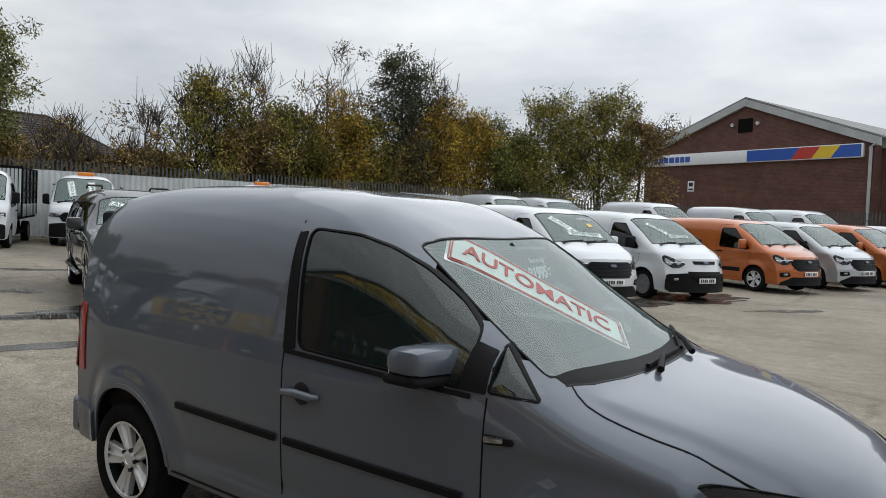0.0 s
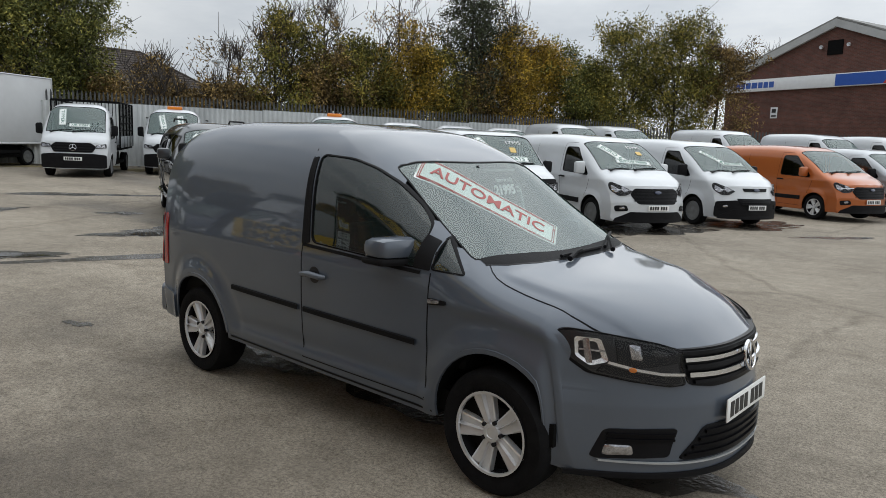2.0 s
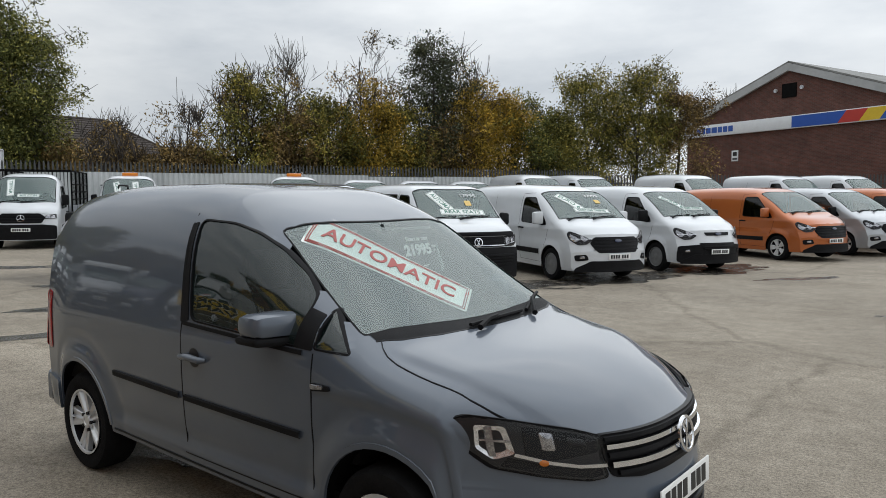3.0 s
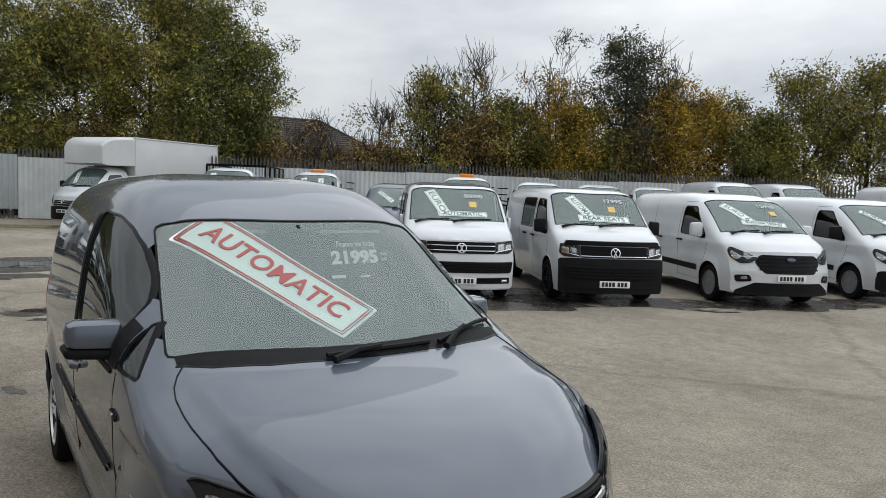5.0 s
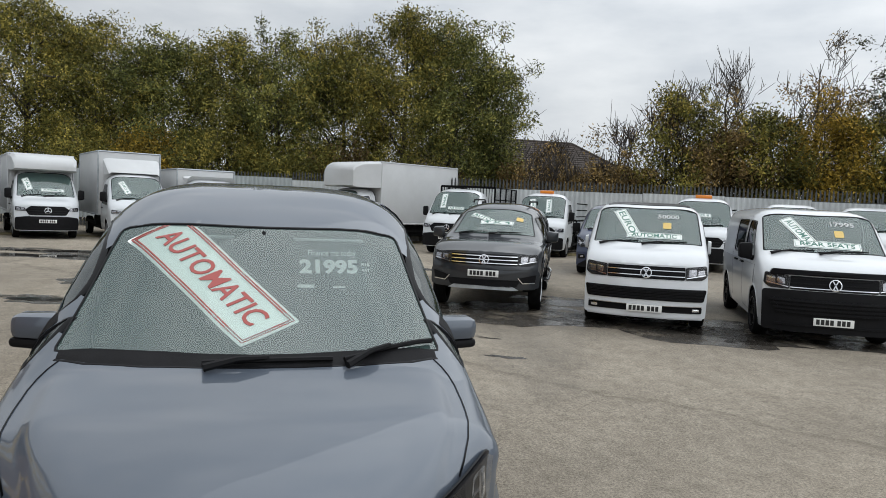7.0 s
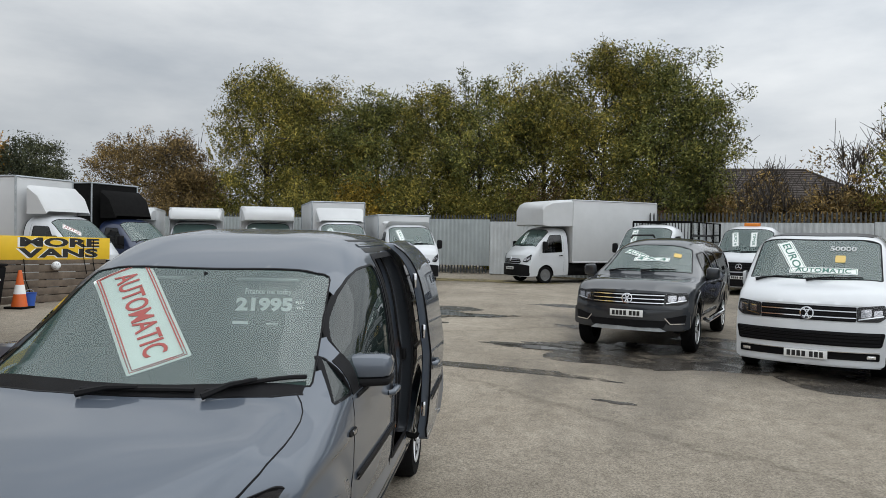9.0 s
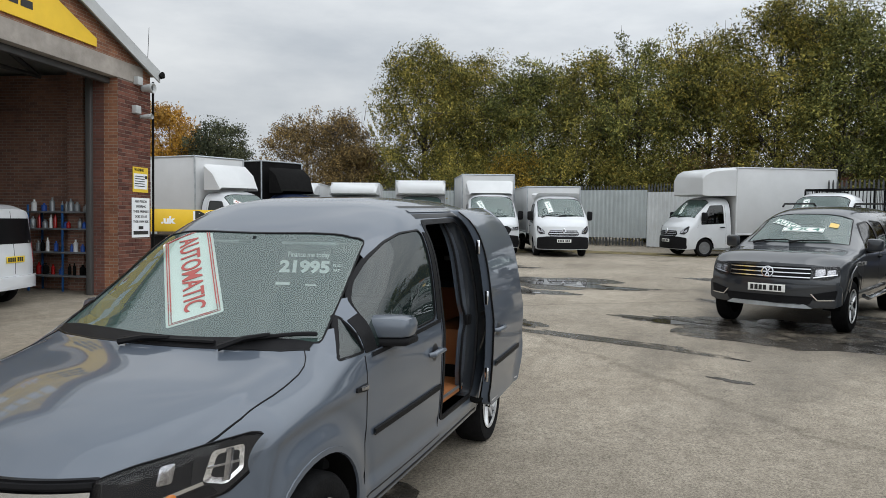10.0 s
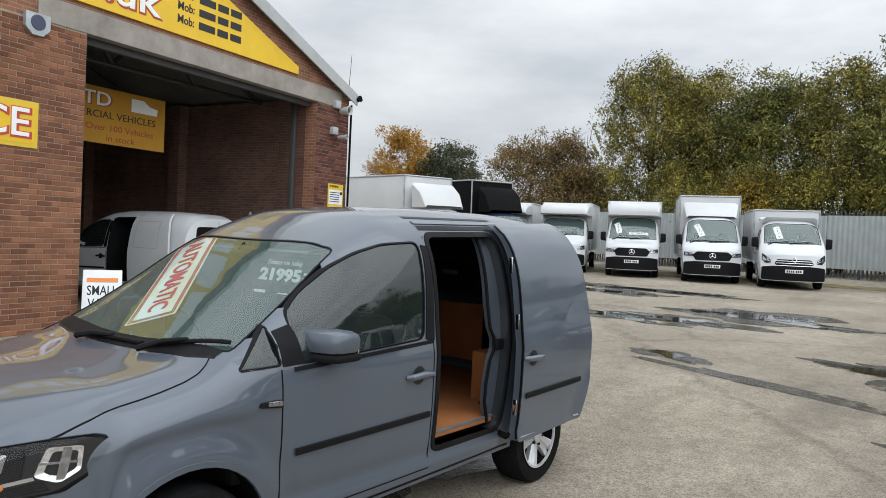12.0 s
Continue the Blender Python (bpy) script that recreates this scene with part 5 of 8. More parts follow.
def palisade_run(p0, p1, high, label, pitch=0.155, back=0.12):
    """A steel palisade: pales with pointed heads on two rails, posts at each bay."""
    a, b = Vector((*p0, 0)), Vector((*p1, 0))
    ln = (b - a).length
    d = (b - a) / ln
    nrm = Vector((-d.y, d.x, 0)) * back
    f = thing("palisade_fence", label, "fence", kind="structure")
    turn = Matrix.Rotation(math.atan2(d.y, d.x), 4, "Z")
    bm = bmesh.new()
    for k in range(int(ln / pitch)):
        p = a + d * (k * pitch) + nrm
        z = ground_z(p.x)
        w = 0.035
        vs = [bm.verts.new(p + d * u + Vector((0, 0, z + h))) for u, h in ((-w, 0.05), (w, 0.05), (w, high - 0.12), (0.012, high), (-0.012, high), (-w, high - 0.12))]
        vs2 = [bm.verts.new(v.co + nrm.normalized() * 0.012) for v in vs]
        bm.faces.new(vs)
        bm.faces.new(vs2[::-1])
        for i in range(6):
            bm.faces.new((vs[i], vs2[i], vs2[(i + 1) % 6], vs[(i + 1) % 6]))
    pales = part("pales", bm, "palisade", f, smooth=False)
    pales["kind"] = "stuff"
    for k in range(int(ln / 2.75) + 1):
        p = a + d * (k * 2.75) + nrm * 1.5
        bm = bmesh.new()
        box(bm, (-0.04, -0.04, 0), (0.04, 0.04, high - 0.25), 0, Matrix.Translation((p.x, p.y, ground_z(p.x))) @ turn)
        part("post", bm, "palisade", f, smooth=False)
    for h in (0.5, high - 0.45):
        bm = bmesh.new()
        tube(bm, [(*(a + d * (ln * k / 12) + nrm * 1.25).xy, ground_z((a + d * (ln * k / 12)).x) + h) for k in range(13)], 0.03, 4)
        part("rail", bm, "palisade", f, smooth=False)
    return f


C0, C1, C2 = (-36.0, -34.0), (-30.6, 0.5), (-14.2, 31.5)
fence_run(C0, C1, 0.42, 2.68, "sheet", "grey corrugated steel sheeting on the yard boundary")
palisade_run(C0, C1, 2.88, "dark steel palisade behind the sheeting")
fence_run(C1, C2, 0.05, 2.52, "board", "pale grey boarded fence along the yard")
palisade_run(C1, C2, 2.95, "dark steel palisade above the boarding")
palisade_run(C2, (-3.5, 37.0), 2.75, "steel palisade in front of the brick works")
palisade_run((-3.5, 37.0), (16.0, 33.0), 2.75, "steel palisade in front of the brick works")

# ---- buildings ----
def brick_material(name, c1, c2, mortar, sx=0.225, sz=0.075):
    m = bpy.data.materials.new(name)
    m.use_nodes = True
    nt = m.node_tree
    b = nt.nodes["Principled BSDF"]
    tc = nt.nodes.new("ShaderNodeTexCoord")
    sp = nt.nodes.new("ShaderNodeSeparateXYZ")
    ad = nt.nodes.new("ShaderNodeMath")
    mp = nt.nodes.new("ShaderNodeCombineXYZ")
    nt.links.new(tc.outputs["Object"], sp.inputs[0])
    nt.links.new(sp.outputs[0], ad.inputs[0])
    nt.links.new(sp.outputs[1], ad.inputs[1])
    nt.links.new(ad.outputs[0], mp.inputs[0])
    nt.links.new(sp.outputs[2], mp.inputs[1])
    br = nt.nodes.new("ShaderNodeTexBrick")
    br.inputs["Color1"].default_value, br.inputs["Color2"].default_value, br.inputs["Mortar"].default_value = (*c1, 1), (*c2, 1), (*mortar, 1)
    br.inputs["Scale"].default_value = 1.0
    br.inputs["Brick Width"].default_value, br.inputs["Row Height"].default_value = sx, sz
    br.inputs["Mortar Size"].default_value, br.inputs["Bias"].default_value = 0.006, -0.1
    nt.links.new(mp.outputs[0], br.inputs["Vector"])
    n = nt.nodes.new("ShaderNodeTexNoise")
    n.inputs["Scale"].default_value, n.inputs["Detail"].default_value, n.inputs["Roughness"].default_value = 0.9, 9, 0.68
    nt.links.new(tc.outputs["Object"], n.inputs["Vector"])
    r = nt.nodes.new("ShaderNodeValToRGB")
    r.color_ramp.elements[0].position, r.color_ramp.elements[0].color = 0.3, (0.55, 0.53, 0.52, 1)
    r.color_ramp.elements[1].position, r.color_ramp.elements[1].color = 0.65, (1.05, 1.03, 1.0, 1)
    nt.links.new(n.outputs[0], r.inputs[0])
    x = nt.nodes.new("ShaderNodeMixRGB")
    x.blend_type, x.inputs[0].default_value = "MULTIPLY", 1.0
    nt.links.new(br.outputs[0], x.inputs[1])
    nt.links.new(r.outputs[0], x.inputs[2])
    nt.links.new(x.outputs[0], b.inputs["Base Color"])
    b.inputs["Roughness"].default_value = 0.85
    bp = nt.nodes.new("ShaderNodeBump")
    bp.inputs["Strength"].default_value, bp.inputs["Distance"].default_value = 0.6, 0.01
    bp.invert = True
    nt.links.new(br.outputs["Fac"], bp.inputs["Height"])
    nt.links.new(bp.outputs[0], b.inputs["Normal"])
    return m


M["brick"] = brick_material("red_brick", (0.33, 0.142, 0.076), (0.22, 0.090, 0.055), (0.33, 0.275, 0.215))
# inner brick: a copy of the wall brick, toned to the light level inside
M["brick_inner"] = brick_material("inner_brick_light_toned", (0.34, 0.18, 0.13), (0.22, 0.125, 0.10), (0.36, 0.31, 0.27))
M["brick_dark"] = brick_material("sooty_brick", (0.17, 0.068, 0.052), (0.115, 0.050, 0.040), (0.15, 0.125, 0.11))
M["concrete"] = mat("weathered_concrete", (0.30, 0.27, 0.24), 0.85, vary=0.3, scale=1.3, bump=0.3, bscale=40)
M["fascia"] = mat("grey_fascia", (0.42, 0.43, 0.43), 0.6, vary=0.12, scale=1.2)
M["roof_sheet"] = mat("fibre_cement_roof", (0.22, 0.22, 0.21), 0.85, vary=0.25, scale=0.7)
# plain inner wall, its tone likewise set to the light level inside
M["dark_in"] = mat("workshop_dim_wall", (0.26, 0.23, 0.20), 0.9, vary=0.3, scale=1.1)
M["sign_white"] = mat("sign_white", (0.78, 0.80, 0.82), 0.4, vary=0.04)
M["sign_blue"] = mat("sign_blue", (0.03, 0.10, 0.42), 0.4, vary=0.05)
M["sign_red"] = mat("sign_red", (0.50, 0.05, 0.04), 0.4, vary=0.05)
M["sign_yellow"] = mat("sign_yellow", (0.72, 0.50, 0.04), 0.4, vary=0.05)

# works with a gable, behind the palisade
KA = math.atan2(42.1 - 46.9, -1.3 + 15.3)
works = thing("brick_works", "dark red brick works with a low gable and a long colour-striped sign", "building", pose(-15.6, 46.9, 0.0, 0, 0, math.degrees(KA)), kind="structure")
WL, WE, WA = 15.2, 6.9, 9.75
bm = bmesh.new()
prof = [(0, -0.3), (WL, -0.3), (WL, WE), (WL / 2, WA - 0.15), (0, WE)]
f0 = [bm.verts.new((x, 0, z)) for x, z in prof]
f1 = [bm.verts.new((x, 22, z)) for x, z in prof]
bm.faces.new(f0)
bm.faces.new(f1[::-1])
for k in range(5):
    bm.faces.new((f0[k], f1[k], f1[(k + 1) % 5], f0[(k + 1) % 5]))
bmesh.ops.recalc_face_normals(bm, faces=bm.faces)
part("wall", bm, "brick_dark", works, smooth=False)
for s, x0, x1 in ((1, -0.35, WL / 2), (-1, WL + 0.35, WL / 2)):
    z0 = WE - 0.1
    bm = bmesh.new()
    vs = [bm.verts.new(p) for p in ((x0, -0.25, z0 - 0.38), (x1, -0.25, WA - 0.40), (x1, -0.25, WA + 0.05), (x0, -0.25, z0 + 0.07))]
    vs2 = [bm.verts.new((v.co.x, -0.05, v.co.z)) for v in vs]
    bm.faces.new(vs)
    bm.faces.new(vs2[::-1])
    for k in range(4):
        bm.faces.new((vs[k], vs2[k], vs2[(k + 1) % 4], vs[(k + 1) % 4]))
    bmesh.ops.recalc_face_normals(bm, faces=bm.faces)
    part("verge_board", bm, "fascia", works, smooth=False)
    bm = bmesh.new()
    vs = [bm.verts.new(p) for p in ((x0, -0.2, z0 + 0.09), (x1, -0.2, WA + 0.07), (x1, 22.3, WA + 0.07), (x0, 22.3, z0 + 0.09))]
    vs2 = [bm.verts.new((v.co.x, v.co.y, v.co.z + 0.1)) for v in vs]
    bm.faces.new(vs[::-1])
    bm.faces.new(vs2)
    for k in range(4):
        bm.faces.new((vs[k], vs[(k + 1) % 4], vs2[(k + 1) % 4], vs2[k]))
    bmesh.ops.recalc_face_normals(bm, faces=bm.faces)
    part("roof", bm, "roof_sheet", works, smooth=False)
sg = part("sign_board", boxes(((0.15, -0.22, 5.85), (WL - 0.5, -0.003, 6.62)), bevel=0.02), "sign_white", works, "long white fascia sign with blue, red and yellow stripes")
x = 0.95
bm = bmesh.new()
for wd in (0.42, 0.36, 0.44, 0.50, 0.40, 0.40, 0.42):
    box(bm, (x, -0.235, 6.05), (x + wd - 0.08, -0.221, 6.42))
    x += wd
part("sign_bars", bm, "sign_blue", sg, smooth=False)
for nm, x0, x1 in (("sign_blue", 7.9, 11.2), ("sign_red", 11.2, 12.4), ("sign_yellow", 12.4, 13.5), ("sign_blue", 13.5, 14.6)):
    bm = bmesh.new()
    sl = 0.5
    vs = [bm.verts.new((a, y, z)) for y in (-0.236, -0.222) for a, z in ((x0 - (sl if x0 > 8 else 0), 5.9), (x1 - (sl if x1 < 14.5 else 0), 5.9), (x1, 6.57), (x0, 6.57))]
    bm.faces.new(vs[:4])
    for k in range(4):
        bm.faces.new((vs[k], vs[k + 4], vs[(k + 1) % 4 + 4], vs[(k + 1) % 4]))
    bmesh.ops.recalc_face_normals(bm, faces=bm.faces)
    part("sign_stripe", bm, nm, sg, smooth=False)
part("vent", boxes(((WL / 2 - 0.5, -0.05, 7.75), (WL / 2 + 0.45, -0.003, 8.6))), "chassis", works)
for dx in (-0.85, 0.85):
    bm = bmesh.new()
    lathe(bm, [(0.12, -0.16), (0.10, -0.06), (0.03, 0.0)], 12, "y", Matrix.Translation((WL / 2 + dx, -0.02, 8.25)))
    part("flood_lamp", bm, "sign_white", works)
nt_ = part("notice", boxes(((3.6, -0.03, 4.1), (4.1, -0.003, 4.8)), bevel=0.01), "sign_white", works)
part("notice_bars", boxes(((3.7, -0.04, 4.45), (4.0, -0.031, 4.7)), ((3.68, -0.04, 4.2), (4.02, -0.031, 4.3))), "ink", nt_)
bm = bmesh.new()
tube(bm, [(WL - 0.15, -0.12, 0), (WL - 0.15, -0.12, WE - 0.5), (WL + 0.2, -0.2, WE - 0.3)], 0.09, 8)
part("downpipe", bm, "fascia", works)
# lower flat-roofed wing beside it
part("side_wing", boxes(((WL + 0.02, 1.0, -0.3), (WL + 14, 20, 6.4))), "brick_dark", works, smooth=False)
part("wing_parapet", boxes(((WL + 0.01, 0.8, 6.4), (WL + 14.2, 20, 7.0))), "fascia", works, smooth=False)

# ---- workshop with the open door ----
WA_ = math.degrees(math.atan2(1.05, 6.15))
KS, LIFT = 0.83, 0.284
# its facade runs along -x of this frame from the far corner; x grows towards the office end
shop = thing("workshop", "red brick workshop with a tall open doorway under a concrete lintel", "building", pose(-8.50, -8.54, LIFT, 0, 0, WA_) @ Matrix.Diagonal((KS, KS, KS, 1)), kind="structure")
# frame: x from the far corner along the facade, y out of the facade towards the yard, z up
EV, RS, SW = 5.25, 0.385, 17.0
D0, D1, DH = 1.36, 7.85, 4.95


def gable_z(x):
    return EV + RS * min(x, SW - x)


def wall_piece(pts, y0, y1, material, name="wall", parent=None):
    bm = bmesh.new()
    a = [bm.verts.new((x, y0, z)) for x, z in pts]
    b = [bm.verts.new((x, y1, z)) for x, z in pts]
    bm.faces.new(a)
    bm.faces.new(b[::-1])
    n = len(pts)
    for k in range(n):
        bm.faces.new((a[k], b[k], b[(k + 1) % n], a[(k + 1) % n]))
    bmesh.ops.recalc_face_normals(bm, faces=bm.faces)
    return part(name, bm, material, parent or shop, smooth=False)


wall_piece([(0, -0.5), (D0, -0.5), (D0, gable_z(D0)), (0, EV)], -0.36, 0, "brick")
wall_piece([(D1, -0.5), (SW, -0.5), (SW, EV), (SW / 2, gable_z(SW / 2)), (D1, gable_z(D1))], -0.36, 0, "brick")
wall_piece([(D0, DH + 0.42), (D1, DH + 0.42), (D1, gable_z(D1)), (D0, gable_z(D0))], -0.36, 0, "brick")
wall_piece([(D0 - 1.0, DH + 0.002), (D1 + 0.9, DH + 0.002), (D1 + 0.9, DH + 0.42), (D0 - 1.0, DH + 0.42)], -0.34, 0.02, "concrete", "lintel")
wall_piece([(0, -0.5), (0.34, -0.5), (0.34, EV), (0, EV)], -22, -0.362, "brick_inner")
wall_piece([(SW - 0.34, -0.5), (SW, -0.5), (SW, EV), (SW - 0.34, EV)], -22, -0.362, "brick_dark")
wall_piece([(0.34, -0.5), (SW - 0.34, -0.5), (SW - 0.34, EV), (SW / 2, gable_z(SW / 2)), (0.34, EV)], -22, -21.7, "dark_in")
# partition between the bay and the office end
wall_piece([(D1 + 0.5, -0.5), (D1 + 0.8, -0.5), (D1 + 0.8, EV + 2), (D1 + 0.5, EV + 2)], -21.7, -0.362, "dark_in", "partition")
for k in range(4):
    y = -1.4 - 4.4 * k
    wall_piece([(0.341, -0.5), (0.66, -0.5), (0.66, EV), (0.341, EV)], y - 0.45, y, "brick_inner", "wall_pier")
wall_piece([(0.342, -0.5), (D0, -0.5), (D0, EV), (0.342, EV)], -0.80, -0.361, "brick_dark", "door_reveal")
for x0, x1 in ((-0.10, SW / 2), (SW + 0.10, SW / 2)):
    bm = bmesh.new()
    z0, z1 = gable_z(0) - 0.04, gable_z(SW / 2)
    vs = [bm.verts.new((x, y, z)) for z_ in (0.02, 0.14) for x, y, z in ((x0, 0.18, z0 + z_), (x1, 0.18, z1 + z_), (x1, -22.2, z1 + z_), (x0, -22.2, z0 + z_))]
    bm.faces.new(vs[:4])
    bm.faces.new(vs[4:][::-1])
    for k in range(4):
        bm.faces.new((vs[k], vs[k + 4], vs[(k + 1) % 4 + 4], vs[(k + 1) % 4]))
    bmesh.ops.recalc_face_normals(bm, faces=bm.faces)
    part("roof", bm, "roof_sheet", shop, smooth=False)
    bm = bmesh.new()
    vs = [bm.verts.new((x, y, z)) for y in (0.184, 0.22) for x, z in ((x0, z0 - 0.12), (x1, z1 - 0.12), (x1, z1 + 0.18), (x0, z0 + 0.18))]
    bm.faces.new(vs[:4])
    bm.faces.new(vs[4:][::-1])
    for k in range(4):
        bm.faces.new((vs[k], vs[k + 4], vs[(k + 1) % 4 + 4], vs[(k + 1) % 4]))
    bmesh.ops.recalc_face_normals(bm, faces=bm.faces)
    part("verge_board", bm, "fascia", shop, smooth=False)


# signs and fittings on the workshop
def out_text(words, size, material, x, y, z, parent, width=None, bold=0.0, name="lettering"):
    return text(words, size, material, pose(x, y, z, 90, 0, 180), parent, name, width, 0.004, bold)


def panel(name, pts, y0, y1, material, label="", parent=None):
    o = wall_piece(pts, y0, y1, material, name, parent)
    if label:
        o["label"] = label
    return o


M["banner_amber"] = mat("amber_banner_cloth", (0.50, 0.25, 0.012), 0.6, vary=0.08, scale=1.2)
M["steel_beam"] = mat("sooty_steel", (0.07, 0.07, 0.072), 0.6, 0.3, vary=0.25, scale=2)
M["grille_dark"] = mat("shutter_track", (0.12, 0.12, 0.12), 0.5, 0.5)
big = panel("gable_sign", [(2.2, 5.46), (SW - 2.2, 5.46), (SW - 2.2, 5.64), (SW / 2, 5.64 + RS * (SW / 2 - 2.2)), (2.2, 5.64)], 0.003, 0.05, "yellow", "large yellow sign filling the gable")
for k, w_ in enumerate(("Tel:", "Mob:", "Mob:")):
    z = 6.30 - 0.265 * k
    out_text(w_, 0.24, "ink", 5.72, 0.052, z, big, 0.42 if k else 0.34, 0.004)
    bm = bmesh.new()
    xx = 5.38
    for wd in (0.44, 0.30, 0.32):
        box(bm, (xx - wd, 0.051, z - 0.075), (xx, 0.057, z + 0.075))
        xx -= wd + 0.07
    part("number_bars", bm, "ink", big, smooth=False)
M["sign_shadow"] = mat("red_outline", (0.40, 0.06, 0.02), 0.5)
out_text(".uk", 0.78, "sign_shadow", 6.98, 0.051, 5.86, big, 1.30, 0.03)
out_text(".uk", 0.78, "white_ink", 7.0, 0.058, 5.88, big, 1.25, 0.008)
bm = bmesh.new()
for k, (x, wd) in enumerate(((8.3, 0.6), (9.0, 0.6), (9.7, 0.6), (10.4, 0.6), (11.1, 0.6), (11.8, 0.6), (12.5, 0.6))):
    box(bm, (x, 0.051, 5.72), (x + wd - 0.12, 0.06, 6.25))
part("name_bars", bm, "white_ink", big, smooth=False)
bm = bmesh.new()
for k in range(6):
    box(bm, (6.5 + 0.72 * k, 0.051, 6.75), (7.05 + 0.72 * k, 0.06, 7.35))
part("name_bars", bm, "white_ink", big, smooth=False)
off = panel("office_sign", [(8.7, 2.80), (11.3, 2.80), (11.3, 3.56), (8.7, 3.56)], 0.003, 0.03, "sign_yellow", "yellow office sign with white letters")
panel("sign_field", [(8.76, 2.87), (11.24, 2.87), (11.24, 3.49), (8.76, 3.49)], 0.031, 0.036, "yellow", "", off)
out_text("OFFICE", 0.66, "sign_red", 9.98, 0.038, 3.17, off, 2.34, 0.03)
out_text("OFFICE", 0.66, "white_ink", 10.0, 0.045, 3.18, off, 2.28, 0.004)
alarm = panel("alarm_box", [(8.58, 4.78), (8.70, 4.66), (8.88, 4.66), (9.0, 4.78), (9.0, 5.02), (8.58, 5.02)], 0.003, 0.09, "steel", "grey alarm box")
bm = bmesh.new()
lathe(bm, [(0.13, 0.092), (0.12, 0.10), (0.001, 0.10)], 20, "y", Matrix.Translation((8.79, 0, 4.87)))
part("alarm_badge", bm, "navy_paint", alarm)
warn = panel("warning_sign", [(0.20, 2.28), (0.86, 2.28), (0.86, 2.90), (0.20, 2.90)], 0.003, 0.012, "sign_yellow", "yellow warning notice on the pier")
out_text("WARNING", 0.10, "ink", 0.60, 0.0135, 2.83, warn, 0.40)
panel("notice_field", [(0.24, 2.36), (0.82, 2.36), (0.82, 2.74), (0.24, 2.74)], 0.0125, 0.014, "sign_white", "", warn)
part("notice_bars", boxes(*[((0.36, 0.0145, z), (0.78, 0.0155, z + 0.022)) for z in (2.42, 2.48, 2.54, 2.60, 2.66)]), "ink", warn)
bm = bmesh.new()
box(bm, (0.24, 0.0145, 2.62), (0.34, 0.018, 2.70), 0, Matrix.Rotation(0, 4, "Y"))
part("camera_mark", bm, "ink", warn)
warn.matrix_basis = Matrix.Translation((-0.06, 0.014, 0))
risk = panel("entry_notice", [(0.12, 1.16), (0.88, 1.16), (0.88, 2.14), (0.12, 2.14)], 0.003, 0.012, "sign_white", "white painted notice about entry")
for k, w_ in enumerate(("ANY PERSON", "ENTERING", "THESE PREMISES", "DOES SO AT", "THEIR OWN RISK")):
    out_text(w_, 0.085, "ink", 0.50, 0.0135, 2.05 - 0.125 * k, risk, min(0.66, 0.052 * len(w_)))
risk.matrix_basis = Matrix.Translation((-0.04, 0.014, 0))
part("name_bars", boxes(((0.40, 0.0125, 1.36), (0.60, 0.014, 1.44)), ((0.18, 0.0125, 1.23), (0.82, 0.014, 1.32))), "ink", risk)
for nm, x, z, r in (("security_camera", 0.42, 4.86, 0.13), ("security_camera", 0.50, 4.15, 0.07)):
    cctv = part(nm, boxes(((x + 0.10, 0.002, z + 0.04), (x + 0.32, 0.14, z + 0.24)), bevel=0.02), "fascia", shop, "pale weathered wall camera with a hood")
    bm = bmesh.new()
    lathe(bm, [(r * 0.6, 0.05), (r * 0.8, 0.22), (r, 0.34), (r * 0.9, 0.36), (r * 0.5, 0.30)], 16, "y", Matrix.Translation((x, 0, z)))
    part("camera_hood", bm, "fascia", cctv)
bm = bmesh.new()
tube(bm, [(-0.26, 0.2, 5.28), (-0.14, 0.26, 5.32), (-0.06, 0.24, 5.22)], 0.06, 8)
part("gutter_end", bm, "chassis", shop)
bm = bmesh.new()
tube(bm, [(-0.05, 0.05, -0.34), (-0.05, 0.05, 5.1)], 0.03, 8)
part("downpipe", bm, "chassis", shop)
bm = bmesh.new()
tube(bm, [(-0.20, -0.3, 3.4), (-0.45, -0.3, 6.6)], [0.014, 0.006], 5)
part("aerial", bm, "chassis", shop)
# shutter tracks, beam and roof steel inside
part("shutter_track", boxes(((D0 + 0.002, -0.78, -0.34), (D0 + 0.10, -0.64, DH)), bevel=0.01), "grille_dark", shop)
part("shutter_track", boxes(((D1 - 0.10, -0.30, -0.34), (D1 - 0.002, -0.18, DH)), bevel=0.01), "grille_dark", shop)
part("door_head", boxes(((D0, -0.33, DH - 0.14), (D1, -0.20, DH - 0.002)), bevel=0.01), "steel_beam", shop)
for k in range(4):
    y = -2.6 - 4.6 * k
    bm = bmesh.new()
    for p, q in (((0.66, EV - 0.1), (SW / 2, gable_z(SW / 2) - 0.35)), ((0.66, EV - 0.1), (D1 + 0.4, EV - 0.1)), ((3.0, EV - 0.1), (4.2, EV + 1.1)), ((4.2, EV + 1.1), (5.4, EV - 0.1)), ((5.4, EV - 0.1), (6.8, EV + 1.9))):
        tube(bm, [(p[0], y, p[1]), (q[0], y, q[1])], 0.06, 6)
    part("roof_truss", bm, "steel_beam", shop)
ban = panel("banner", [(4.0, 3.35), (8.30, 3.35), (8.30, 4.58), (4.0, 4.58)], -2.52, -2.50, "banner_amber", "amber hanging banner with dark words")
out_text("LTD", 0.42, "sign_shadow", 5.92, -2.498, 4.30, ban, 0.95, 0.012)
out_text("LTD", 0.42, "white_ink", 5.95, -2.492, 4.31, ban, 0.92, 0.004)
out_text("COMMERCIAL VEHICLES", 0.22, "ink", 5.62, -2.498, 3.98, ban, 2.7)
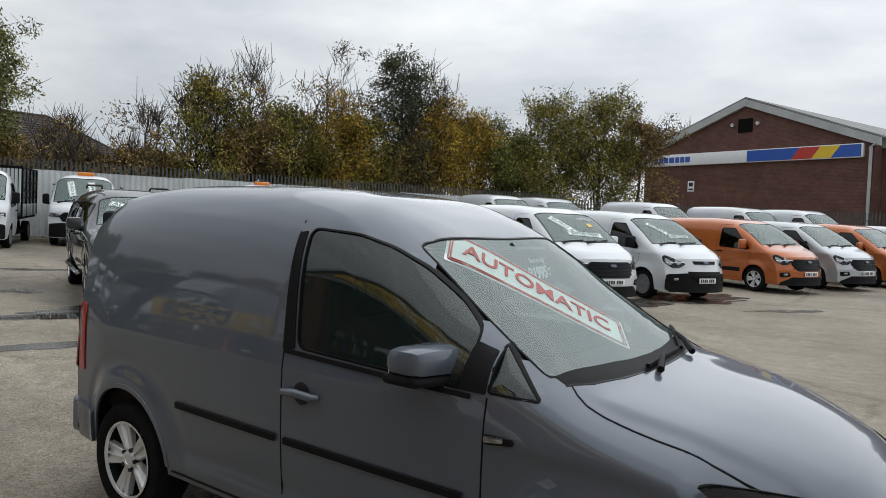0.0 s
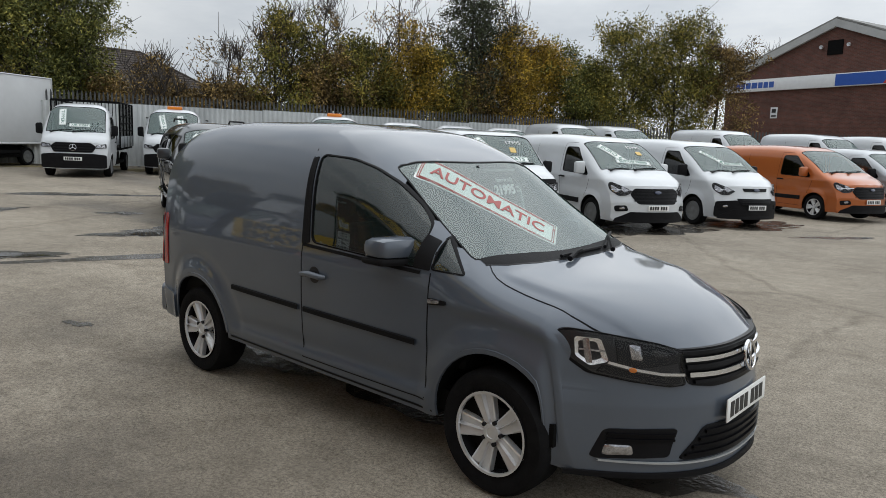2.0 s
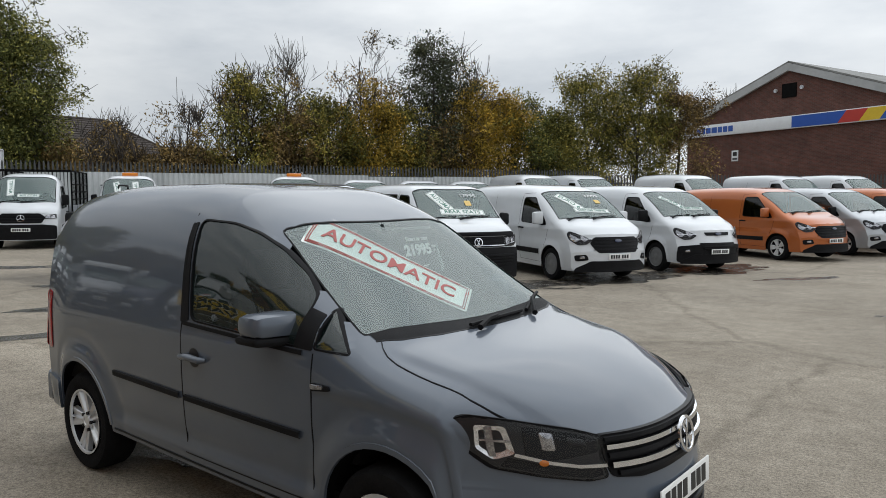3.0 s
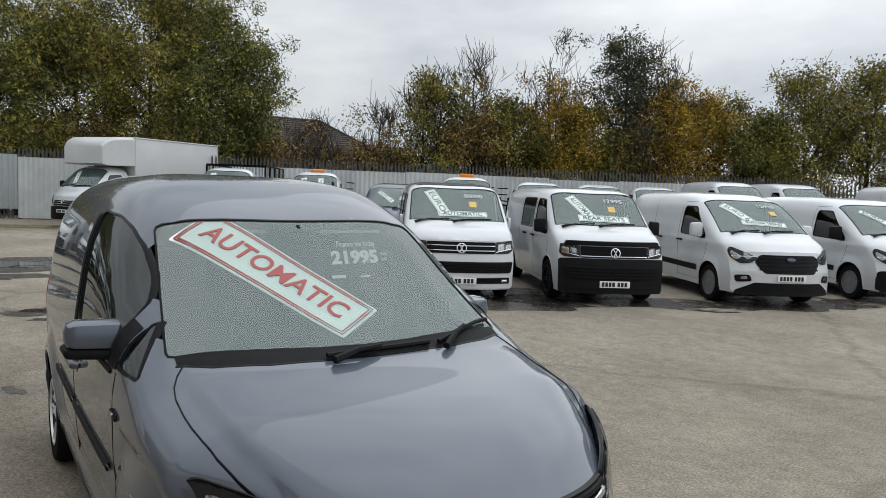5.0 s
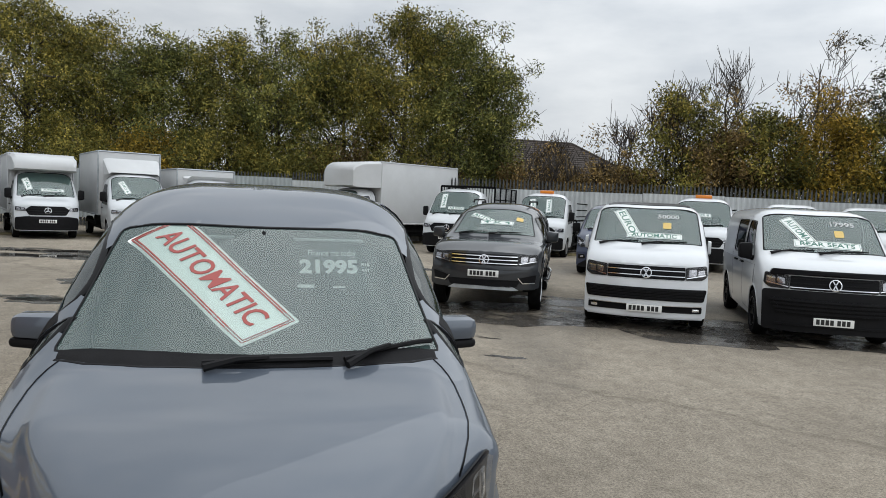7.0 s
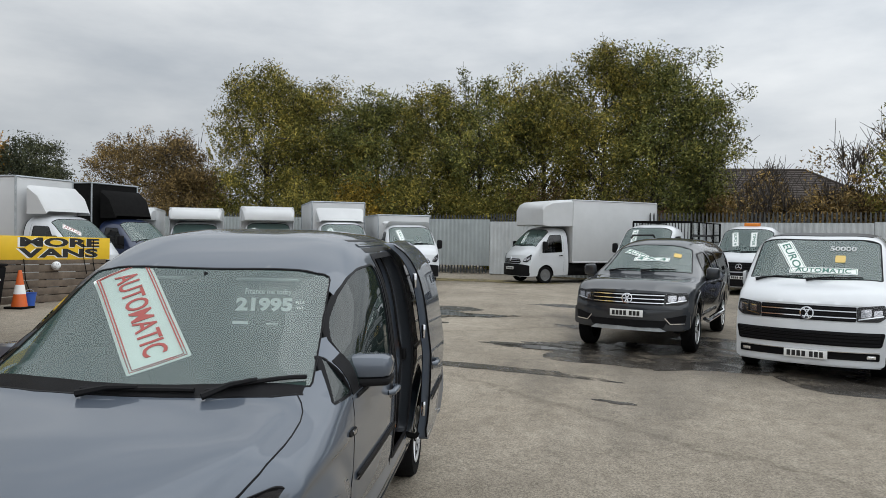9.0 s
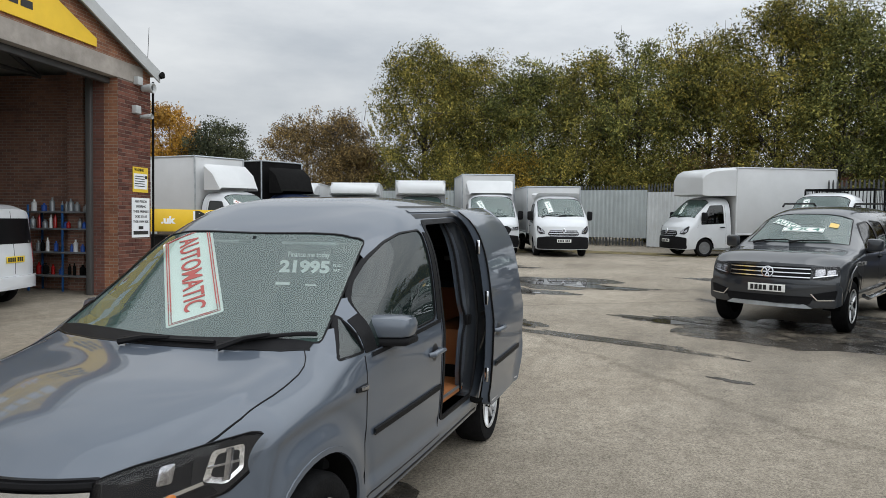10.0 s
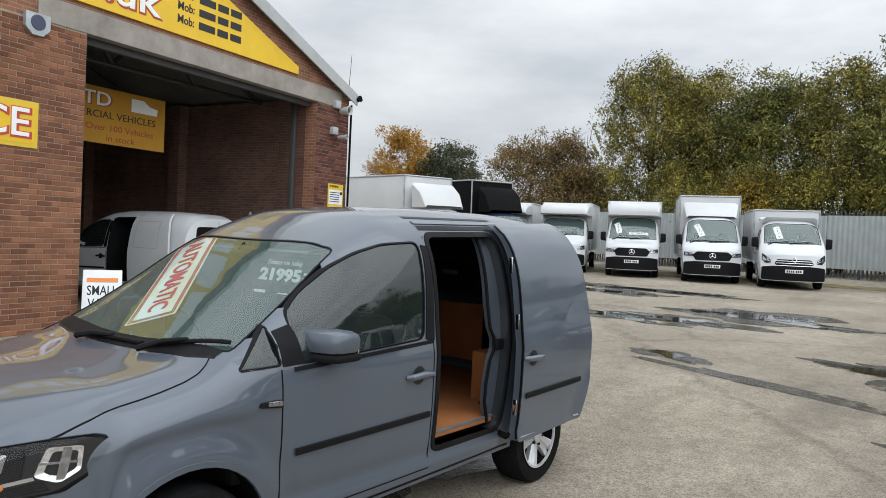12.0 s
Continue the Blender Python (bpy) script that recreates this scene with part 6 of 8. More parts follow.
out_text("Over 100 Vehicles", 0.20, "sign_shadow", 5.2, -2.498, 3.70, ban, 1.75)
out_text("in stock", 0.20, "sign_shadow", 5.2, -2.498, 3.48, ban, 0.75)
bm = bmesh.new()
vs = [bm.verts.new((x, -2.49, z)) for x, z in ((4.95, 4.17), (4.25, 4.17), (4.22, 4.32), (4.45, 4.36), (4.62, 4.47), (4.95, 4.47))]
bm.faces.new(vs)
part("van_mark", bm, "white_ink", ban, smooth=False)

# shelving beside the door
shop_m = shop.matrix_basis.copy()
rack = thing("shelving_unit", "blue steel shelving with bottles and tubs of clutter", "shelves", shop_m @ Matrix.Translation((0.40, -2.75, -LIFT / KS)) @ Matrix.Diagonal((1, 1, 1.17, 1)))
M["blue_steel"] = mat("blue_painted_steel", (0.02, 0.10, 0.30), 0.5, vary=0.2, scale=5)
M["grey_shelf"] = mat("grey_steel_shelf", (0.22, 0.23, 0.24), 0.5, 0.3, vary=0.2, scale=4)
for x in (0.0, 0.50):
    for y in (0.0, 0.95, 1.9):
        part("upright", boxes(((x, y - 0.02, 0), (x + 0.04, y + 0.02, 1.95)), bevel=0.004), "blue_steel", rack)
for z in (0.42, 0.92, 1.42, 1.78):
    part("shelf", boxes(((-0.005, -0.03, z), (0.55, 1.93, z + 0.035)), bevel=0.004), "grey_shelf", rack)
rnd = random.Random(5)
CL = [("white_ink", "white plastic bottle"), ("chassis", "black oil tub"), ("steel", "grey metal tin"), ("sign_blue", "blue plastic bottle"), ("red_lamp", "red small tin")]
for z in (0.456, 0.956, 1.456, 1.816):
    y = 0.08
    while y < 1.85:
        wd, hh = rnd.uniform(0.07, 0.15), rnd.uniform(0.12, 0.30)
        mt, lb = rnd.choice(CL)
        bm = bmesh.new()
        lathe(bm, [(0.001, 0), (wd / 2, 0), (wd / 2, hh * 0.7), (wd * 0.2, hh * 0.85), (wd * 0.2, hh), (0.001, hh)], 12, "z")
        o = part("bottle", bm, mt)
        o.matrix_basis = rack.matrix_basis @ Matrix.Translation((rnd.uniform(0.25, 0.45), y, z))
        tagged(o, lb + " on a workshop shelf", "bottle", "clutter on the shelves")
        y += wd + rnd.uniform(0.02, 0.16)

# sandwich board
sb = thing("sandwich_board", "white pavement board with black capitals and an arrow", "sign", pose(-2.33, -7.22, ground_z(-2.33), 0, 0, 150) @ Matrix.Diagonal((0.88, 0.88, 0.92, 1)))
for s in (1, -1):
    bm = bmesh.new()
    box(bm, (-0.30, -0.012, 0.0), (0.30, 0.012, 1.0), 0.008, Matrix.Translation((0, s * 0.20, 0)) @ Matrix.Rotation(radians(11 * s), 4, "X"))
    part("board", bm, "sign_white", sb)
bd = Matrix.Translation((0, -0.20, 0)) @ Matrix.Rotation(radians(-11), 4, "X")
for w_, z, wd in (("SMALL", 0.66, 0.46), ("VANS", 0.45, 0.42)):
    text(w_, 0.22, "ink", bd @ pose(0, -0.014, z, 90, 0, 0), sb, "lettering", wd, 0.002, 0.002)
o = part("name_bars", boxes(((-0.24, -0.016, 0.80), (0.24, -0.0125, 0.87))), "amber_lamp", sb)
o.matrix_basis = bd
bm = bmesh.new()
vs = [bm.verts.new((x, -0.0145, z)) for x, z in ((-0.2, 0.16), (0.0, 0.16), (0.0, 0.10), (0.2, 0.21), (0.0, 0.32), (0.0, 0.26), (-0.2, 0.26))]
bm.faces.new(vs)
o = part("arrow", bm, "amber_lamp", sb, smooth=False)
o.matrix_basis = bd

# hoarding at the corner, with what stands round it
ha = math.degrees(math.atan2(-1.0, 3.2))
ho = thing("hoarding", "yellow board with black capitals on a low rough wall", "sign", pose(-14.55, -9.5, ground_z(-13.0), 0, 0, ha), kind="structure")
M["old_boards"] = mat("old_timber", (0.13, 0.10, 0.075), 0.9, vary=0.4, scale=2.5, bump=0.4, bscale=25)
HL = 3.6
for k in range(6):
    part("plank", boxes(((0.0, -0.03, 0.02 + 0.19 * k), (HL, 0.03, 0.19 + 0.19 * k)), bevel=0.008), "old_boards", ho)
for x in (0.1, 1.8, 3.45):
    part("post", boxes(((x, -0.12, 0), (x + 0.1, -0.032, 1.60)), bevel=0.008), "old_boards", ho)
hb = part("board", boxes(((-0.12, 0.0, 1.08), (HL + 0.35, 0.035, 1.66)), bevel=0.006), "yellow", ho)


def ho_text(words, size, material, x, z, width, y=0.038):
    return text(words, size, material, pose(x, y, z, 90, 0, 180), hb, "lettering", width, 0.003, 0.012)


for w_, z in (("MORE", 1.505), ("VANS", 1.235)):
    ho_text(w_, 0.31, "white_ink", 1.43, z - 0.012, 2.36, 0.037)
    ho_text(w_, 0.30, "ink", 1.40, z, 2.30, 0.042)
ho_text(".uk", 0.26, "white_ink", 3.35, 1.37, 0.42)
ball = thing("football", "white and black football hung on the rough wall", "ball", ho.matrix_basis @ Matrix.Translation((1.62, 0.145, 0.93)))
bm = bmesh.new()
bmesh.ops.create_icosphere(bm, subdivisions=3, radius=0.11)
seams = [v.co.copy() for v in bm.verts if len(v.link_edges) == 5]
part("ball_skin", bm, "sign_white", ball)
bm = bmesh.new()
for c in seams:
    a = c.normalized()
    u = a.orthogonal().normalized()
    w_ = a.cross(u)
    bm.faces.new([bm.verts.new(a * 0.1085 + (u * math.cos(t) + w_ * math.sin(t)) * 0.036) for t in np.linspace(0, 2 * math.pi, 6)[:5]])
for f in bm.faces:
    for v_ in f.verts:
        v_.co = v_.co.normalized() * 0.1125
part("ball_patch", bm, "ink", ball, smooth=False)["kind"] = "stuff"
for x0, z0, x1, z1 in ((2.45, 1.1, 2.2, 0.1), (0.45, 1.6, 0.35, 0.5), (0.75, 1.6, 0.65, 0.7)):
    bm = bmesh.new()
    tube(bm, [(x0, 0.07, z0), (x0 * 0.6 + x1 * 0.4 + 0.06, 0.09, z0 * 0.5 + z1 * 0.5), (x1, 0.075, z1)], 0.012, 5)
    part("hose", bm, "chassis", ho)
wb = thing("wheelie_bin", "black plastic wheelie bin beside the pier", "bin", pose(-11.15, -10.35, ground_z(-11.15), 0, 0, ha))
bm = bmesh.new()
vs = [bm.verts.new(p) for p in ((-0.22, -0.25, 0.06), (0.22, -0.25, 0.06), (0.22, 0.25, 0.06), (-0.22, 0.25, 0.06), (-0.29, -0.34, 0.98), (0.29, -0.34, 0.98), (0.29, 0.34, 0.98), (-0.29, 0.34, 0.98))]
for f in ((3, 2, 1, 0), (4, 5, 6, 7), (0, 1, 5, 4), (1, 2, 6, 5), (2, 3, 7, 6), (3, 0, 4, 7)):
    bm.faces.new([vs[i] for i in f])
bmesh.ops.bevel(bm, geom=list(bm.edges), offset=0.025, segments=2, affect="EDGES")
part("bin_body", bm, "black_plastic", wb)
part("lid", boxes(((-0.31, -0.37, 0.985), (0.31, 0.36, 1.05)), bevel=0.03), "black_plastic", wb)
for y in (-0.2, 0.2):
    bm = bmesh.new()
    lathe(bm, [(0.001, -0.03), (0.10, -0.03), (0.10, 0.03), (0.001, 0.03)], 16, "x", Matrix.Translation((y, -0.28, 0.10)))
    part("bin_wheel", bm, "tyre", wb)
part("bin_bars", boxes(((-0.14, 0.335, 0.66), (0.14, 0.345, 0.70))), "white_ink", wb)
cone = thing("traffic_cone", "orange traffic cone with a white band", "cone", pose(-11.5, -9.75, ground_z(-11.5)) @ Matrix.Diagonal((1.15, 1.15, 1.2, 1)))
part("base", boxes(((-0.20, -0.20, 0.0), (0.20, 0.20, 0.04)), bevel=0.015), "chassis", cone)
bm = bmesh.new()
lathe(bm, [(0.15, 0.04), (0.035, 0.72), (0.03, 0.74), (0.001, 0.74)], 20, "z")
M["cone_orange"] = mat("cone_orange", (0.65, 0.12, 0.02), 0.5, vary=0.1)
part("cone_body", bm, "cone_orange", cone)
bm = bmesh.new()
lathe(bm, [(0.113, 0.28), (0.083, 0.46)], 20, "z")
part("white_band", bm, "white_ink", cone)
bk = thing("bucket", "blue plastic bucket by the hoarding", "bucket", pose(-11.95, -9.85, ground_z(-11.95)))
bm = bmesh.new()
lathe(bm, [(0.001, 0.01), (0.13, 0.01), (0.17, 0.32), (0.185, 0.33), (0.16, 0.32), (0.12, 0.03), (0.001, 0.03)], 20, "z")
part("bucket_body", bm, "sign_blue", bk)
bm = bmesh.new()
tube(bm, [(0.17 * math.cos(a), 0.02, 0.31 + 0.1 * math.sin(a)) for a in np.linspace(0, math.pi, 9)], 0.006, 5)
part("handle", bm, "steel", bk)

# house beyond the fence
house = thing("house", "low brick house with a dark tiled hipped roof", "house", pose(-54.0, 18.6, ground_z(-54) + 0.6), kind="structure")
part("wall", boxes(((-4.6, -10, -0.5), (4.6, 9.4, 3.6))), "brick_dark", house, smooth=False)
M["tiles"] = mat("dark_roof_tiles", (0.060, 0.048, 0.042), 0.85, vary=0.3, scale=2.0, bump=0.5, bscale=14)
bm = bmesh.new()
e = [bm.verts.new(p) for p in ((-5.2, -10.6, 3.5), (5.2, -10.6, 3.5), (5.2, 10.0, 3.5), (-5.2, 10.0, 3.5))]
rg = [bm.verts.new(p) for p in ((0, -6.0, 6.75), (0, 5.6, 6.75))]
bm.faces.new((e[0], e[1], rg[0]))
bm.faces.new((e[1], e[2], rg[1], rg[0]))
bm.faces.new((e[2], e[3], rg[1]))
bm.faces.new((e[3], e[0], rg[0], rg[1]))
bm.faces.new(e[::-1])
part("roof", bm, "tiles", house, smooth=False)
bm = bmesh.new()
for r_ in range(16):
    f = r_ / 16
    x, z = 5.2 * (1 - f), 3.5 + 3.25 * f
    box(bm, (x - 0.02, -10.6 + 4.5 * f, z + 0.01), (x + 0.03, 10.0 - 4.3 * f, z + 0.055))
part("tile_course", bm, "tiles", house, smooth=False)
bm = bmesh.new()
tube(bm, [(0, -6, 6.78), (0, 5.6, 6.78)], 0.1, 6)
tube(bm, [(5.2, 10, 3.52), (0, 5.6, 6.78)], 0.09, 6)
part("ridge", bm, "tiles", house)
for x, y, h in ((-36.1, 20.3, 6.1), (-18.5, 35.0, 6.4)):
    lp = thing("street_lamp", "slim grey lamp post with a flat head", "street lamp", pose(x, y, ground_z(x)), "lamp posts")
    bm = bmesh.new()
    tube(bm, [(0, 0, 0), (0, 0, 1.2), (0, 0, h - 0.35)], [0.08, 0.06, 0.045], 8)
    part("post", bm, "steel", lp)
    part("head", boxes(((-0.12, -0.35, h - 0.55), (0.12, 0.35, h - 0.40)), bevel=0.03), "steel", lp)

# ---- trees ----
def leaf_material(name, c1, c2, c3):
    """Leaves whose colour drifts from bough to bough, with a little change from leaf to leaf."""
    m = bpy.data.materials.new(name)
    m.use_nodes = True
    nt = m.node_tree
    b = nt.nodes["Principled BSDF"]
    g = nt.nodes.new("ShaderNodeNewGeometry")
    n = nt.nodes.new("ShaderNodeTexNoise")
    n.inputs["Scale"].default_value, n.inputs["Detail"].default_value, n.inputs["Roughness"].default_value = 0.55, 3, 0.6
    nt.links.new(g.outputs["Position"], n.inputs["Vector"])
    a = nt.nodes.new("ShaderNodeMapRange")
    a.inputs[1].default_value, a.inputs[2].default_value = 0.30, 0.70
    nt.links.new(n.outputs[0], a.inputs[0])
    x = nt.nodes.new("ShaderNodeMix")
    x.inputs[0].default_value = 0.60
    nt.links.new(a.outputs[0], x.inputs[2])
    nt.links.new(g.outputs["Random Per Island"], x.inputs[3])
    r = nt.nodes.new("ShaderNodeValToRGB")
    r.color_ramp.elements[0].position, r.color_ramp.elements[0].color = 0.12, (*c1, 1)
    r.color_ramp.elements[1].position, r.color_ramp.elements[1].color = 0.92, (*c3, 1)
    e = r.color_ramp.elements.new(0.55)
    e.color = (*c2, 1)
    nt.links.new(x.outputs[0], r.inputs[0])
    nt.links.new(r.outputs[0], b.inputs["Base Color"])
    b.inputs["Roughness"].default_value = 0.7
    b.inputs["Specular IOR Level"].default_value = 0.15
    return m


M["bark"] = mat("bark", (0.050, 0.042, 0.036), 0.9, vary=0.4, scale=4, bump=0.6, bscale=30)
M["leaf_olive"] = leaf_material("olive_leaves", (0.040, 0.043, 0.013), (0.159, 0.151, 0.037), (0.496, 0.389, 0.083))
M["leaf_green"] = leaf_material("green_leaves", (0.036, 0.044, 0.015), (0.130, 0.142, 0.041), (0.425, 0.378, 0.094))
M["leaf_yellow"] = leaf_material("yellow_leaves", (0.085, 0.070, 0.017), (0.342, 0.236, 0.039), (0.779, 0.496, 0.071))
M["leaf_orange"] = leaf_material("orange_leaves", (0.170, 0.095, 0.022), (0.366, 0.195, 0.033), (0.590, 0.319, 0.045))
M["leaf_brown"] = leaf_material("brown_leaves", (0.050, 0.038, 0.020), (0.177, 0.123, 0.052), (0.448, 0.301, 0.106))
M["leaf_dark"] = leaf_material("dark_leaves", (0.034, 0.041, 0.024), (0.065, 0.074, 0.042), (0.130, 0.132, 0.066))


def tree(name, label, x, y, high, rx, low, leaves, seed, density=1.0, size=0.14, limbs=9, twigs=0, bare=0.0, upright=1.0, group="trees behind the fence"):
    """A tapered trunk, limbs that fork, and a crown of small leaves in clumps round their ends."""
    rnd = random.Random(seed)
    z0 = ground_z(x) - 0.2
    t = thing(name, label, "tree", pose(x, y, z0), group)
    bm = bmesh.new()
    tips = []
    trunk = [Vector((0, 0, 0))]
    lean = Vector((rnd.uniform(-0.06, 0.06), rnd.uniform(-0.06, 0.06), 1))
    for k in range(1, 7):
        trunk.append(trunk[-1] + lean * (high * 0.92 / 6) + Vector((rnd.uniform(-0.15, 0.15), rnd.uniform(-0.15, 0.15), 0)))
    r0 = 0.012 * high + 0.05
    tube(bm, trunk, [r0 * (1 - k / 6.6) for k in range(7)], 7)
    for k in range(limbs):
        f = rnd.uniform(0.14, 0.95)
        i = min(5, int(f * 6))
        base = trunk[i].lerp(trunk[i + 1], f * 6 - i)
        az = k * 2.4 + rnd.uniform(-0.4, 0.4)
        zrel = base.z / high
        reach = rx * rnd.uniform(0.6, 0.98) * math.sqrt(max(0.08, 1 - (abs(zrel - 0.52) / 0.56) ** 2))
        rise = rnd.uniform(0.35, 0.9) * (high - base.z) * 0.55 + (low - base.z if base.z < low else 0)
        end = base + Vector((math.cos(az) * reach, math.sin(az) * reach, rise))
        if end.z > high * 0.97:
            end.z = high * 0.97
        mid = base.lerp(end, 0.5) + Vector((rnd.uniform(-0.2, 0.2), rnd.uniform(-0.2, 0.2), rnd.uniform(0, 0.4)))
        rb = r0 * (1 - f * 0.8) * 0.5
        tube(bm, [base, mid, end], [rb, rb * 0.6, rb * 0.2], 5)
        tips += [end, mid, base.lerp(end, 0.75)]
        for _ in range(3 + twigs):
            st = base.lerp(end, rnd.uniform(0.3, 0.95))
            dv = Vector((rnd.gauss(0, 1), rnd.gauss(0, 1), rnd.gauss(0.7 * upright, 0.6))).normalized() * rnd.uniform(0.5, 1.5) * (0.5 + 0.12 * high) * 0.7
            en = st + dv
            en.z = min(en.z, high * 1.02)
            tube(bm, [st, st.lerp(en, 0.5) + Vector((rnd.uniform(-0.1, 0.1), rnd.uniform(-0.1, 0.1), 0.05)), en], [rb * 0.35, rb * 0.22, 0.008], 3, False)
            tips.append(en)
            for _ in range(twigs):
                s2 = st.lerp(en, rnd.uniform(0.3, 1))
                e2 = s2 + Vector((rnd.gauss(0, 1), rnd.gauss(0, 1), rnd.gauss(1.0 * upright, 0.7))).normalized() * rnd.uniform(0.4, 1.2)
                tube(bm, [s2, e2], [0.018, 0.008], 3, False)
    part("trunk", bm, "bark", t)
    if density > 0:
        # clumps that fill the crown's volume unevenly
        clumps = []
        high, rx = high * 0.91, rx * 0.93
        cz, ch = (high + low) / 2, (high - low) / 2
        lobes = [(rnd.uniform(0, 6.28), rnd.uniform(0.12, 0.3), rnd.randint(2, 5)) for _ in range(4)]
        want = int(120 * density * (rx / 3.0) ** 1.3 * (high / 9.0))
        while len(clumps) < want:
            a, u = rnd.uniform(0, 6.28), rnd.uniform(-1, 1)
            edge = math.sqrt(max(0.0, 1 - u * u)) if u > -0.2 else math.sqrt(max(0.0, 1 - u * u * 0.55))
            wob = 1 + sum(am * math.sin(fq * a + ph + 2.2 * u) for ph, am, fq in lobes) * 0.6
            rad = edge * rx * wob * rnd.uniform(0.12, 1.0) ** 0.5
            z = cz + u * ch * (1 + 0.12 * math.sin(3 * a + lobes[0][0]))
            if rnd.random() < bare:
                continue
            clumps.append((Vector((math.cos(a) * rad, math.sin(a) * rad, z)), rnd.uniform(0.45, 1.0)))
        clumps += [(p, rnd.uniform(0.3, 0.6)) for p in tips if rnd.random() > bare]
        n = 240
        rs = np.random.RandomState(seed)
        cs = np.repeat(np.array([[*c, cr] for c, cr in clumps]), [int(n * cr) for _, cr in clumps], axis=0)
        k = len(cs)
        p = cs[:, :3] + np.clip(rs.normal(0, 1, (k, 3)), -1.9, 1.9) * (0.42, 0.42, 0.36) * cs[:, 3:] * 1.25
        # leafy shoots that stand out of the crown's upper side
        m = int(70 * density * (rx / 2.5))
        az, up = rs.uniform(0, 6.28, m), rs.uniform(0.0, 1.0, m)
        rad = np.sqrt(np.maximum(0, 1 - up * up)) * rx * 0.92
        foot = np.stack([np.cos(az) * rad, np.sin(az) * rad, cz + up * ch * 0.94], 1)
        way = np.stack([np.cos(az) * 0.5 * (1 - up) + rs.normal(0, 0.15, m), np.sin(az) * 0.5 * (1 - up) + rs.normal(0, 0.15, m), np.full(m, 0.9)], 1) * rs.uniform(0.3, 1.15, (m, 1))
        f = rs.uniform(0, 1, (m, 26, 1))
        shoot = (foot[:, None] + way[:, None] * f + rs.normal(0, 0.065, (m, 26, 3)) * (1.25 - f)).reshape(-1, 3)
        p = np.concatenate([p, shoot])
        p = p[p[:, 2] > 0.3]
        k = len(p)
        sz = size * rs.uniform(0.45, 1.05, (k, 1))
        d = rs.normal(0, 1, (k, 3))
        d /= np.linalg.norm(d, axis=1, keepdims=True)
        e = np.cross(d, rs.normal(0, 1, (k, 3)))
        e /= np.linalg.norm(e, axis=1, keepdims=True) + 1e-9
        g_ = np.cross(d, e)
        verts = np.stack([p - e * sz, p + g_ * sz * 0.75, p + e * sz], 1).reshape(-1, 3)
        faces = np.arange(3 * k)
        me = bpy.data.meshes.new("crown")
        me.vertices.add(3 * k)
        me.vertices.foreach_set("co", verts.astype(np.float32).ravel())
        me.loops.add(3 * k)
        me.loops.foreach_set("vertex_index", faces.astype(np.int32))
        me.polygons.add(k)
        me.polygons.foreach_set("loop_start", np.arange(0, 3 * k, 3, dtype=np.int32))
        me.update(calc_edges=True)
        me.materials.append(M[leaves])
        cr_ob = new("crown", me)
        cr_ob.parent = t
    return t


G = "tall tree with thinning olive autumn leaves"
rows = [
    # x, y, high, radius, low, leaves, density
    (-36.6, -12.8, 12.2, 3.6, 1.2, "leaf_olive", 1.35), (-37.0, -9.4, 11.0, 3.3, 1.0, "leaf_olive", 1.25), (-36.4, -6.2, 10.2, 3.0, 1.0, "leaf_green", 1.25),
    (-36.2, -3.0, 10.9, 3.1, 1.0, "leaf_olive", 1.25), (-35.8, 0.2, 11.0, 3.1, 1.0, "leaf_green", 1.25), (-35.2, 3.2, 11.3, 3.0, 1.2, "leaf_olive", 1.25),
    (-34.0, 6.2, 12.2, 3.1, 1.3, "leaf_olive", 1.25), (-33.6, 8.8, 12.2, 2.7, 1.5, "leaf_green", 1.2), (-33.2, 10.9, 9.8, 1.7, 2.0, "leaf_green", 1.0),
]
for k, (x, y, h, r, lo, lf, de) in enumerate(rows):
    tree("tree", G, x, y, h, r, lo, lf, 11 + k, de, 0.105, 18, 2)
under = [(-34.8, -10.0, 5.4, 2.3, "leaf_olive"), (-34.6, -6.6, 5.0, 2.2, "leaf_yellow"), (-34.4, -3.0, 5.6, 2.3, "leaf_olive"), (-34.0, 0.6, 5.2, 2.2, "leaf_olive"), (-33.8, 3.6, 5.0, 2.2, "leaf_brown"),
         (-33.0, 12.4, 4.4, 1.9, "leaf_brown"), (-31.6, 14.4, 3.8, 1.6, "leaf_brown"), (-36.0, -17.0, 6.0, 2.2, "leaf_brown")]
for k, (x, y, h, r, lf) in enumerate(under):
    tree("shrub", "dense autumn shrub behind the boundary fence", x, y, h, r, 0.4, lf, 40 + k, 1.4, 0.10, 8, 1, group="shrubs behind the fence")
tree("tree", "small brown-leaved tree behind the trucks", -36.8, -20.8, 8.0, 2.9, 1.2, "leaf_brown", 61, 1.1, 0.10, 12, 2)
tree("tree", "thin twiggy tree with few leaves", -37.4, -17.8, 7.4, 1.9, 1.5, "leaf_brown", 62, 0.30, 0.10, 14, 4, 0.3)
tree("tree", "orange autumn tree beyond the workshop", -38.5, -33.0, 9.6, 2.6, 3.0, "leaf_orange", 63, 1.0, 0.12, 12, 2)
tree("tree", "dark green tree beyond the workshop", -39.2, -29.4, 8.2, 2.1, 3.0, "leaf_dark", 64, 1.1, 0.12, 9, 1)
O_ = "olive autumn tree behind the boarded fence"
Y_ = "yellowing autumn tree behind the boarded fence"
B_ = "brown autumn tree behind the boarded fence"
N_ = "tall bare tree with upright twigs"
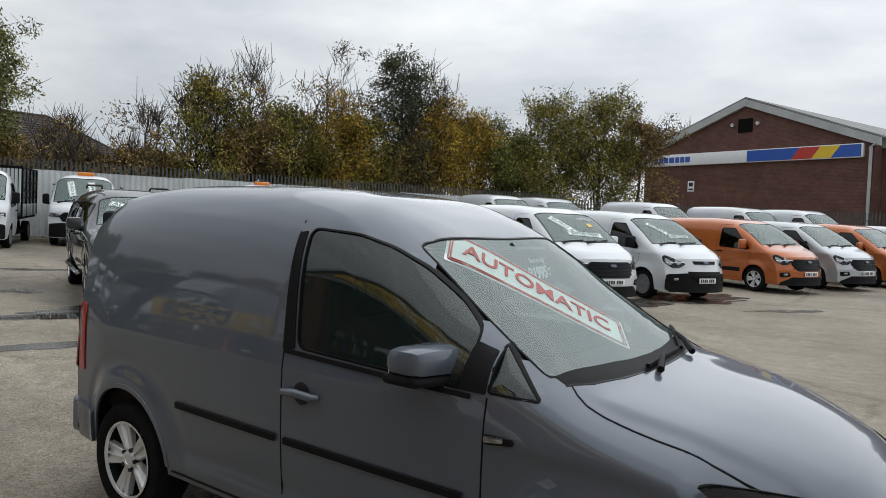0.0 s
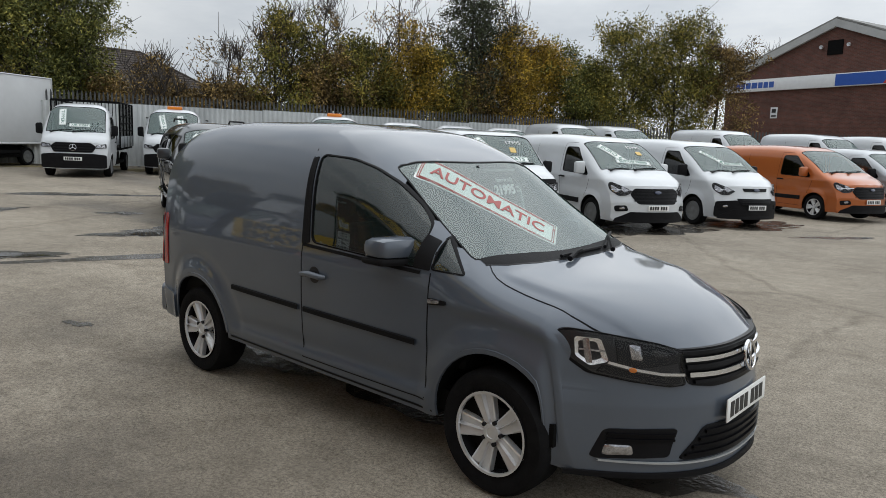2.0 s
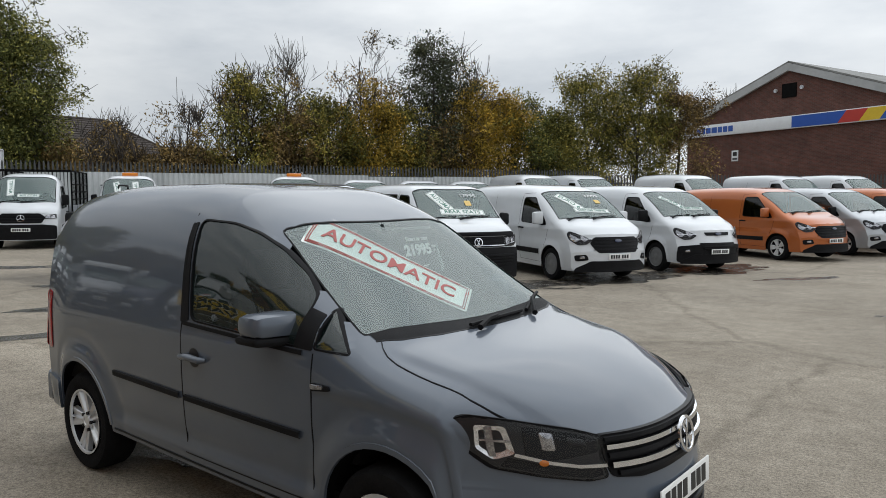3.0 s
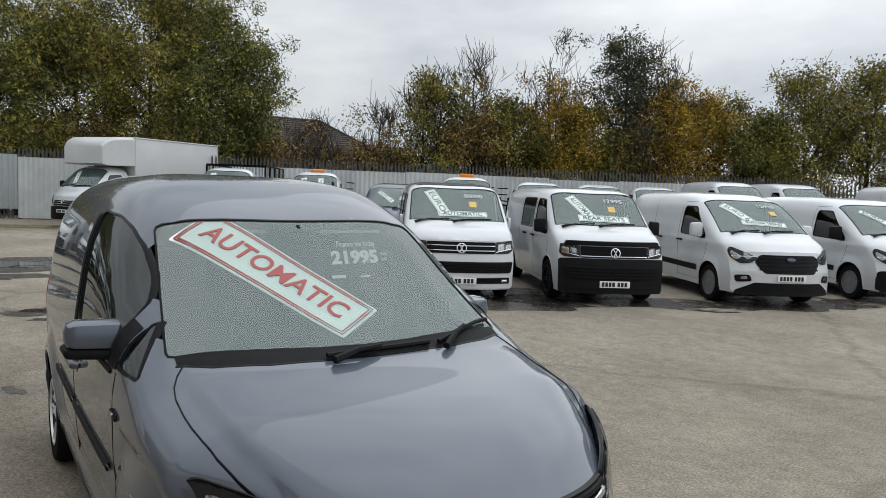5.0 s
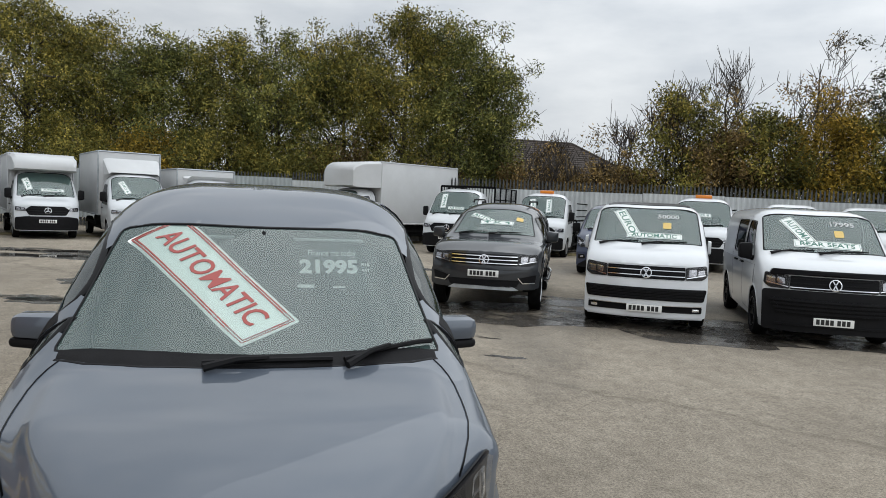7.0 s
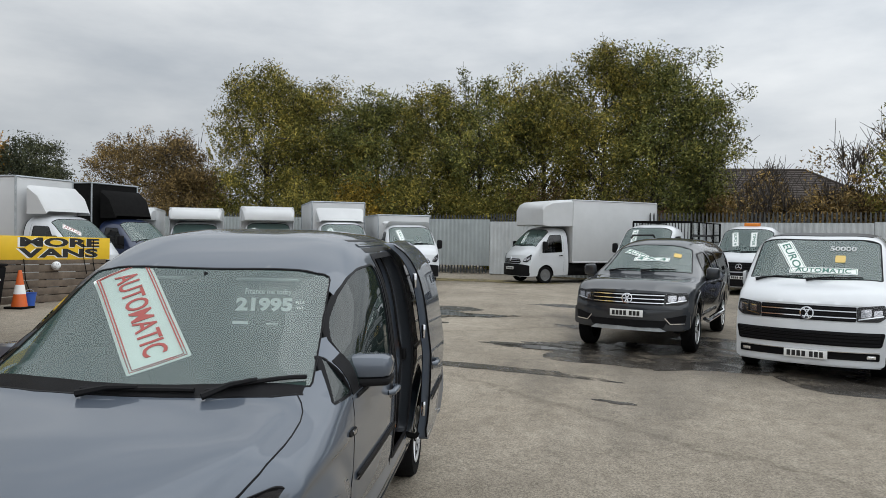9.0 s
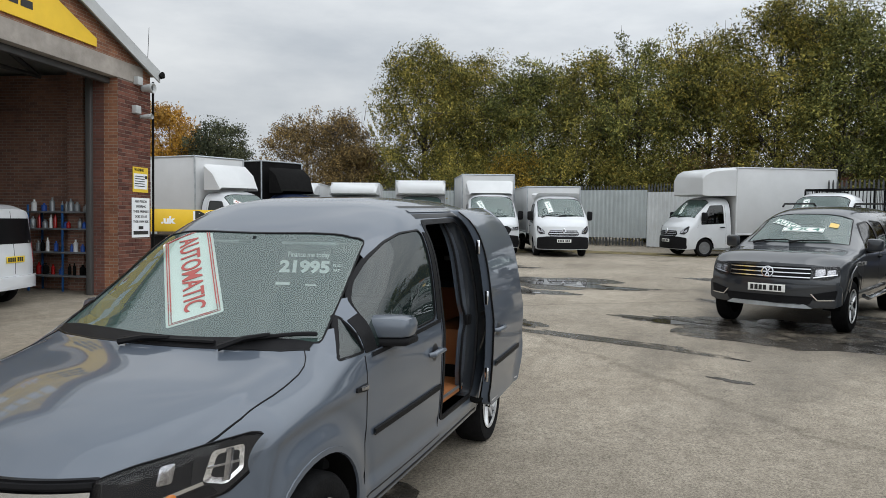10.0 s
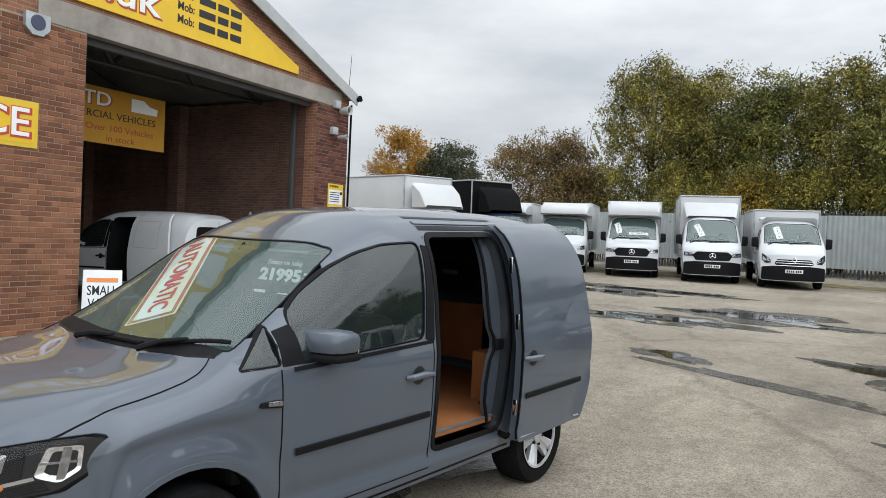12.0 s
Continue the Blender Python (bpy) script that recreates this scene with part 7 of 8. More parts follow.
belt = [
    # x, y, high, radius, low, leaves, density, label, twigs
    (-27.8, 13.6, 3.2, 1.4, 0.3, "leaf_brown", 1.0, B_, 1), (-26.4, 15.4, 4.2, 1.5, 0.3, "leaf_brown", 1.2, B_, 2),
    (-25.3, 17.2, 7.2, 1.8, 0.4, "leaf_olive", 1.0, O_, 2), (-24.4, 19.2, 5.9, 1.8, 0.3, "leaf_brown", 1.2, B_, 2), (-23.5, 21.0, 7.1, 1.9, 0.3, "leaf_olive", 1.25, O_, 2), (-22.5, 22.8, 6.8, 1.9, 0.3, "leaf_yellow", 1.25, Y_, 2),
    (-21.7, 24.4, 6.7, 1.9, 0.3, "leaf_olive", 1.25, O_, 2), (-20.6, 26.0, 6.2, 1.8, 0.3, "leaf_brown", 1.25, B_, 2), (-19.8, 27.6, 7.8, 1.7, 0.4, "leaf_yellow", 1.25, "bright yellow autumn tree behind the fence", 2), (-19.0, 29.2, 7.4, 1.6, 0.4, "leaf_yellow", 1.2, Y_, 2),
    (-18.2, 30.7, 7.4, 1.6, 0.4, "leaf_green", 1.25, "green leafy tree behind the fence", 2), (-17.4, 32.2, 6.9, 1.6, 0.4, "leaf_olive", 1.25, O_, 2),
    (-16.4, 34.2, 9.1, 2.5, 0.4, "leaf_olive", 1.3, "broad round tree with olive leaves", 2), (-14.9, 36.8, 9.5, 2.6, 0.4, "leaf_olive", 1.3, "broad round tree with olive leaves", 2), (-13.5, 39.2, 8.4, 2.0, 0.4, "leaf_brown", 1.2, "round tree with brown-olive leaves", 2),
    (-28.6, 12.4, 5.0, 1.7, 0.5, "leaf_brown", 0.10, "twiggy leafless tree by the fence", 4), (-27.2, 15.0, 5.9, 1.7, 0.6, "leaf_brown", 0.12, "twiggy leafless tree by the fence", 4),
    (-25.8, 17.0, 7.4, 1.3, 1.5, "leaf_brown", 0.10, N_, 4), (-24.8, 19.6, 9.0, 1.5, 2.5, "leaf_brown", 0.04, N_, 3), (-23.2, 22.8, 9.6, 1.7, 3.0, "leaf_brown", 0.06, N_, 3),
    (-21.0, 25.8, 10.4, 1.5, 3.0, "leaf_dark", 1.15, "tall narrow dark green tree", 2), (-20.2, 28.0, 9.2, 1.1, 3.5, "leaf_yellow", 0.10, N_, 4),
    (-16.5, 58.0, 10.0, 2.4, 4.0, "leaf_brown", 0.12, "far bare tree behind the works", 3),
    (8.0, 62.0, 12.0, 4.2, 3.0, "leaf_yellow", 0.8, "far tree with yellow-brown leaves", 1), (13.0, 60.0, 12.5, 4.2, 3.0, "leaf_brown", 0.8, "far tree with brown leaves", 1),
]
for k, (x, y, h, r, lo, lf, de, lb, tw) in enumerate(belt):
    tree("tree", lb, x, y, h, r, lo, lf, 90 + k, de, 0.10, 15 if de < 0.2 else 12, tw, 0.94 if de < 0.2 else 0.0, 2.2 if de < 0.2 else 1.0)

# ---- vehicles in the front row ----
pickup("dark grey pickup with a canopy and white window cards", at(-8.36, 3.74, -23, 1.55), cards=[("4 X 4", 0.78, 0.02, 0.11, 0, "green_ink", 0.62, 0.13), ("AUTO", 0.62, -0.28, 0.12, -35, "green_ink", 0.50, 0.13), ("tag", 0.62, 0.44)])
t_van("white passenger van with a black roof and green-lettered cards", at(-6.69, 5.9, -28, 1.5), cards=[("EURO", 1.30, -0.34, 0.15, -66, "green_ink", 0.66, 0.20), ("AUTOMATIC", 1.53, 0.10, 0.12, 0, "green_ink", 0.86, 0.13), ("tag", 1.34, 0.30), ("price", "50000", 1.18, 0.32)])
t_van("white passenger van with a black plastic nose and bonnet guard", at(-5.35, 8.07, -27, 1.5), True, cards=[("AUTOMA", 1.30, -0.32, 0.15, -60, "green_ink", 0.62, 0.20), ("REAR SEATS", 1.53, 0.06, 0.12, -2, "green_ink", 0.92, 0.16), ("tag", 1.34, 0.26), ("price", "17995", 1.18, 0.32)])
transit("white panel van with a big black grille", at(-4.0, 10.85, -26, 1.466), "white_paint", True, False, cards=[("EURO 6", 1.18, -0.34, 0.15, -58, "green_ink", 0.66, 0.20), ("CUSTOM TREND", 1.44, 0.06, 0.08, -4, "green_ink", 0.86, 0.13), ("tag", 1.18, 0.38), ("price", "12995", 0.99, 0.34)], mirrors="white_paint")
transit("white panel van with a black plastic bumper", at(-3.05, 13.95, -26, 1.466), "white_paint", False, True, cards=[("EURO 6", 1.22, -0.30, 0.13, -50, "green_ink", 0.66, 0.15), ("AIR CON", 1.42, 0.16, 0.07, 0, "green_ink", 0.62, 0.10)])
transit("burnt orange panel van with alloy wheels", at(-1.6, 18.6, -26, 1.466), "orange_paint", True, False, rim="alloy", mirrors="orange_paint")
transit("silver panel van in the row", at(-0.5, 21.4, -26, 1.466), "silver_paint", True, False, rim="alloy")
transit("burnt orange panel van with alloy wheels", at(0.7, 24.3, -26, 1.466), "orange_paint", True, False, rim="alloy", mirrors="orange_paint")
transit("white panel van in the row", at(1.9, 27.0, -26, 1.466), "white_paint", True, True)
transit("white panel van in the row", at(3.4, 29.6, -26, 1.466), "white_paint", False, True)
# ---- trucks along the fence ----
truck("white tipper truck with black mesh cage sides", at(-21.2, 6.2, -32), "star", "tipper", 3.4, 2.45, cards=[("TIPPER", 0.10, -0.42, 0.13, -88, "green_ink", 0.62, 0.20), ("AIR CON", 0.30, 0.10, 0.08, 0, "green_ink", 0.60, 0.12)])
truck("white tipper truck with an amber beacon bar", at(-21.4, 9.6, -32), "star", "tipper", 3.4, 1.35, cards=[("EURO 6", 0.12, -0.36, 0.13, -80, "green_ink", 0.60, 0.20), ("TIPPER", 0.12, 0.24, 0.13, -84, "green_ink", 0.60, 0.20)], beacon=True)
truck("white tipper truck with an amber beacon bar", at(-16.9, 13.4, -32), "star", "tipper", 3.4, 1.35, cards=[("EURO 6", 0.20, -0.1, 0.10, 0, "green_ink", 0.70, 0.14)], beacon=True)
truck("white flatbed truck behind the front row", at(-16.2, 16.2, -32), "ring", "tipper", 3.4, 1.35)
truck("white flatbed truck behind the front row", at(-15.4, 18.5, -32), "ring", "tipper", 3.4, 1.35)
truck("white flatbed truck behind the front row", at(-14.5, 20.6, -32), "ring", "tipper", 3.4, 1.35)
truck("white luton truck parked along the fence", at(-25.4, 2.4, -58), "diamond", "box", 4.3, 3.35, 1.08, True, cards=[("EURO 6", 0.16, -0.3, 0.12, -70, "green_ink", 0.6, 0.18)])
truck("white box truck with a low box", at(-23.1, -2.3, 20), "diamond", "box", 4.0, 2.62, 1.04, False, cards=[("TAX 6", 0.14, -0.42, 0.13, -80, "green_ink", 0.55, 0.20)])
truck("white box truck with a tall box and wind deflector", at(-23.2, -4.95, 22), "star", "box", 4.2, 3.12, 1.06, False, cards=[("EURO 6", 0.14, -0.42, 0.13, -70, "green_ink", 0.55, 0.20)])
truck("white luton truck facing the yard", at(-23.2, -7.9, 22), "star", "box", 4.2, 2.88, 1.02, True, cards=[("TAIL", 0.14, -0.55, 0.13, -80, "green_ink", 0.5, 0.20), ("AUTOMATIC", 0.30, 0.2, 0.08, 0, "green_ink", 0.7, 0.12)])
truck("white luton truck facing the yard", at(-23.2, -10.9, 22), "ring", "box", 4.2, 2.80, 1.02, True)
truck("white luton truck facing the yard", at(-23.2, -13.8, 22), "ring", "box", 4.2, 2.80, 1.02, True)
truck("white luton truck facing the yard", at(-23.2, -16.8, 22), "ring", "box", 4.2, 2.80, 1.02, True)
truck("white refrigerated box truck behind the hoarding", at(-15.9, -11.1, 80), "ring", "box", 4.2, 3.35, 1.06, False, cards=[("AUTO", 0.14, -0.42, 0.13, -40, "red_ink", 0.55, 0.18)])
truck("black box truck with a roof deflector", at(-20.4, -11.6, 75), "ring", "box", 4.2, 3.5, 1.06, False, colour="navy_paint", box_mat="chassis")
tall = Matrix.Diagonal((1.05, 1.0, 1.30, 1))
for x, y in ((-13.6, 23.6), (-12.2, 25.6), (-8.0, 26.9), (-5.1, 29.9), (-2.9, 30.6)):
    transit("white high-roofed van behind the front row", at(x, y, -30) @ tall, "white_paint", False, True, group="high-roofed vans")
transit("navy blue panel van behind the front row", at(-14.6, 9.2, -32, 1.466), "navy_paint", True, False, cards=[("EURO 6", 1.22, -0.30, 0.13, -50, "green_ink", 0.66, 0.15)])
transit("navy blue panel van behind the orange van", at(-7.2, 29.0, -30), "navy_paint", True, False)

# ---- the small vans: the grey one in the middle of the yard, and a white one in the workshop door ----
def small_form(x, z):
    """Side relief of the small van: flared wheel arches, a crease over the front wing, a hollow along the door and a proud sill."""
    d = np.zeros_like(z)
    for c in (1.341, -1.341):
        r = np.hypot(x - c, z - 0.352)
        d = d + 0.020 * (1 - ramp(r, 0.39, 0.49)) * ramp(z, 0.22, 0.34) - 0.006 * np.exp(-((r - 0.52) / 0.03) ** 2) * ramp(z, 0.30, 0.45)
    if x > 0.8:
        zc = 0.905 - 0.10 * max(0.0, x - 1.05) ** 1.4
        k = float(ramp(x, 0.85, 1.15))
        d = d + k * (0.010 * np.exp(-(np.maximum(0, z - zc) / 0.05) ** 2) * (z >= zc) + 0.010 * (1 - ramp(zc - z, 0.0, 0.045)) * (z < zc))
    k = float(ramp(x, -0.95, -0.85)) * float(1 - ramp(x, 0.90, 0.99))
    d = d + k * (0.016 * (1 - ramp(z, 0.40, 0.455)) - 0.004 * np.exp(-((z - 0.48) / 0.03) ** 2))
    # shoulder line under the windows
    d = d + 0.006 * np.exp(-((z - 1.045) / 0.018) ** 2) * float(1 - ramp(x, 0.6, 1.1)) * float(ramp(x, -0.2, -0.1))
    return d


def small_top(x, y):
    """Bonnet relief: a fold on each side that runs from the screen to the grille."""
    k = float(ramp(x, 1.20, 1.36))
    if k <= 0:
        return 0.0 * y
    yc = 0.665 - 0.10 * max(0.0, x - 1.35) - 0.13 * max(0.0, x - 1.75)
    a = np.abs(y)
    rise = np.where(a <= yc, np.exp(-((yc - a) / 0.16) ** 2), 1 - ramp(a, yc, yc + 0.05))
    return k * 0.013 * rise * float(1 - 0.5 * ramp(x, 2.0, 2.2))


def small_shell():
    return Shell(-2.10, 2.235, [(-2.10, 1.72), (-1.8, 1.80), (-1.2, 1.835), (-0.5, 1.83), (0.0, 1.785), (0.25, 1.705), (0.42, 1.625), (0.80, 1.375), (1.16, 1.15), (1.27, 1.10), (1.75, 1.015), (2.08, 0.91), (2.235, 0.80)],
                 [(-2.10, 0.85), (-1.5, 0.885), (0.0, 0.895), (1.3, 0.872), (1.8, 0.828), (2.235, 0.80)], [(-2.10, 1.02), (0.5, 1.0), (1.1, 0.95), (1.6, 0.84), (2.235, 0.64)],
                 [(-2.10, 0.35), (-1.0, 0.325), (0.98, 0.295), (1.6, 0.24), (2.235, 0.22)], power=[(-2.10, 4.2), (-0.6, 4.6), (0.0, 4.6), (0.45, 4.3), (0.8, 3.7), (1.15, 3.2), (1.4, 2.8), (1.8, 2.65), (2.235, 2.8)],
                 bow=0.535, rake=0.07, lean=0.15, blunt=0.55, bow_tail=0.20, reach=0.65, tail_rake=0.10, tuck=0.05, crease=0.0, form=small_form, form_top=small_top)


def small_van(name, label, m, colour, opened, rim="alloy", handle_mat="black_plastic"):
    sh = small_shell()
    side_win = rounded([(-0.03, 1.105), (0.84, 1.065), (0.83, 1.27), (0.70, 1.375), (0.52, 1.487), (0.35, 1.56), (0.17, 1.607), (-0.09, 1.625)], 0.05)
    quarter = rounded([(0.925, 1.068), (1.120, 1.060), (0.92, 1.232)], 0.015)
    aper = rounded([(-0.84, 0.47), (-0.15, 0.47), (-0.15, 1.15), (-0.17, 1.665), (-0.86, 1.685), (-0.90, 1.2)], 0.07)
    F = "gloss_black"
    panels = [
        ("grille", F, rounded([(-0.42, 0.650), (-0.30, 0.632), (0.30, 0.632), (0.42, 0.650), (0.445, 0.735), (0.45, 0.812), (-0.45, 0.812), (-0.445, 0.735)], 0.02), 0.006, 0.0, False),
        ("lower_intake", "black_plastic", rounded([(-0.46, 0.300), (0.46, 0.300), (0.34, 0.455), (-0.34, 0.455)], 0.03), 0.010, 0.0, False),
        ("fog_lamp_surround", "black_plastic", rounded([(0.50, 0.318), (0.735, 0.306), (0.70, 0.448), (0.47, 0.452), (0.49, 0.385)], 0.02), 0.010, 0.0, True),
        ("fog_lamp", "lamp_inner", rounded([(0.625, 0.330), (0.708, 0.326), (0.70, 0.376), (0.63, 0.376)], 0.012), 0.018, 0.006, True)]
    bars = [("grille_bar", "chrome", [(-0.43, 0.700), (-0.30, 0.697), (0.30, 0.697), (0.43, 0.700)], 0.026, 0.026), ("grille_bar", "chrome", [(-0.44, 0.766), (0.44, 0.766)], 0.022, 0.022),
            ("grille_bar", "black_plastic", [(-0.43, 0.732), (0.43, 0.732)], 0.024, 0.016), ("grille_bar", "black_plastic", [(-0.44, 0.795), (0.44, 0.795)], 0.018, 0.016), ("grille_bar", "black_plastic", [(-0.40, 0.664), (0.40, 0.664)], 0.020, 0.016),
            ("intake_lip", "silver_paint", [(-0.72, 0.298), (-0.45, 0.288), (0.45, 0.288), (0.72, 0.298)], 0.010, 0.020), ("front_lip", "black_plastic", [(-0.80, 0.228), (0.80, 0.228)], 0.03, 0.014)]
    bars += [("intake_slat", F, [(-0.44 + k, z), (0.44 - k, z)], 0.018, 0.022) for k, z in ((0.0, 0.325), (0.03, 0.360), (0.06, 0.395), (0.09, 0.430))]
    bars += [("fog_slat", F, [(s * 0.49, z), (s * 0.70, z)], 0.014, 0.022) for s in (1, -1) for z in (0.400, 0.425)]
    fr = dict(panels=panels, bars=bars, plate=0.515, plate_out=0.010, badge=("ring", 0.735, 0.075), badge_out=0.036, wipers=[(1.245, 0.33, 1.075, 0.705), (1.268, -0.19, 1.243, 0.285)])
    fr["seams"] = [[(-0.12, 0.385), (-0.11, 1.08), (-0.155, 1.655)], [(0.905, 0.385), (0.915, 0.70), (0.925, 1.05)], [(-0.12, 0.385), (0.905, 0.375)]]
    v = vehicle(name, label, "van", m, sh, colour, ws_poly(1.105, 0.735, 0.425, 0.635, 0.10, 0.045), [("both", side_win), ("both", quarter)], (1.341, -1.341), 0.316, rim, fr,
                cuts=[("left", aper)] if opened else (), step=0.027, nv=112, arch=1.185, arch_up=0.036, glassy="glass", side_glass="glass_side", bulkhead=-0.13, seal=0.010)
    S = lambda s: (lambda a, b, o: sh.side(a, b, s, o))
    O = lambda a, b, o: sh.over(a, b, o)
    B = lambda a, b, o: sh.back(a, b, o)
    for s in (1, -1):
        # headlights wrap the corner: unit, bowls, chrome blade, lens
        H = lambda a, b, o: sh.front(s * a, b, o)
        poly = rounded([(0.438, 0.655), (0.455, 0.735), (0.45, 0.808), (0.53, 0.838), (0.69, 0.878), (0.775, 0.893), (0.822, 0.862), (0.785, 0.765), (0.735, 0.702), (0.63, 0.672), (0.50, 0.648)], 0.012)
        lamp = part("headlight", patch(H, poly, 0.006, 0.0, 0.02, 5, 0.03), "lamp_grey", v, "clear headlight with a dark housing and chrome blade")
        part("upper_housing", patch(H, rounded([(0.462, 0.750), (0.462, 0.800), (0.55, 0.832), (0.66, 0.856), (0.66, 0.735), (0.60, 0.727)], 0.01), 0.009, 0.0, 0.01, 3, 0.03), "lamp_dark", lamp)
        part("lower_housing", patch(H, rounded([(0.455, 0.662), (0.455, 0.688), (0.60, 0.706), (0.70, 0.742), (0.72, 0.708), (0.62, 0.680), (0.50, 0.656)], 0.008), 0.009, 0.0, 0.01, 3, 0.03), "lamp_dark", lamp)
        part("reflector", patch(H, rounded([(0.685, 0.755), (0.735, 0.732), (0.768, 0.775), (0.765, 0.862), (0.70, 0.856)], 0.012), 0.012, -0.010, 0, 5, 0.02), "lamp_bright", lamp, "bright chromed bowl")
        part("reflector_rib", band(H, [(0.735, 0.745), (0.737, 0.855)], 0.014, 0.016, 0.02), "lamp_inner", lamp)
        part("reflector_rib", band(H, [(0.692, 0.800), (0.760, 0.806)], 0.010, 0.016, 0.02), "lamp_inner", lamp)
        part("reflector", patch(H, rounded([(0.588, 0.765), (0.622, 0.768), (0.626, 0.836), (0.592, 0.830)], 0.008), 0.014, 0.004, 0, 4, 0.02), "lamp_inner", lamp)
        part("reflector", patch(H, rounded([(0.500, 0.775), (0.550, 0.782), (0.556, 0.815), (0.505, 0.802)], 0.01), 0.013, 0.003, 0, 4, 0.02), "lamp_grey", lamp)
        part("light_blade", band(H, [(0.445, 0.700), (0.53, 0.704), (0.61, 0.722), (0.69, 0.752)], 0.016, 0.018, 0.03), "chrome", lamp)
        part("indicator_bulb", patch(H, circle(0.625, 0.722, 0.012, 10), 0.020, 0.004, 0, 3, 0.02), "amber_lamp", lamp)
        part("lens", patch(H, poly, 0.028, 0.008, 0, 5, 0.03), "lens", lamp).visible_shadow = False
        part("headlight_seal", band(H, poly + poly[:1], 0.012, 0.006, 0.03), "gloss_black", v)
        # bonnet shut line
        T = lambda a, b, o: sh.on_top(a, b, o)
        part("bonnet_seam", band(T, [(1.17, s * 0.695), (1.205, s * 0.722), (1.25, s * 0.742), (1.315, s * 0.752), (1.425, s * 0.752), (1.50, s * 0.748), (1.59, s * 0.738), (1.67, s * 0.718), (1.757, s * 0.683), (1.82, s * 0.652)], 0.005, 0.0035, 0.03), "gloss_black", v)
        # black pillar trim between the window and the quarter light, and under the glass
        part("pillar_trim", patch(S(s), rounded([(0.80, 1.065), (0.917, 1.060), (0.915, 1.205), (0.83, 1.235)], 0.01), 0.004, 0, 0.009, 4, 0.03), "black_plastic", v)
        part("rear_pillar_trim", patch(S(s), rounded([(-0.115, 1.09), (-0.045, 1.10), (-0.105, 1.61), (-0.15, 1.60)], 0.01), 0.006, 0, 0.012, 3), "black_plastic", v)
        part("waist_trim", band(S(s), [(-0.10, 1.085), (0.86, 1.045)], 0.022, 0.006), "black_plastic", v)
        mk = part("side_marker", patch(S(s), rounded([(0.93, 0.890), (1.05, 0.905), (1.045, 0.925), (0.93, 0.925)], 0.008), 0.010, 0.0, 0.012, 3, 0.03), "black_plastic", v)
        part("marker_lens", patch(S(s), rounded([(0.93, 0.898), (1.01, 0.908), (1.01, 0.925), (0.93, 0.922)], 0.006), 0.014, 0.002, 0.004, 3, 0.03), "lamp_inner", mk)
        part("side_moulding", band(S(s), [(-0.09, 0.690), (0.84, 0.673)], 0.034, 0.014, 0.08), "black_plastic", v)
        if not (opened and s > 0):
            part("side_moulding", band(S(s), [(-0.877, 0.707), (-0.145, 0.692)], 0.036, 0.014, 0.08), "black_plastic", v)
        part("sill_trim", band(S(s), [(-0.93, 0.352), (0.96, 0.325)], 0.012, 0.004, 0.1), "gloss_black", v)
        # door mirror: painted cap over a black lower shell, on a foot from the window's corner
        def shaped(bm):
            for q in bm.verts:
                o = s * q.co.y
                q.co.x -= 0.32 * (o + 0.10)
                q.co.z *= 1.06 - 1.0 * max(0.0, o)
            return bm
        cap = bmesh.new()
        box(cap, (-0.075, -0.115, -0.030), (0.085, 0.105, 0.078), 0.036)
        mir = part("door_mirror", shaped(cap), colour, v, "painted door mirror cap on a black shell")
        mir.matrix_basis = pose(0.70, s * 0.900, 1.130)
        low = bmesh.new()
        box(low, (-0.080, -0.118, -0.066), (0.078, 0.102, -0.024), 0.018)
        part("mirror_shell", shaped(low), "black_plastic", mir)
        foot = bmesh.new()
        tube(foot, [(0.15, -s * 0.10, -0.075), (0.08, -s * 0.09, -0.066), (0.02, -s * 0.04, -0.056)], [0.024, 0.032, 0.030], 8)
        part("mirror_foot", foot, "black_plastic", mir)
        part("mirror_glass", shaped(boxes(((-0.082, -0.085, -0.040), (-0.074, 0.080, 0.048)), bevel=0.002)), "chrome", mir)
        for x in (0.0,):
            # flat dark disc: the scoop's shade painted behind the handle
            part("handle_recess", patch(S(s), circle(x + 0.015, 0.915, 0.050, 20), 0.0016, 0.0005, 0, 4, 0.02), "lamp_grey" if colour == "grey_paint" else "black_plastic", v)
            handle(v, sh, x + 0.01, 0.922, s, handle_mat)
        # rear lamp
        part("tail_lamp", patch(S(s), rounded([(-2.06, 0.74), (-1.93, 0.74), (-1.93, 1.12), (-2.04, 1.14)], 0.03), 0.006, 0.004, 0.012, 4), "red_lamp", v)
        part("tail_lamp", patch(B, rounded([(s * 0.70, 0.74), (s * 0.86, 0.74), (s * 0.84, 1.14), (s * 0.72, 1.14)], 0.03), 0.006, 0.004, 0.012, 4), "red_lamp", v)
        part("rear_bumper_corner", patch(S(s), rounded([(-2.09, 0.34), (-1.76, 0.33), (-1.74, 0.52), (-2.09, 0.56)], 0.05), 0.022, 0.006, 0.03, 4), colour, v)
    part("rear_bumper", patch(B, rounded([(-0.84, 0.34), (0.84, 0.34), (0.84, 0.56), (-0.84, 0.56)], 0.05), 0.05, 0.01, 0.06, 4), colour if opened else "black_plastic", v)
    part("rear_window", patch(B, rounded([(-0.66, 1.12), (0.66, 1.12), (0.60, 1.56), (-0.60, 1.56)], 0.07), 0.004, 0, 0.01, 4), "gloss_black", v)
    part("tailgate_seam", band(B, [(0, 0.6), (0, 1.68)], 0.010, 0.003), "gloss_black", v)
    k = sh.back(0.0, 0.85, 0.012)
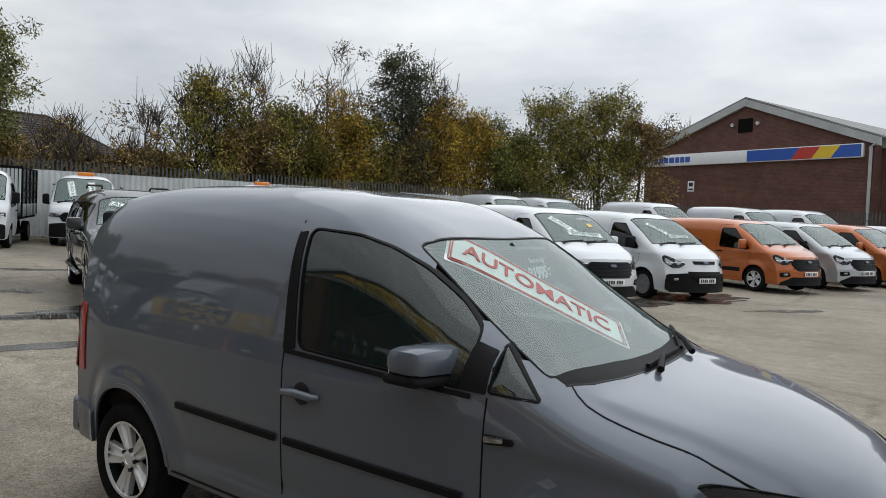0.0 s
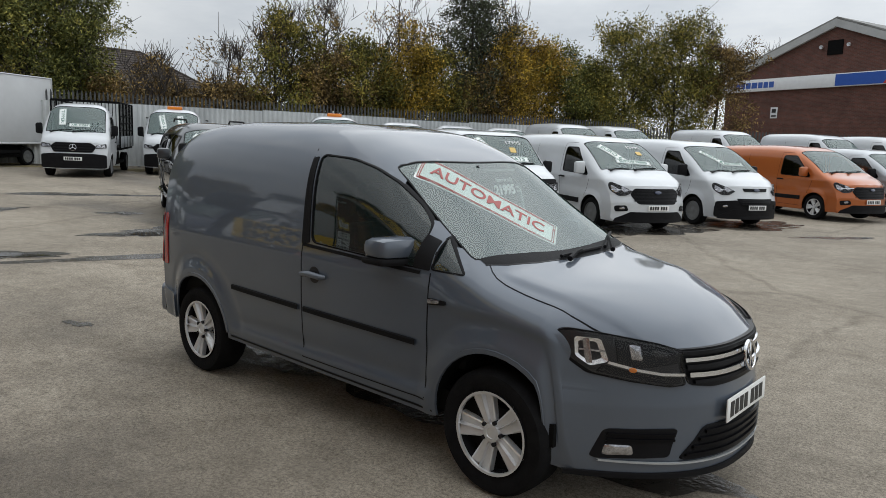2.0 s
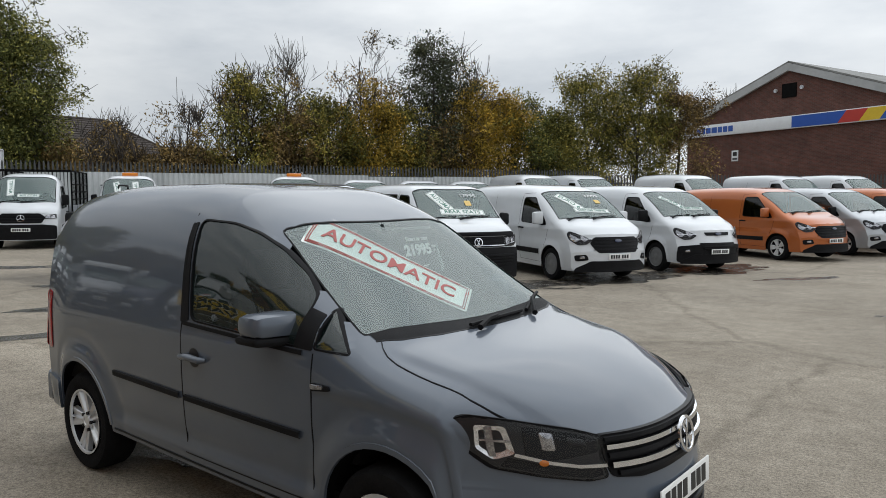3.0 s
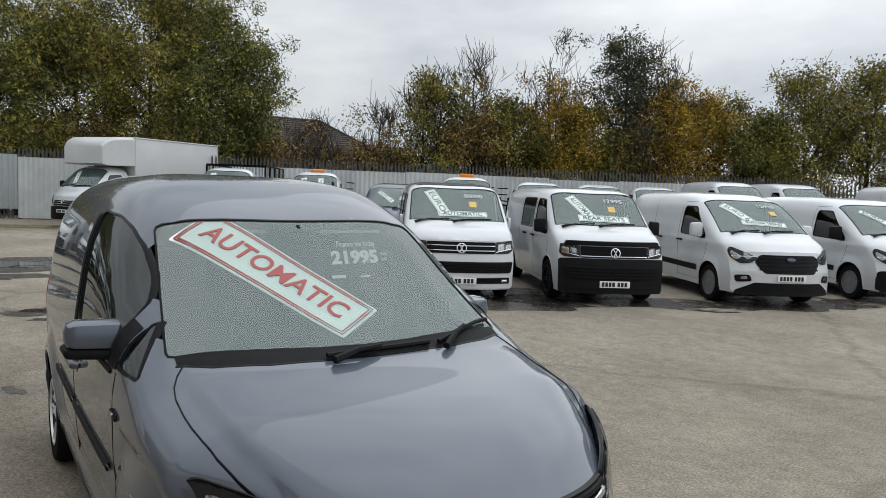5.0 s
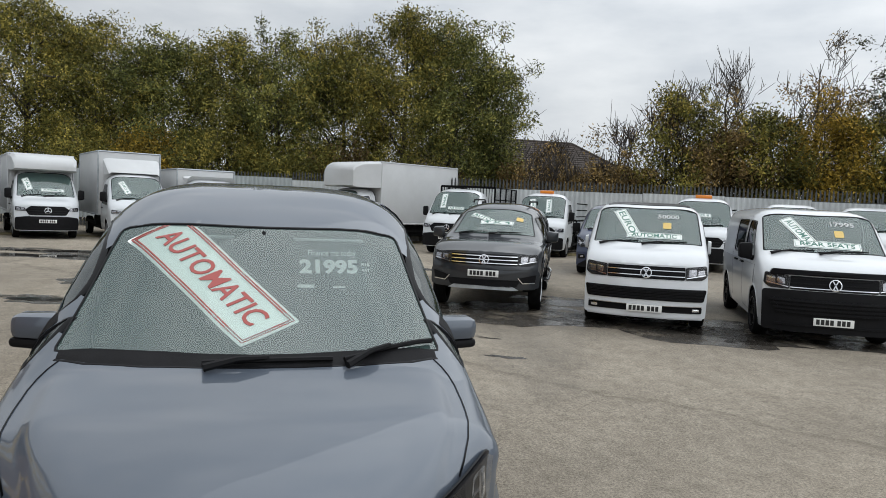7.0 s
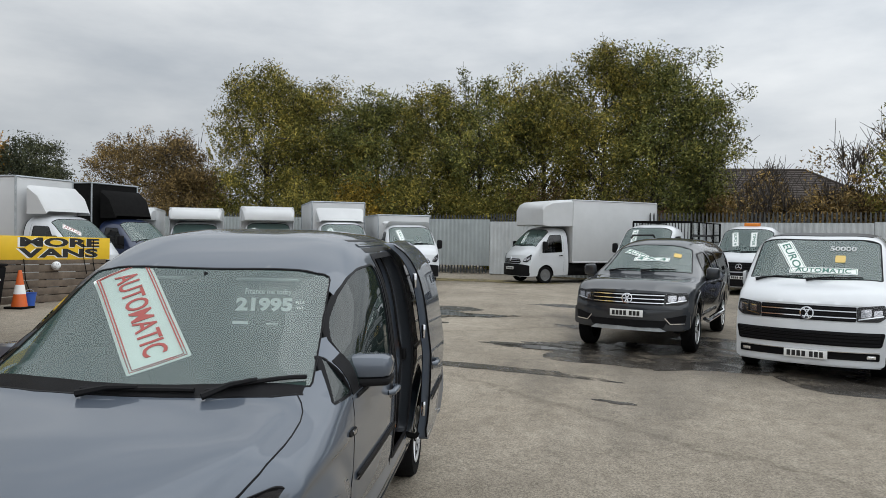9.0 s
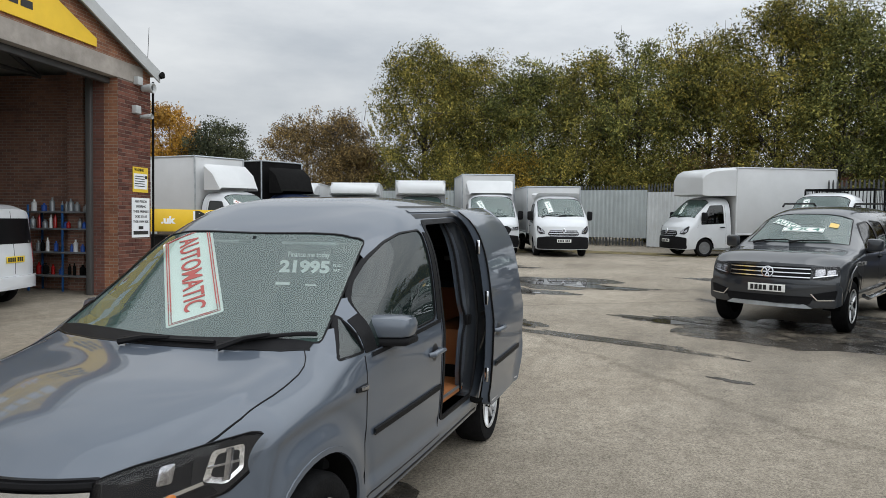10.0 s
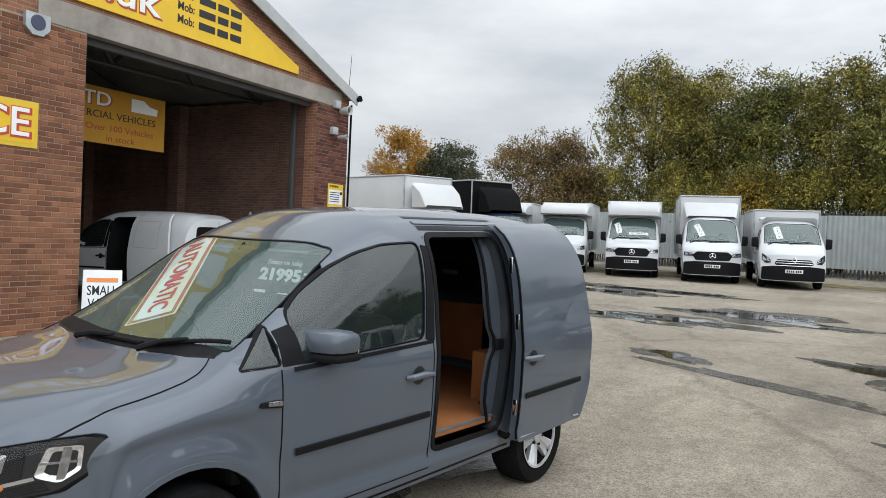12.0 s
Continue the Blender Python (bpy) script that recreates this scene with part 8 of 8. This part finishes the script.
    plate(v, Matrix.Translation(k) @ Matrix.Rotation(radians(-90), 4, "Z") @ Matrix.Rotation(radians(90), 4, "X"), "plate_yellow")
    # cowl under the wipers, roof shut lines, aerial foot
    edge = [(1.150, -0.715), (1.205, -0.60), (1.25, -0.40), (1.272, -0.18), (1.278, 0.0), (1.272, 0.18), (1.25, 0.40), (1.205, 0.60), (1.150, 0.715)]
    back = [(1.112, 0.700), (1.165, 0.45), (1.196, 0.2), (1.204, 0.0), (1.196, -0.2), (1.165, -0.45), (1.112, -0.700)]
    bm = bmesh.new()
    rows = []
    for k in range(25):
        y = 0.71 * (k / 12 - 1)
        xf = float(np.interp(y, [p[1] for p in edge], [p[0] for p in edge]))
        xr = float(np.interp(y, [p[1] for p in back[::-1]], [p[0] for p in back[::-1]]))
        rows.append([bm.verts.new(sh.over(xr + (xf - xr) * f, y, 0.0035 - 0.003 * (f > 0.9))) for f in (0.0, 0.35, 0.7, 1.0)])
    for a, b in zip(rows, rows[1:]):
        for k in range(3):
            bm.faces.new((a[k], a[k + 1], b[k + 1], b[k]))
    bmesh.ops.recalc_face_normals(bm, faces=bm.faces)
    part("cowl", bm, "black_plastic", v)
    part("bonnet_rear_edge", band(O, [(x + 0.006, y) for x, y in edge], 0.010, 0.002, 0.05), "gloss_black", v)
    return v, sh


M["glass_side"] = glass("side_glass", (0.55, 0.66, 0.62), 0.55, 0.02, 1.75, 0.02)
hero, hero_sh = small_van("small_van", "grey small panel van with an open sliding door and price stickers", pose(0, 0, 0), "grey_paint", True, handle_mat="grey_paint")
card = sticker(hero, hero_sh, "AUTOMATIC", 0.767, -0.217, 0.152, -54.5, "red_ink", 0.915, 0.28, True, 0.008, "large white card with red capitals and a double border", "card")
k = [(-0.43, -0.112), (0.43, -0.112), (0.43, 0.112), (-0.43, 0.112), (-0.43, -0.112)]
ct = card.matrix_basis
ci = ct.inverted()


def on_card(u, v, o=0.0):
    p = ct @ Vector((u, v, 0))
    return ci @ (hero_sh.over(p.x, p.y, -0.008) + (ct.to_3x3() @ Vector((0, 0, 1))) * o)


part("card_border", band(on_card, k, 0.007, 0.0035), "red_ink", card)
bm = boxes(((0.515, -0.075, 1.495), (0.535, 0.075, 1.540)), bevel=0.009)
tube(bm, [(0.53, 0, 1.53), (0.50, 0, 1.575)], 0.010, 6)
part("rear_view_mirror", bm, "black_plastic", hero)
for y in (-0.36, 0.36):
    part("sun_visor", boxes(((0.30, y * 0.85 - 0.17, 1.535), (0.45, y * 0.85 + 0.17, 1.552)), bevel=0.007), "silver_paint", hero, "pale folded sun visor")
# clear price sheet hung behind the glass
xa = Vector((-0.042, 0.27, 0.0)).normalized()
ua = Vector((-0.30, 0.0, 0.95)).normalized()
za = xa.cross(ua).normalized()
pm = Matrix((xa, za.cross(xa), za)).transposed().to_4x4()
pm.translation = (0.492, 0.325, 1.415)
M["acrylic"] = glass("clear_sheet", (0.97, 0.98, 0.97), 0.97, 0.05, 1.3)
sheet = part("price_sheet", boxes(((-0.20, -0.15, -0.0015), (0.22, 0.10, 0.0015))), "acrylic", hero, "clear price sheet with white figures")
sheet.matrix_basis = pm
sheet.visible_shadow = False
text("21995", 0.088, "white_ink", pose(-0.015, 0.0, 0.003), sheet, "price_figures", 0.285, bold=0.004)
text("Finance me today", 0.04, "white_ink", pose(0.0, 0.07, 0.003), sheet, "small_lettering", 0.235)
text("PLUS", 0.02, "white_ink", pose(0.165, 0.014, 0.003), sheet, "small_lettering", 0.042)
text("VAT", 0.02, "white_ink", pose(0.165, -0.014, 0.003), sheet, "small_lettering", 0.038)
part("sheet_bars", boxes(((-0.17, -0.10, 0.002), (-0.09, -0.085, 0.003)), ((0.0, -0.10, 0.002), (0.06, -0.094, 0.003))), "white_ink", sheet)
HS = lambda a, b, o: hero_sh.side(a, b, 1, o)
# opening: dark seal, door track, step
aper = rounded([(-0.84, 0.47), (-0.15, 0.47), (-0.15, 1.15), (-0.17, 1.665), (-0.86, 1.685), (-0.90, 1.2)], 0.07)
part("opening_seal", band(HS, aper + aper[:1], 0.035, 0.006, 0.05), "black_plastic", hero)
bm = bmesh.new()
loop = dense(aper, 0.06)
r0 = [bm.verts.new(HS(a, b, 0.0)) for a, b in loop]
r1 = [bm.verts.new(HS(a, b, -0.10)) for a, b in loop]
for k in range(len(loop)):
    bm.faces.new((r0[k], r0[(k + 1) % len(loop)], r1[(k + 1) % len(loop)], r1[k]))
part("opening_reveal", bm, "dark_paint", hero)
part("upper_track", band(HS, [(-0.98, 1.722), (-0.16, 1.702)], 0.030, 0.003, 0.06), "gloss_black", hero)
part("track_lip", band(HS, [(-0.98, 1.752), (-0.16, 1.732)], 0.014, 0.010, 0.06), "grey_paint", hero)
part("upper_track", band(HS, [(-0.98, 1.776), (-0.14, 1.758)], 0.014, 0.003, 0.06), "gloss_black", hero)
pillar = [(-0.93, 0.46), (-0.93, 1.70), (-0.765, 1.70), (-0.755, 1.25), (-0.765, 1.10), (-0.800, 1.04), (-0.800, 0.96), (-0.760, 0.90), (-0.735, 0.76), (-0.735, 0.64), (-0.790, 0.50)]
part("door_pillar", patch(HS, rounded(pillar, 0.03), -0.075, 0.0, 0.03, 5, 0.05, (-0.86, 1.1)), "grey_paint", hero, "grey inner door pillar")
part("pillar_latch", boxes(((-0.87, HS(-0.76, 0.99, -0.07).y, 0.96), (-0.79, HS(-0.76, 0.99, -0.040).y, 1.03)), bevel=0.008), "black_plastic", hero)
part("pillar_seal", band(lambda a, b, o: HS(a, b, o - 0.066), pillar[2:], 0.022, 0.004, 0.05), "black_plastic", hero)
part("middle_track", band(HS, [(-1.95, 1.02), (-0.95, 1.02)], 0.03, 0.004, 0.08), "gloss_black", hero)
# load space
part("load_floor", boxes(((-2.0, -0.78, 0.50), (-0.16, 0.80, 0.54)), bevel=0.004), "ply", hero, "reddish plywood load floor")
part("step_well", boxes(((-0.84, 0.70, 0.40), (-0.17, 0.86, 0.47)), bevel=0.01), "black_plastic", hero)
part("wheel_box", boxes(((-1.80, 0.46, 0.54), (-1.08, 0.79, 0.88)), bevel=0.008), "ply", hero, "plywood box over the wheel arch")
part("wheel_box", boxes(((-1.80, -0.78, 0.54), (-1.08, -0.48, 0.88)), bevel=0.008), "ply", hero, "plywood box over the wheel arch")
part("wall_lining", boxes(((-1.95, -0.82, 0.56), (-0.16, -0.80, 1.10)), bevel=0.003), "cabin", hero)
part("rear_door_lining", boxes(((-2.0, -0.70, 0.62), (-1.965, -0.06, 1.10)), bevel=0.02), "ply", hero, "reddish plywood rear door lining")
part("rear_door_lining", boxes(((-2.0, 0.06, 0.62), (-1.965, 0.70, 1.10)), bevel=0.02), "ply", hero, "reddish plywood rear door lining")
for y in (-0.38, 0.38):
    trim = part("rear_door_trim", boxes(((-1.96, y - 0.31, 1.16), (-1.90, y + 0.31, 1.66)), bevel=0.03), "cabin", hero)
    part("window_blank", boxes(((-1.905, y - 0.25, 1.46), (-1.888, y + 0.25, 1.63)), bevel=0.012), "lamp_grey", trim, "dark grey blanked rear window")
    part("trim_panel", boxes(((-1.905, y - 0.24, 1.20), (-1.890, y + 0.24, 1.42)), bevel=0.02), "black_plastic", trim)
    part("trim_label", boxes(((-1.892, y - 0.08, 1.34), (-1.886, y + 0.08, 1.38)), bevel=0.002), "wheel_trim", trim)
part("inner_frame", boxes(((-2.0, -0.03, 0.56), (-1.90, 0.03, 1.72)), ((-1.12, -0.80, 0.54), (-1.05, -0.72, 1.5)), ((-1.8, -0.56, 1.64), (-0.2, 0.56, 1.66))), "chassis", hero)
part("floor_edge", boxes(((-0.95, 0.792, 0.525), (-0.16, 0.803, 0.545)), bevel=0.003), "wheel_trim", hero, "bright metal floor edge")
# the sliding door, run back along the side
SD = Vector((-0.685, 0.135, 0.0))
door_poly = rounded([(-0.955, 0.425), (-0.145, 0.405), (-0.14, 1.10), (-0.165, 1.755), (-0.93, 1.785), (-1.01, 1.5), (-1.07, 1.0), (-1.08, 0.74)], 0.035)
slide = part("sliding_door", patch(lambda a, b, o: hero_sh.side(a, b, 1, o) + SD, door_poly, 0.0, 0.0, 0.06, 10, 0.04), "grey_paint", hero, "grey sliding side door run back open")
part("door_lining", patch(lambda a, b, o: hero_sh.side(a, b, 1, o) + SD, [(-0.60 + (a + 0.60) * 0.97, 1.1 + (b - 1.1) * 0.98) for a, b in door_poly], -0.062, 0.0, 0.006, 4), "black_plastic", slide)
DS = lambda a, b, o: hero_sh.side(a, b, 1, o) + SD
part("side_moulding", band(DS, [(-0.915, 0.708), (-0.19, 0.693)], 0.036, 0.014, 0.06), "black_plastic", slide)
part("door_edge", band(DS, [(-0.140, 0.43), (-0.136, 1.10), (-0.160, 1.74)], 0.014, 0.002, 0.05), "gloss_black", slide)
# silver strip: the highlight of the lower door crease put into paint
part("door_foot", band(DS, [(-0.93, 0.452), (-0.18, 0.435)], 0.012, 0.003, 0.05), "silver_paint", slide, "pale strip painted as the lower door crease highlight")
# painted scoop shade again, as a flat dark disc on the sliding door
part("handle_recess", patch(DS, circle(-0.255, 0.925, 0.050, 20), 0.0016, 0.0005, 0, 4, 0.02), "lamp_grey", slide)
bm = bmesh.new()
tube(bm, [DS(-0.26 + d, 0.93, o) for d, o in ((-0.10, 0.0), (-0.085, 0.025), (0, 0.034), (0.085, 0.025), (0.10, 0.0))], [0.013, 0.018, 0.019, 0.018, 0.013], 10)
part("door_handle", bm, "grey_paint", slide)
bm = bmesh.new()
tube(bm, [HS(-0.86, 0.44, -0.05), HS(-0.83, 0.43, 0.06), DS(-0.17, 0.46, -0.04)], 0.02, 6)
part("lower_arm", bm, "chassis", slide)
for z in (0.62, 1.15, 1.5):
    part("door_catch", boxes(((-0.845, DS(-0.15, z, -0.04).y - 0.015, z - 0.05), (-0.825, DS(-0.15, z, -0.04).y + 0.015, z + 0.05)), bevel=0.006), "chrome", slide)
# the white one, its sliding door run back too
white, white_sh = small_van("small_van", "white small panel van with its side door open, in the workshop", pose(-4.73, -10.71, ground_z(-4.73), 0, 0, 289), "white_paint", True, "steel")
WS = lambda a, b, o: white_sh.side(a, b, 1, o)
part("opening_seal", band(WS, aper + aper[:1], 0.035, 0.006, 0.05), "black_plastic", white)
part("load_floor", boxes(((-2.0, -0.55, 0.50), (-0.16, 0.56, 0.54)), bevel=0.004), "chassis", white)
wd = part("sliding_door", patch(lambda a, b, o: white_sh.side(a, b, 1, o) + Vector((-0.60, 0.125, 0)), door_poly, 0.0, 0.0, 0.05, 8, 0.05), "white_paint", white, "white sliding side door run back open")
part("door_panel_edge", band(lambda a, b, o: white_sh.side(a, b, 1, o) + Vector((-0.60, 0.125, 0)), [(-0.80, 1.12), (-0.26, 1.12), (-0.28, 1.62), (-0.80, 1.62), (-0.80, 1.12)], 0.012, 0.002, 0.05), "silver_paint", wd)

# ---- single bricks on the workshop front ----
def one_brick_material(name, c1, c2, island):
    m = bpy.data.materials.new(name)
    m.use_nodes = True
    nt = m.node_tree
    b = nt.nodes["Principled BSDF"]
    src = nt.nodes.new("ShaderNodeNewGeometry").outputs["Random Per Island"] if island else nt.nodes.new("ShaderNodeObjectInfo").outputs["Random"]
    r = nt.nodes.new("ShaderNodeValToRGB")
    r.color_ramp.elements[0].position, r.color_ramp.elements[0].color = 0.0, (*c1, 1)
    r.color_ramp.elements[1].position, r.color_ramp.elements[1].color = 1.0, (*c2, 1)
    nt.links.new(src, r.inputs[0])
    g = nt.nodes.new("ShaderNodeNewGeometry")
    n = nt.nodes.new("ShaderNodeTexNoise")
    n.inputs["Scale"].default_value, n.inputs["Detail"].default_value, n.inputs["Roughness"].default_value = 1.4, 9, 0.75
    nt.links.new(g.outputs["Position"], n.inputs["Vector"])
    q = nt.nodes.new("ShaderNodeValToRGB")
    q.color_ramp.elements[0].position, q.color_ramp.elements[0].color = 0.32, (0.62, 0.60, 0.60, 1)
    q.color_ramp.elements[1].position, q.color_ramp.elements[1].color = 0.62, (1.06, 1.05, 1.02, 1)
    nt.links.new(n.outputs[0], q.inputs[0])
    x = nt.nodes.new("ShaderNodeMixRGB")
    x.blend_type, x.inputs[0].default_value = "MULTIPLY", 1.0
    nt.links.new(r.outputs[0], x.inputs[1])
    nt.links.new(q.outputs[0], x.inputs[2])
    nt.links.new(x.outputs[0], b.inputs["Base Color"])
    b.inputs["Roughness"].default_value = 0.88
    b.inputs["Specular IOR Level"].default_value = 0.2
    return m


M["mortar"] = mat("mortar", (0.34, 0.29, 0.235), 0.95, vary=0.2, scale=3, bump=0.4, bscale=200, spec=0.1)
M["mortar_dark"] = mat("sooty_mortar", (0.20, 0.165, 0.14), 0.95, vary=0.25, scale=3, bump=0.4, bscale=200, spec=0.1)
M["one_brick"] = one_brick_material("single_brick", (0.165, 0.070, 0.043), (0.31, 0.140, 0.078), False)
M["many_bricks"] = one_brick_material("laid_bricks", (0.165, 0.070, 0.043), (0.31, 0.140, 0.078), True)
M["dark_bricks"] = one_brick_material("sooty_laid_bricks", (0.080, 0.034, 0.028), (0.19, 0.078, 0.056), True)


def brick_mesh(w, out=0.011, h=0.0635):
    """One brick's face, its arrises worn round."""
    bm = bmesh.new()
    e = 0.004
    rings = [[bm.verts.new((sx * (w / 2 - d), y, sz * (h / 2 - d))) for sx, sz in ((-1, -1), (1, -1), (1, 1), (-1, 1))] for y, d in ((0.0, 0.0), (out - e, 0.0), (out, e))]
    for a, b in zip(rings, rings[1:]):
        for k in range(4):
            bm.faces.new((a[k], a[(k + 1) % 4], b[(k + 1) % 4], b[k]))
    bm.faces.new(rings[-1])
    bmesh.ops.recalc_face_normals(bm, faces=bm.faces)
    return bm


def courses(x0, x1, z0, z1):
    """(middle x, middle z, width) for each brick of a stretch in half bond."""
    row, z = 0, z0
    while z + 0.070 < z1:
        x = x0 + 0.004
        first = True
        while x < x1 - 0.03:
            w = 0.1025 if (first and row % 2) else 0.215
            w = min(w, x1 - x)
            yield x + w / 2, z + 0.0375, round(w, 4)
            x += w + 0.010
            first = False
        row, z = row + 1, z + 0.075


def joined_bricks(rows, material, label, seed):
    rs = random.Random(seed)
    vs, fs = [], []
    for x, z, w in rows:
        o, e, h = 0.011 + rs.uniform(-0.003, 0.003), 0.004, 0.0635
        k = len(vs)
        for y, d in ((0.0, 0.0), (o - e, 0.0), (o, e)):
            vs += [(x + sx * (w / 2 - d), y, z + sz * (h / 2 - d)) for sx, sz in ((-1, -1), (1, -1), (1, 1), (-1, 1))]
        for r in (0, 4):
            fs += [(k + r + i, k + r + 4 + i, k + r + 4 + (i + 1) % 4, k + r + (i + 1) % 4) for i in range(4)]
        fs.append((k + 11, k + 10, k + 9, k + 8))
    me = bpy.data.meshes.new("bricks")
    me.from_pydata(vs, [], fs)
    me.materials.append(M[material])
    ob = new("bricks", me)
    ob.parent = shop
    ob.matrix_basis = TRUE
    return tagged(ob, label, kind="stuff")


X1 = 10.35 * KS
B0, B1, BH = D0 * KS, D1 * KS, DH * KS + LIFT
TRUE = Matrix.Diagonal((1 / KS, 1 / KS, 1 / KS, 1)) @ Matrix.Translation((0, 0, -LIFT))
bed = part("mortar_bed", boxes(((B1, 0.0005, 0.0), (X1, 0.003, BH))), "mortar", shop, smooth=False)
bed.matrix_basis = TRUE
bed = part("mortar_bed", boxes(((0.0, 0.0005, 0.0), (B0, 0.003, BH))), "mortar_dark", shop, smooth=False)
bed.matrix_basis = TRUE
office = list(courses(B1, X1, 0.02, BH))
near = [r for r in office if 1.75 < r[1] < 3.8 and r[0] < 10.2 * KS][:300]
kept = set(near)
shared = {}
for x, z, w in near:
    if w not in shared:
        bm = brick_mesh(w)
        me = bpy.data.meshes.new("brick")
        bm.to_mesh(me)
        bm.free()
        me.materials.append(M["one_brick"])
        shared[w] = me
    ob = new("brick", shared[w])
    ob.parent = shop
    ob.matrix_basis = TRUE @ pose(x, 0.0, z)
joined_bricks([r for r in office if r not in kept], "many_bricks", "weathered orange-red bricks laid in courses", 5)
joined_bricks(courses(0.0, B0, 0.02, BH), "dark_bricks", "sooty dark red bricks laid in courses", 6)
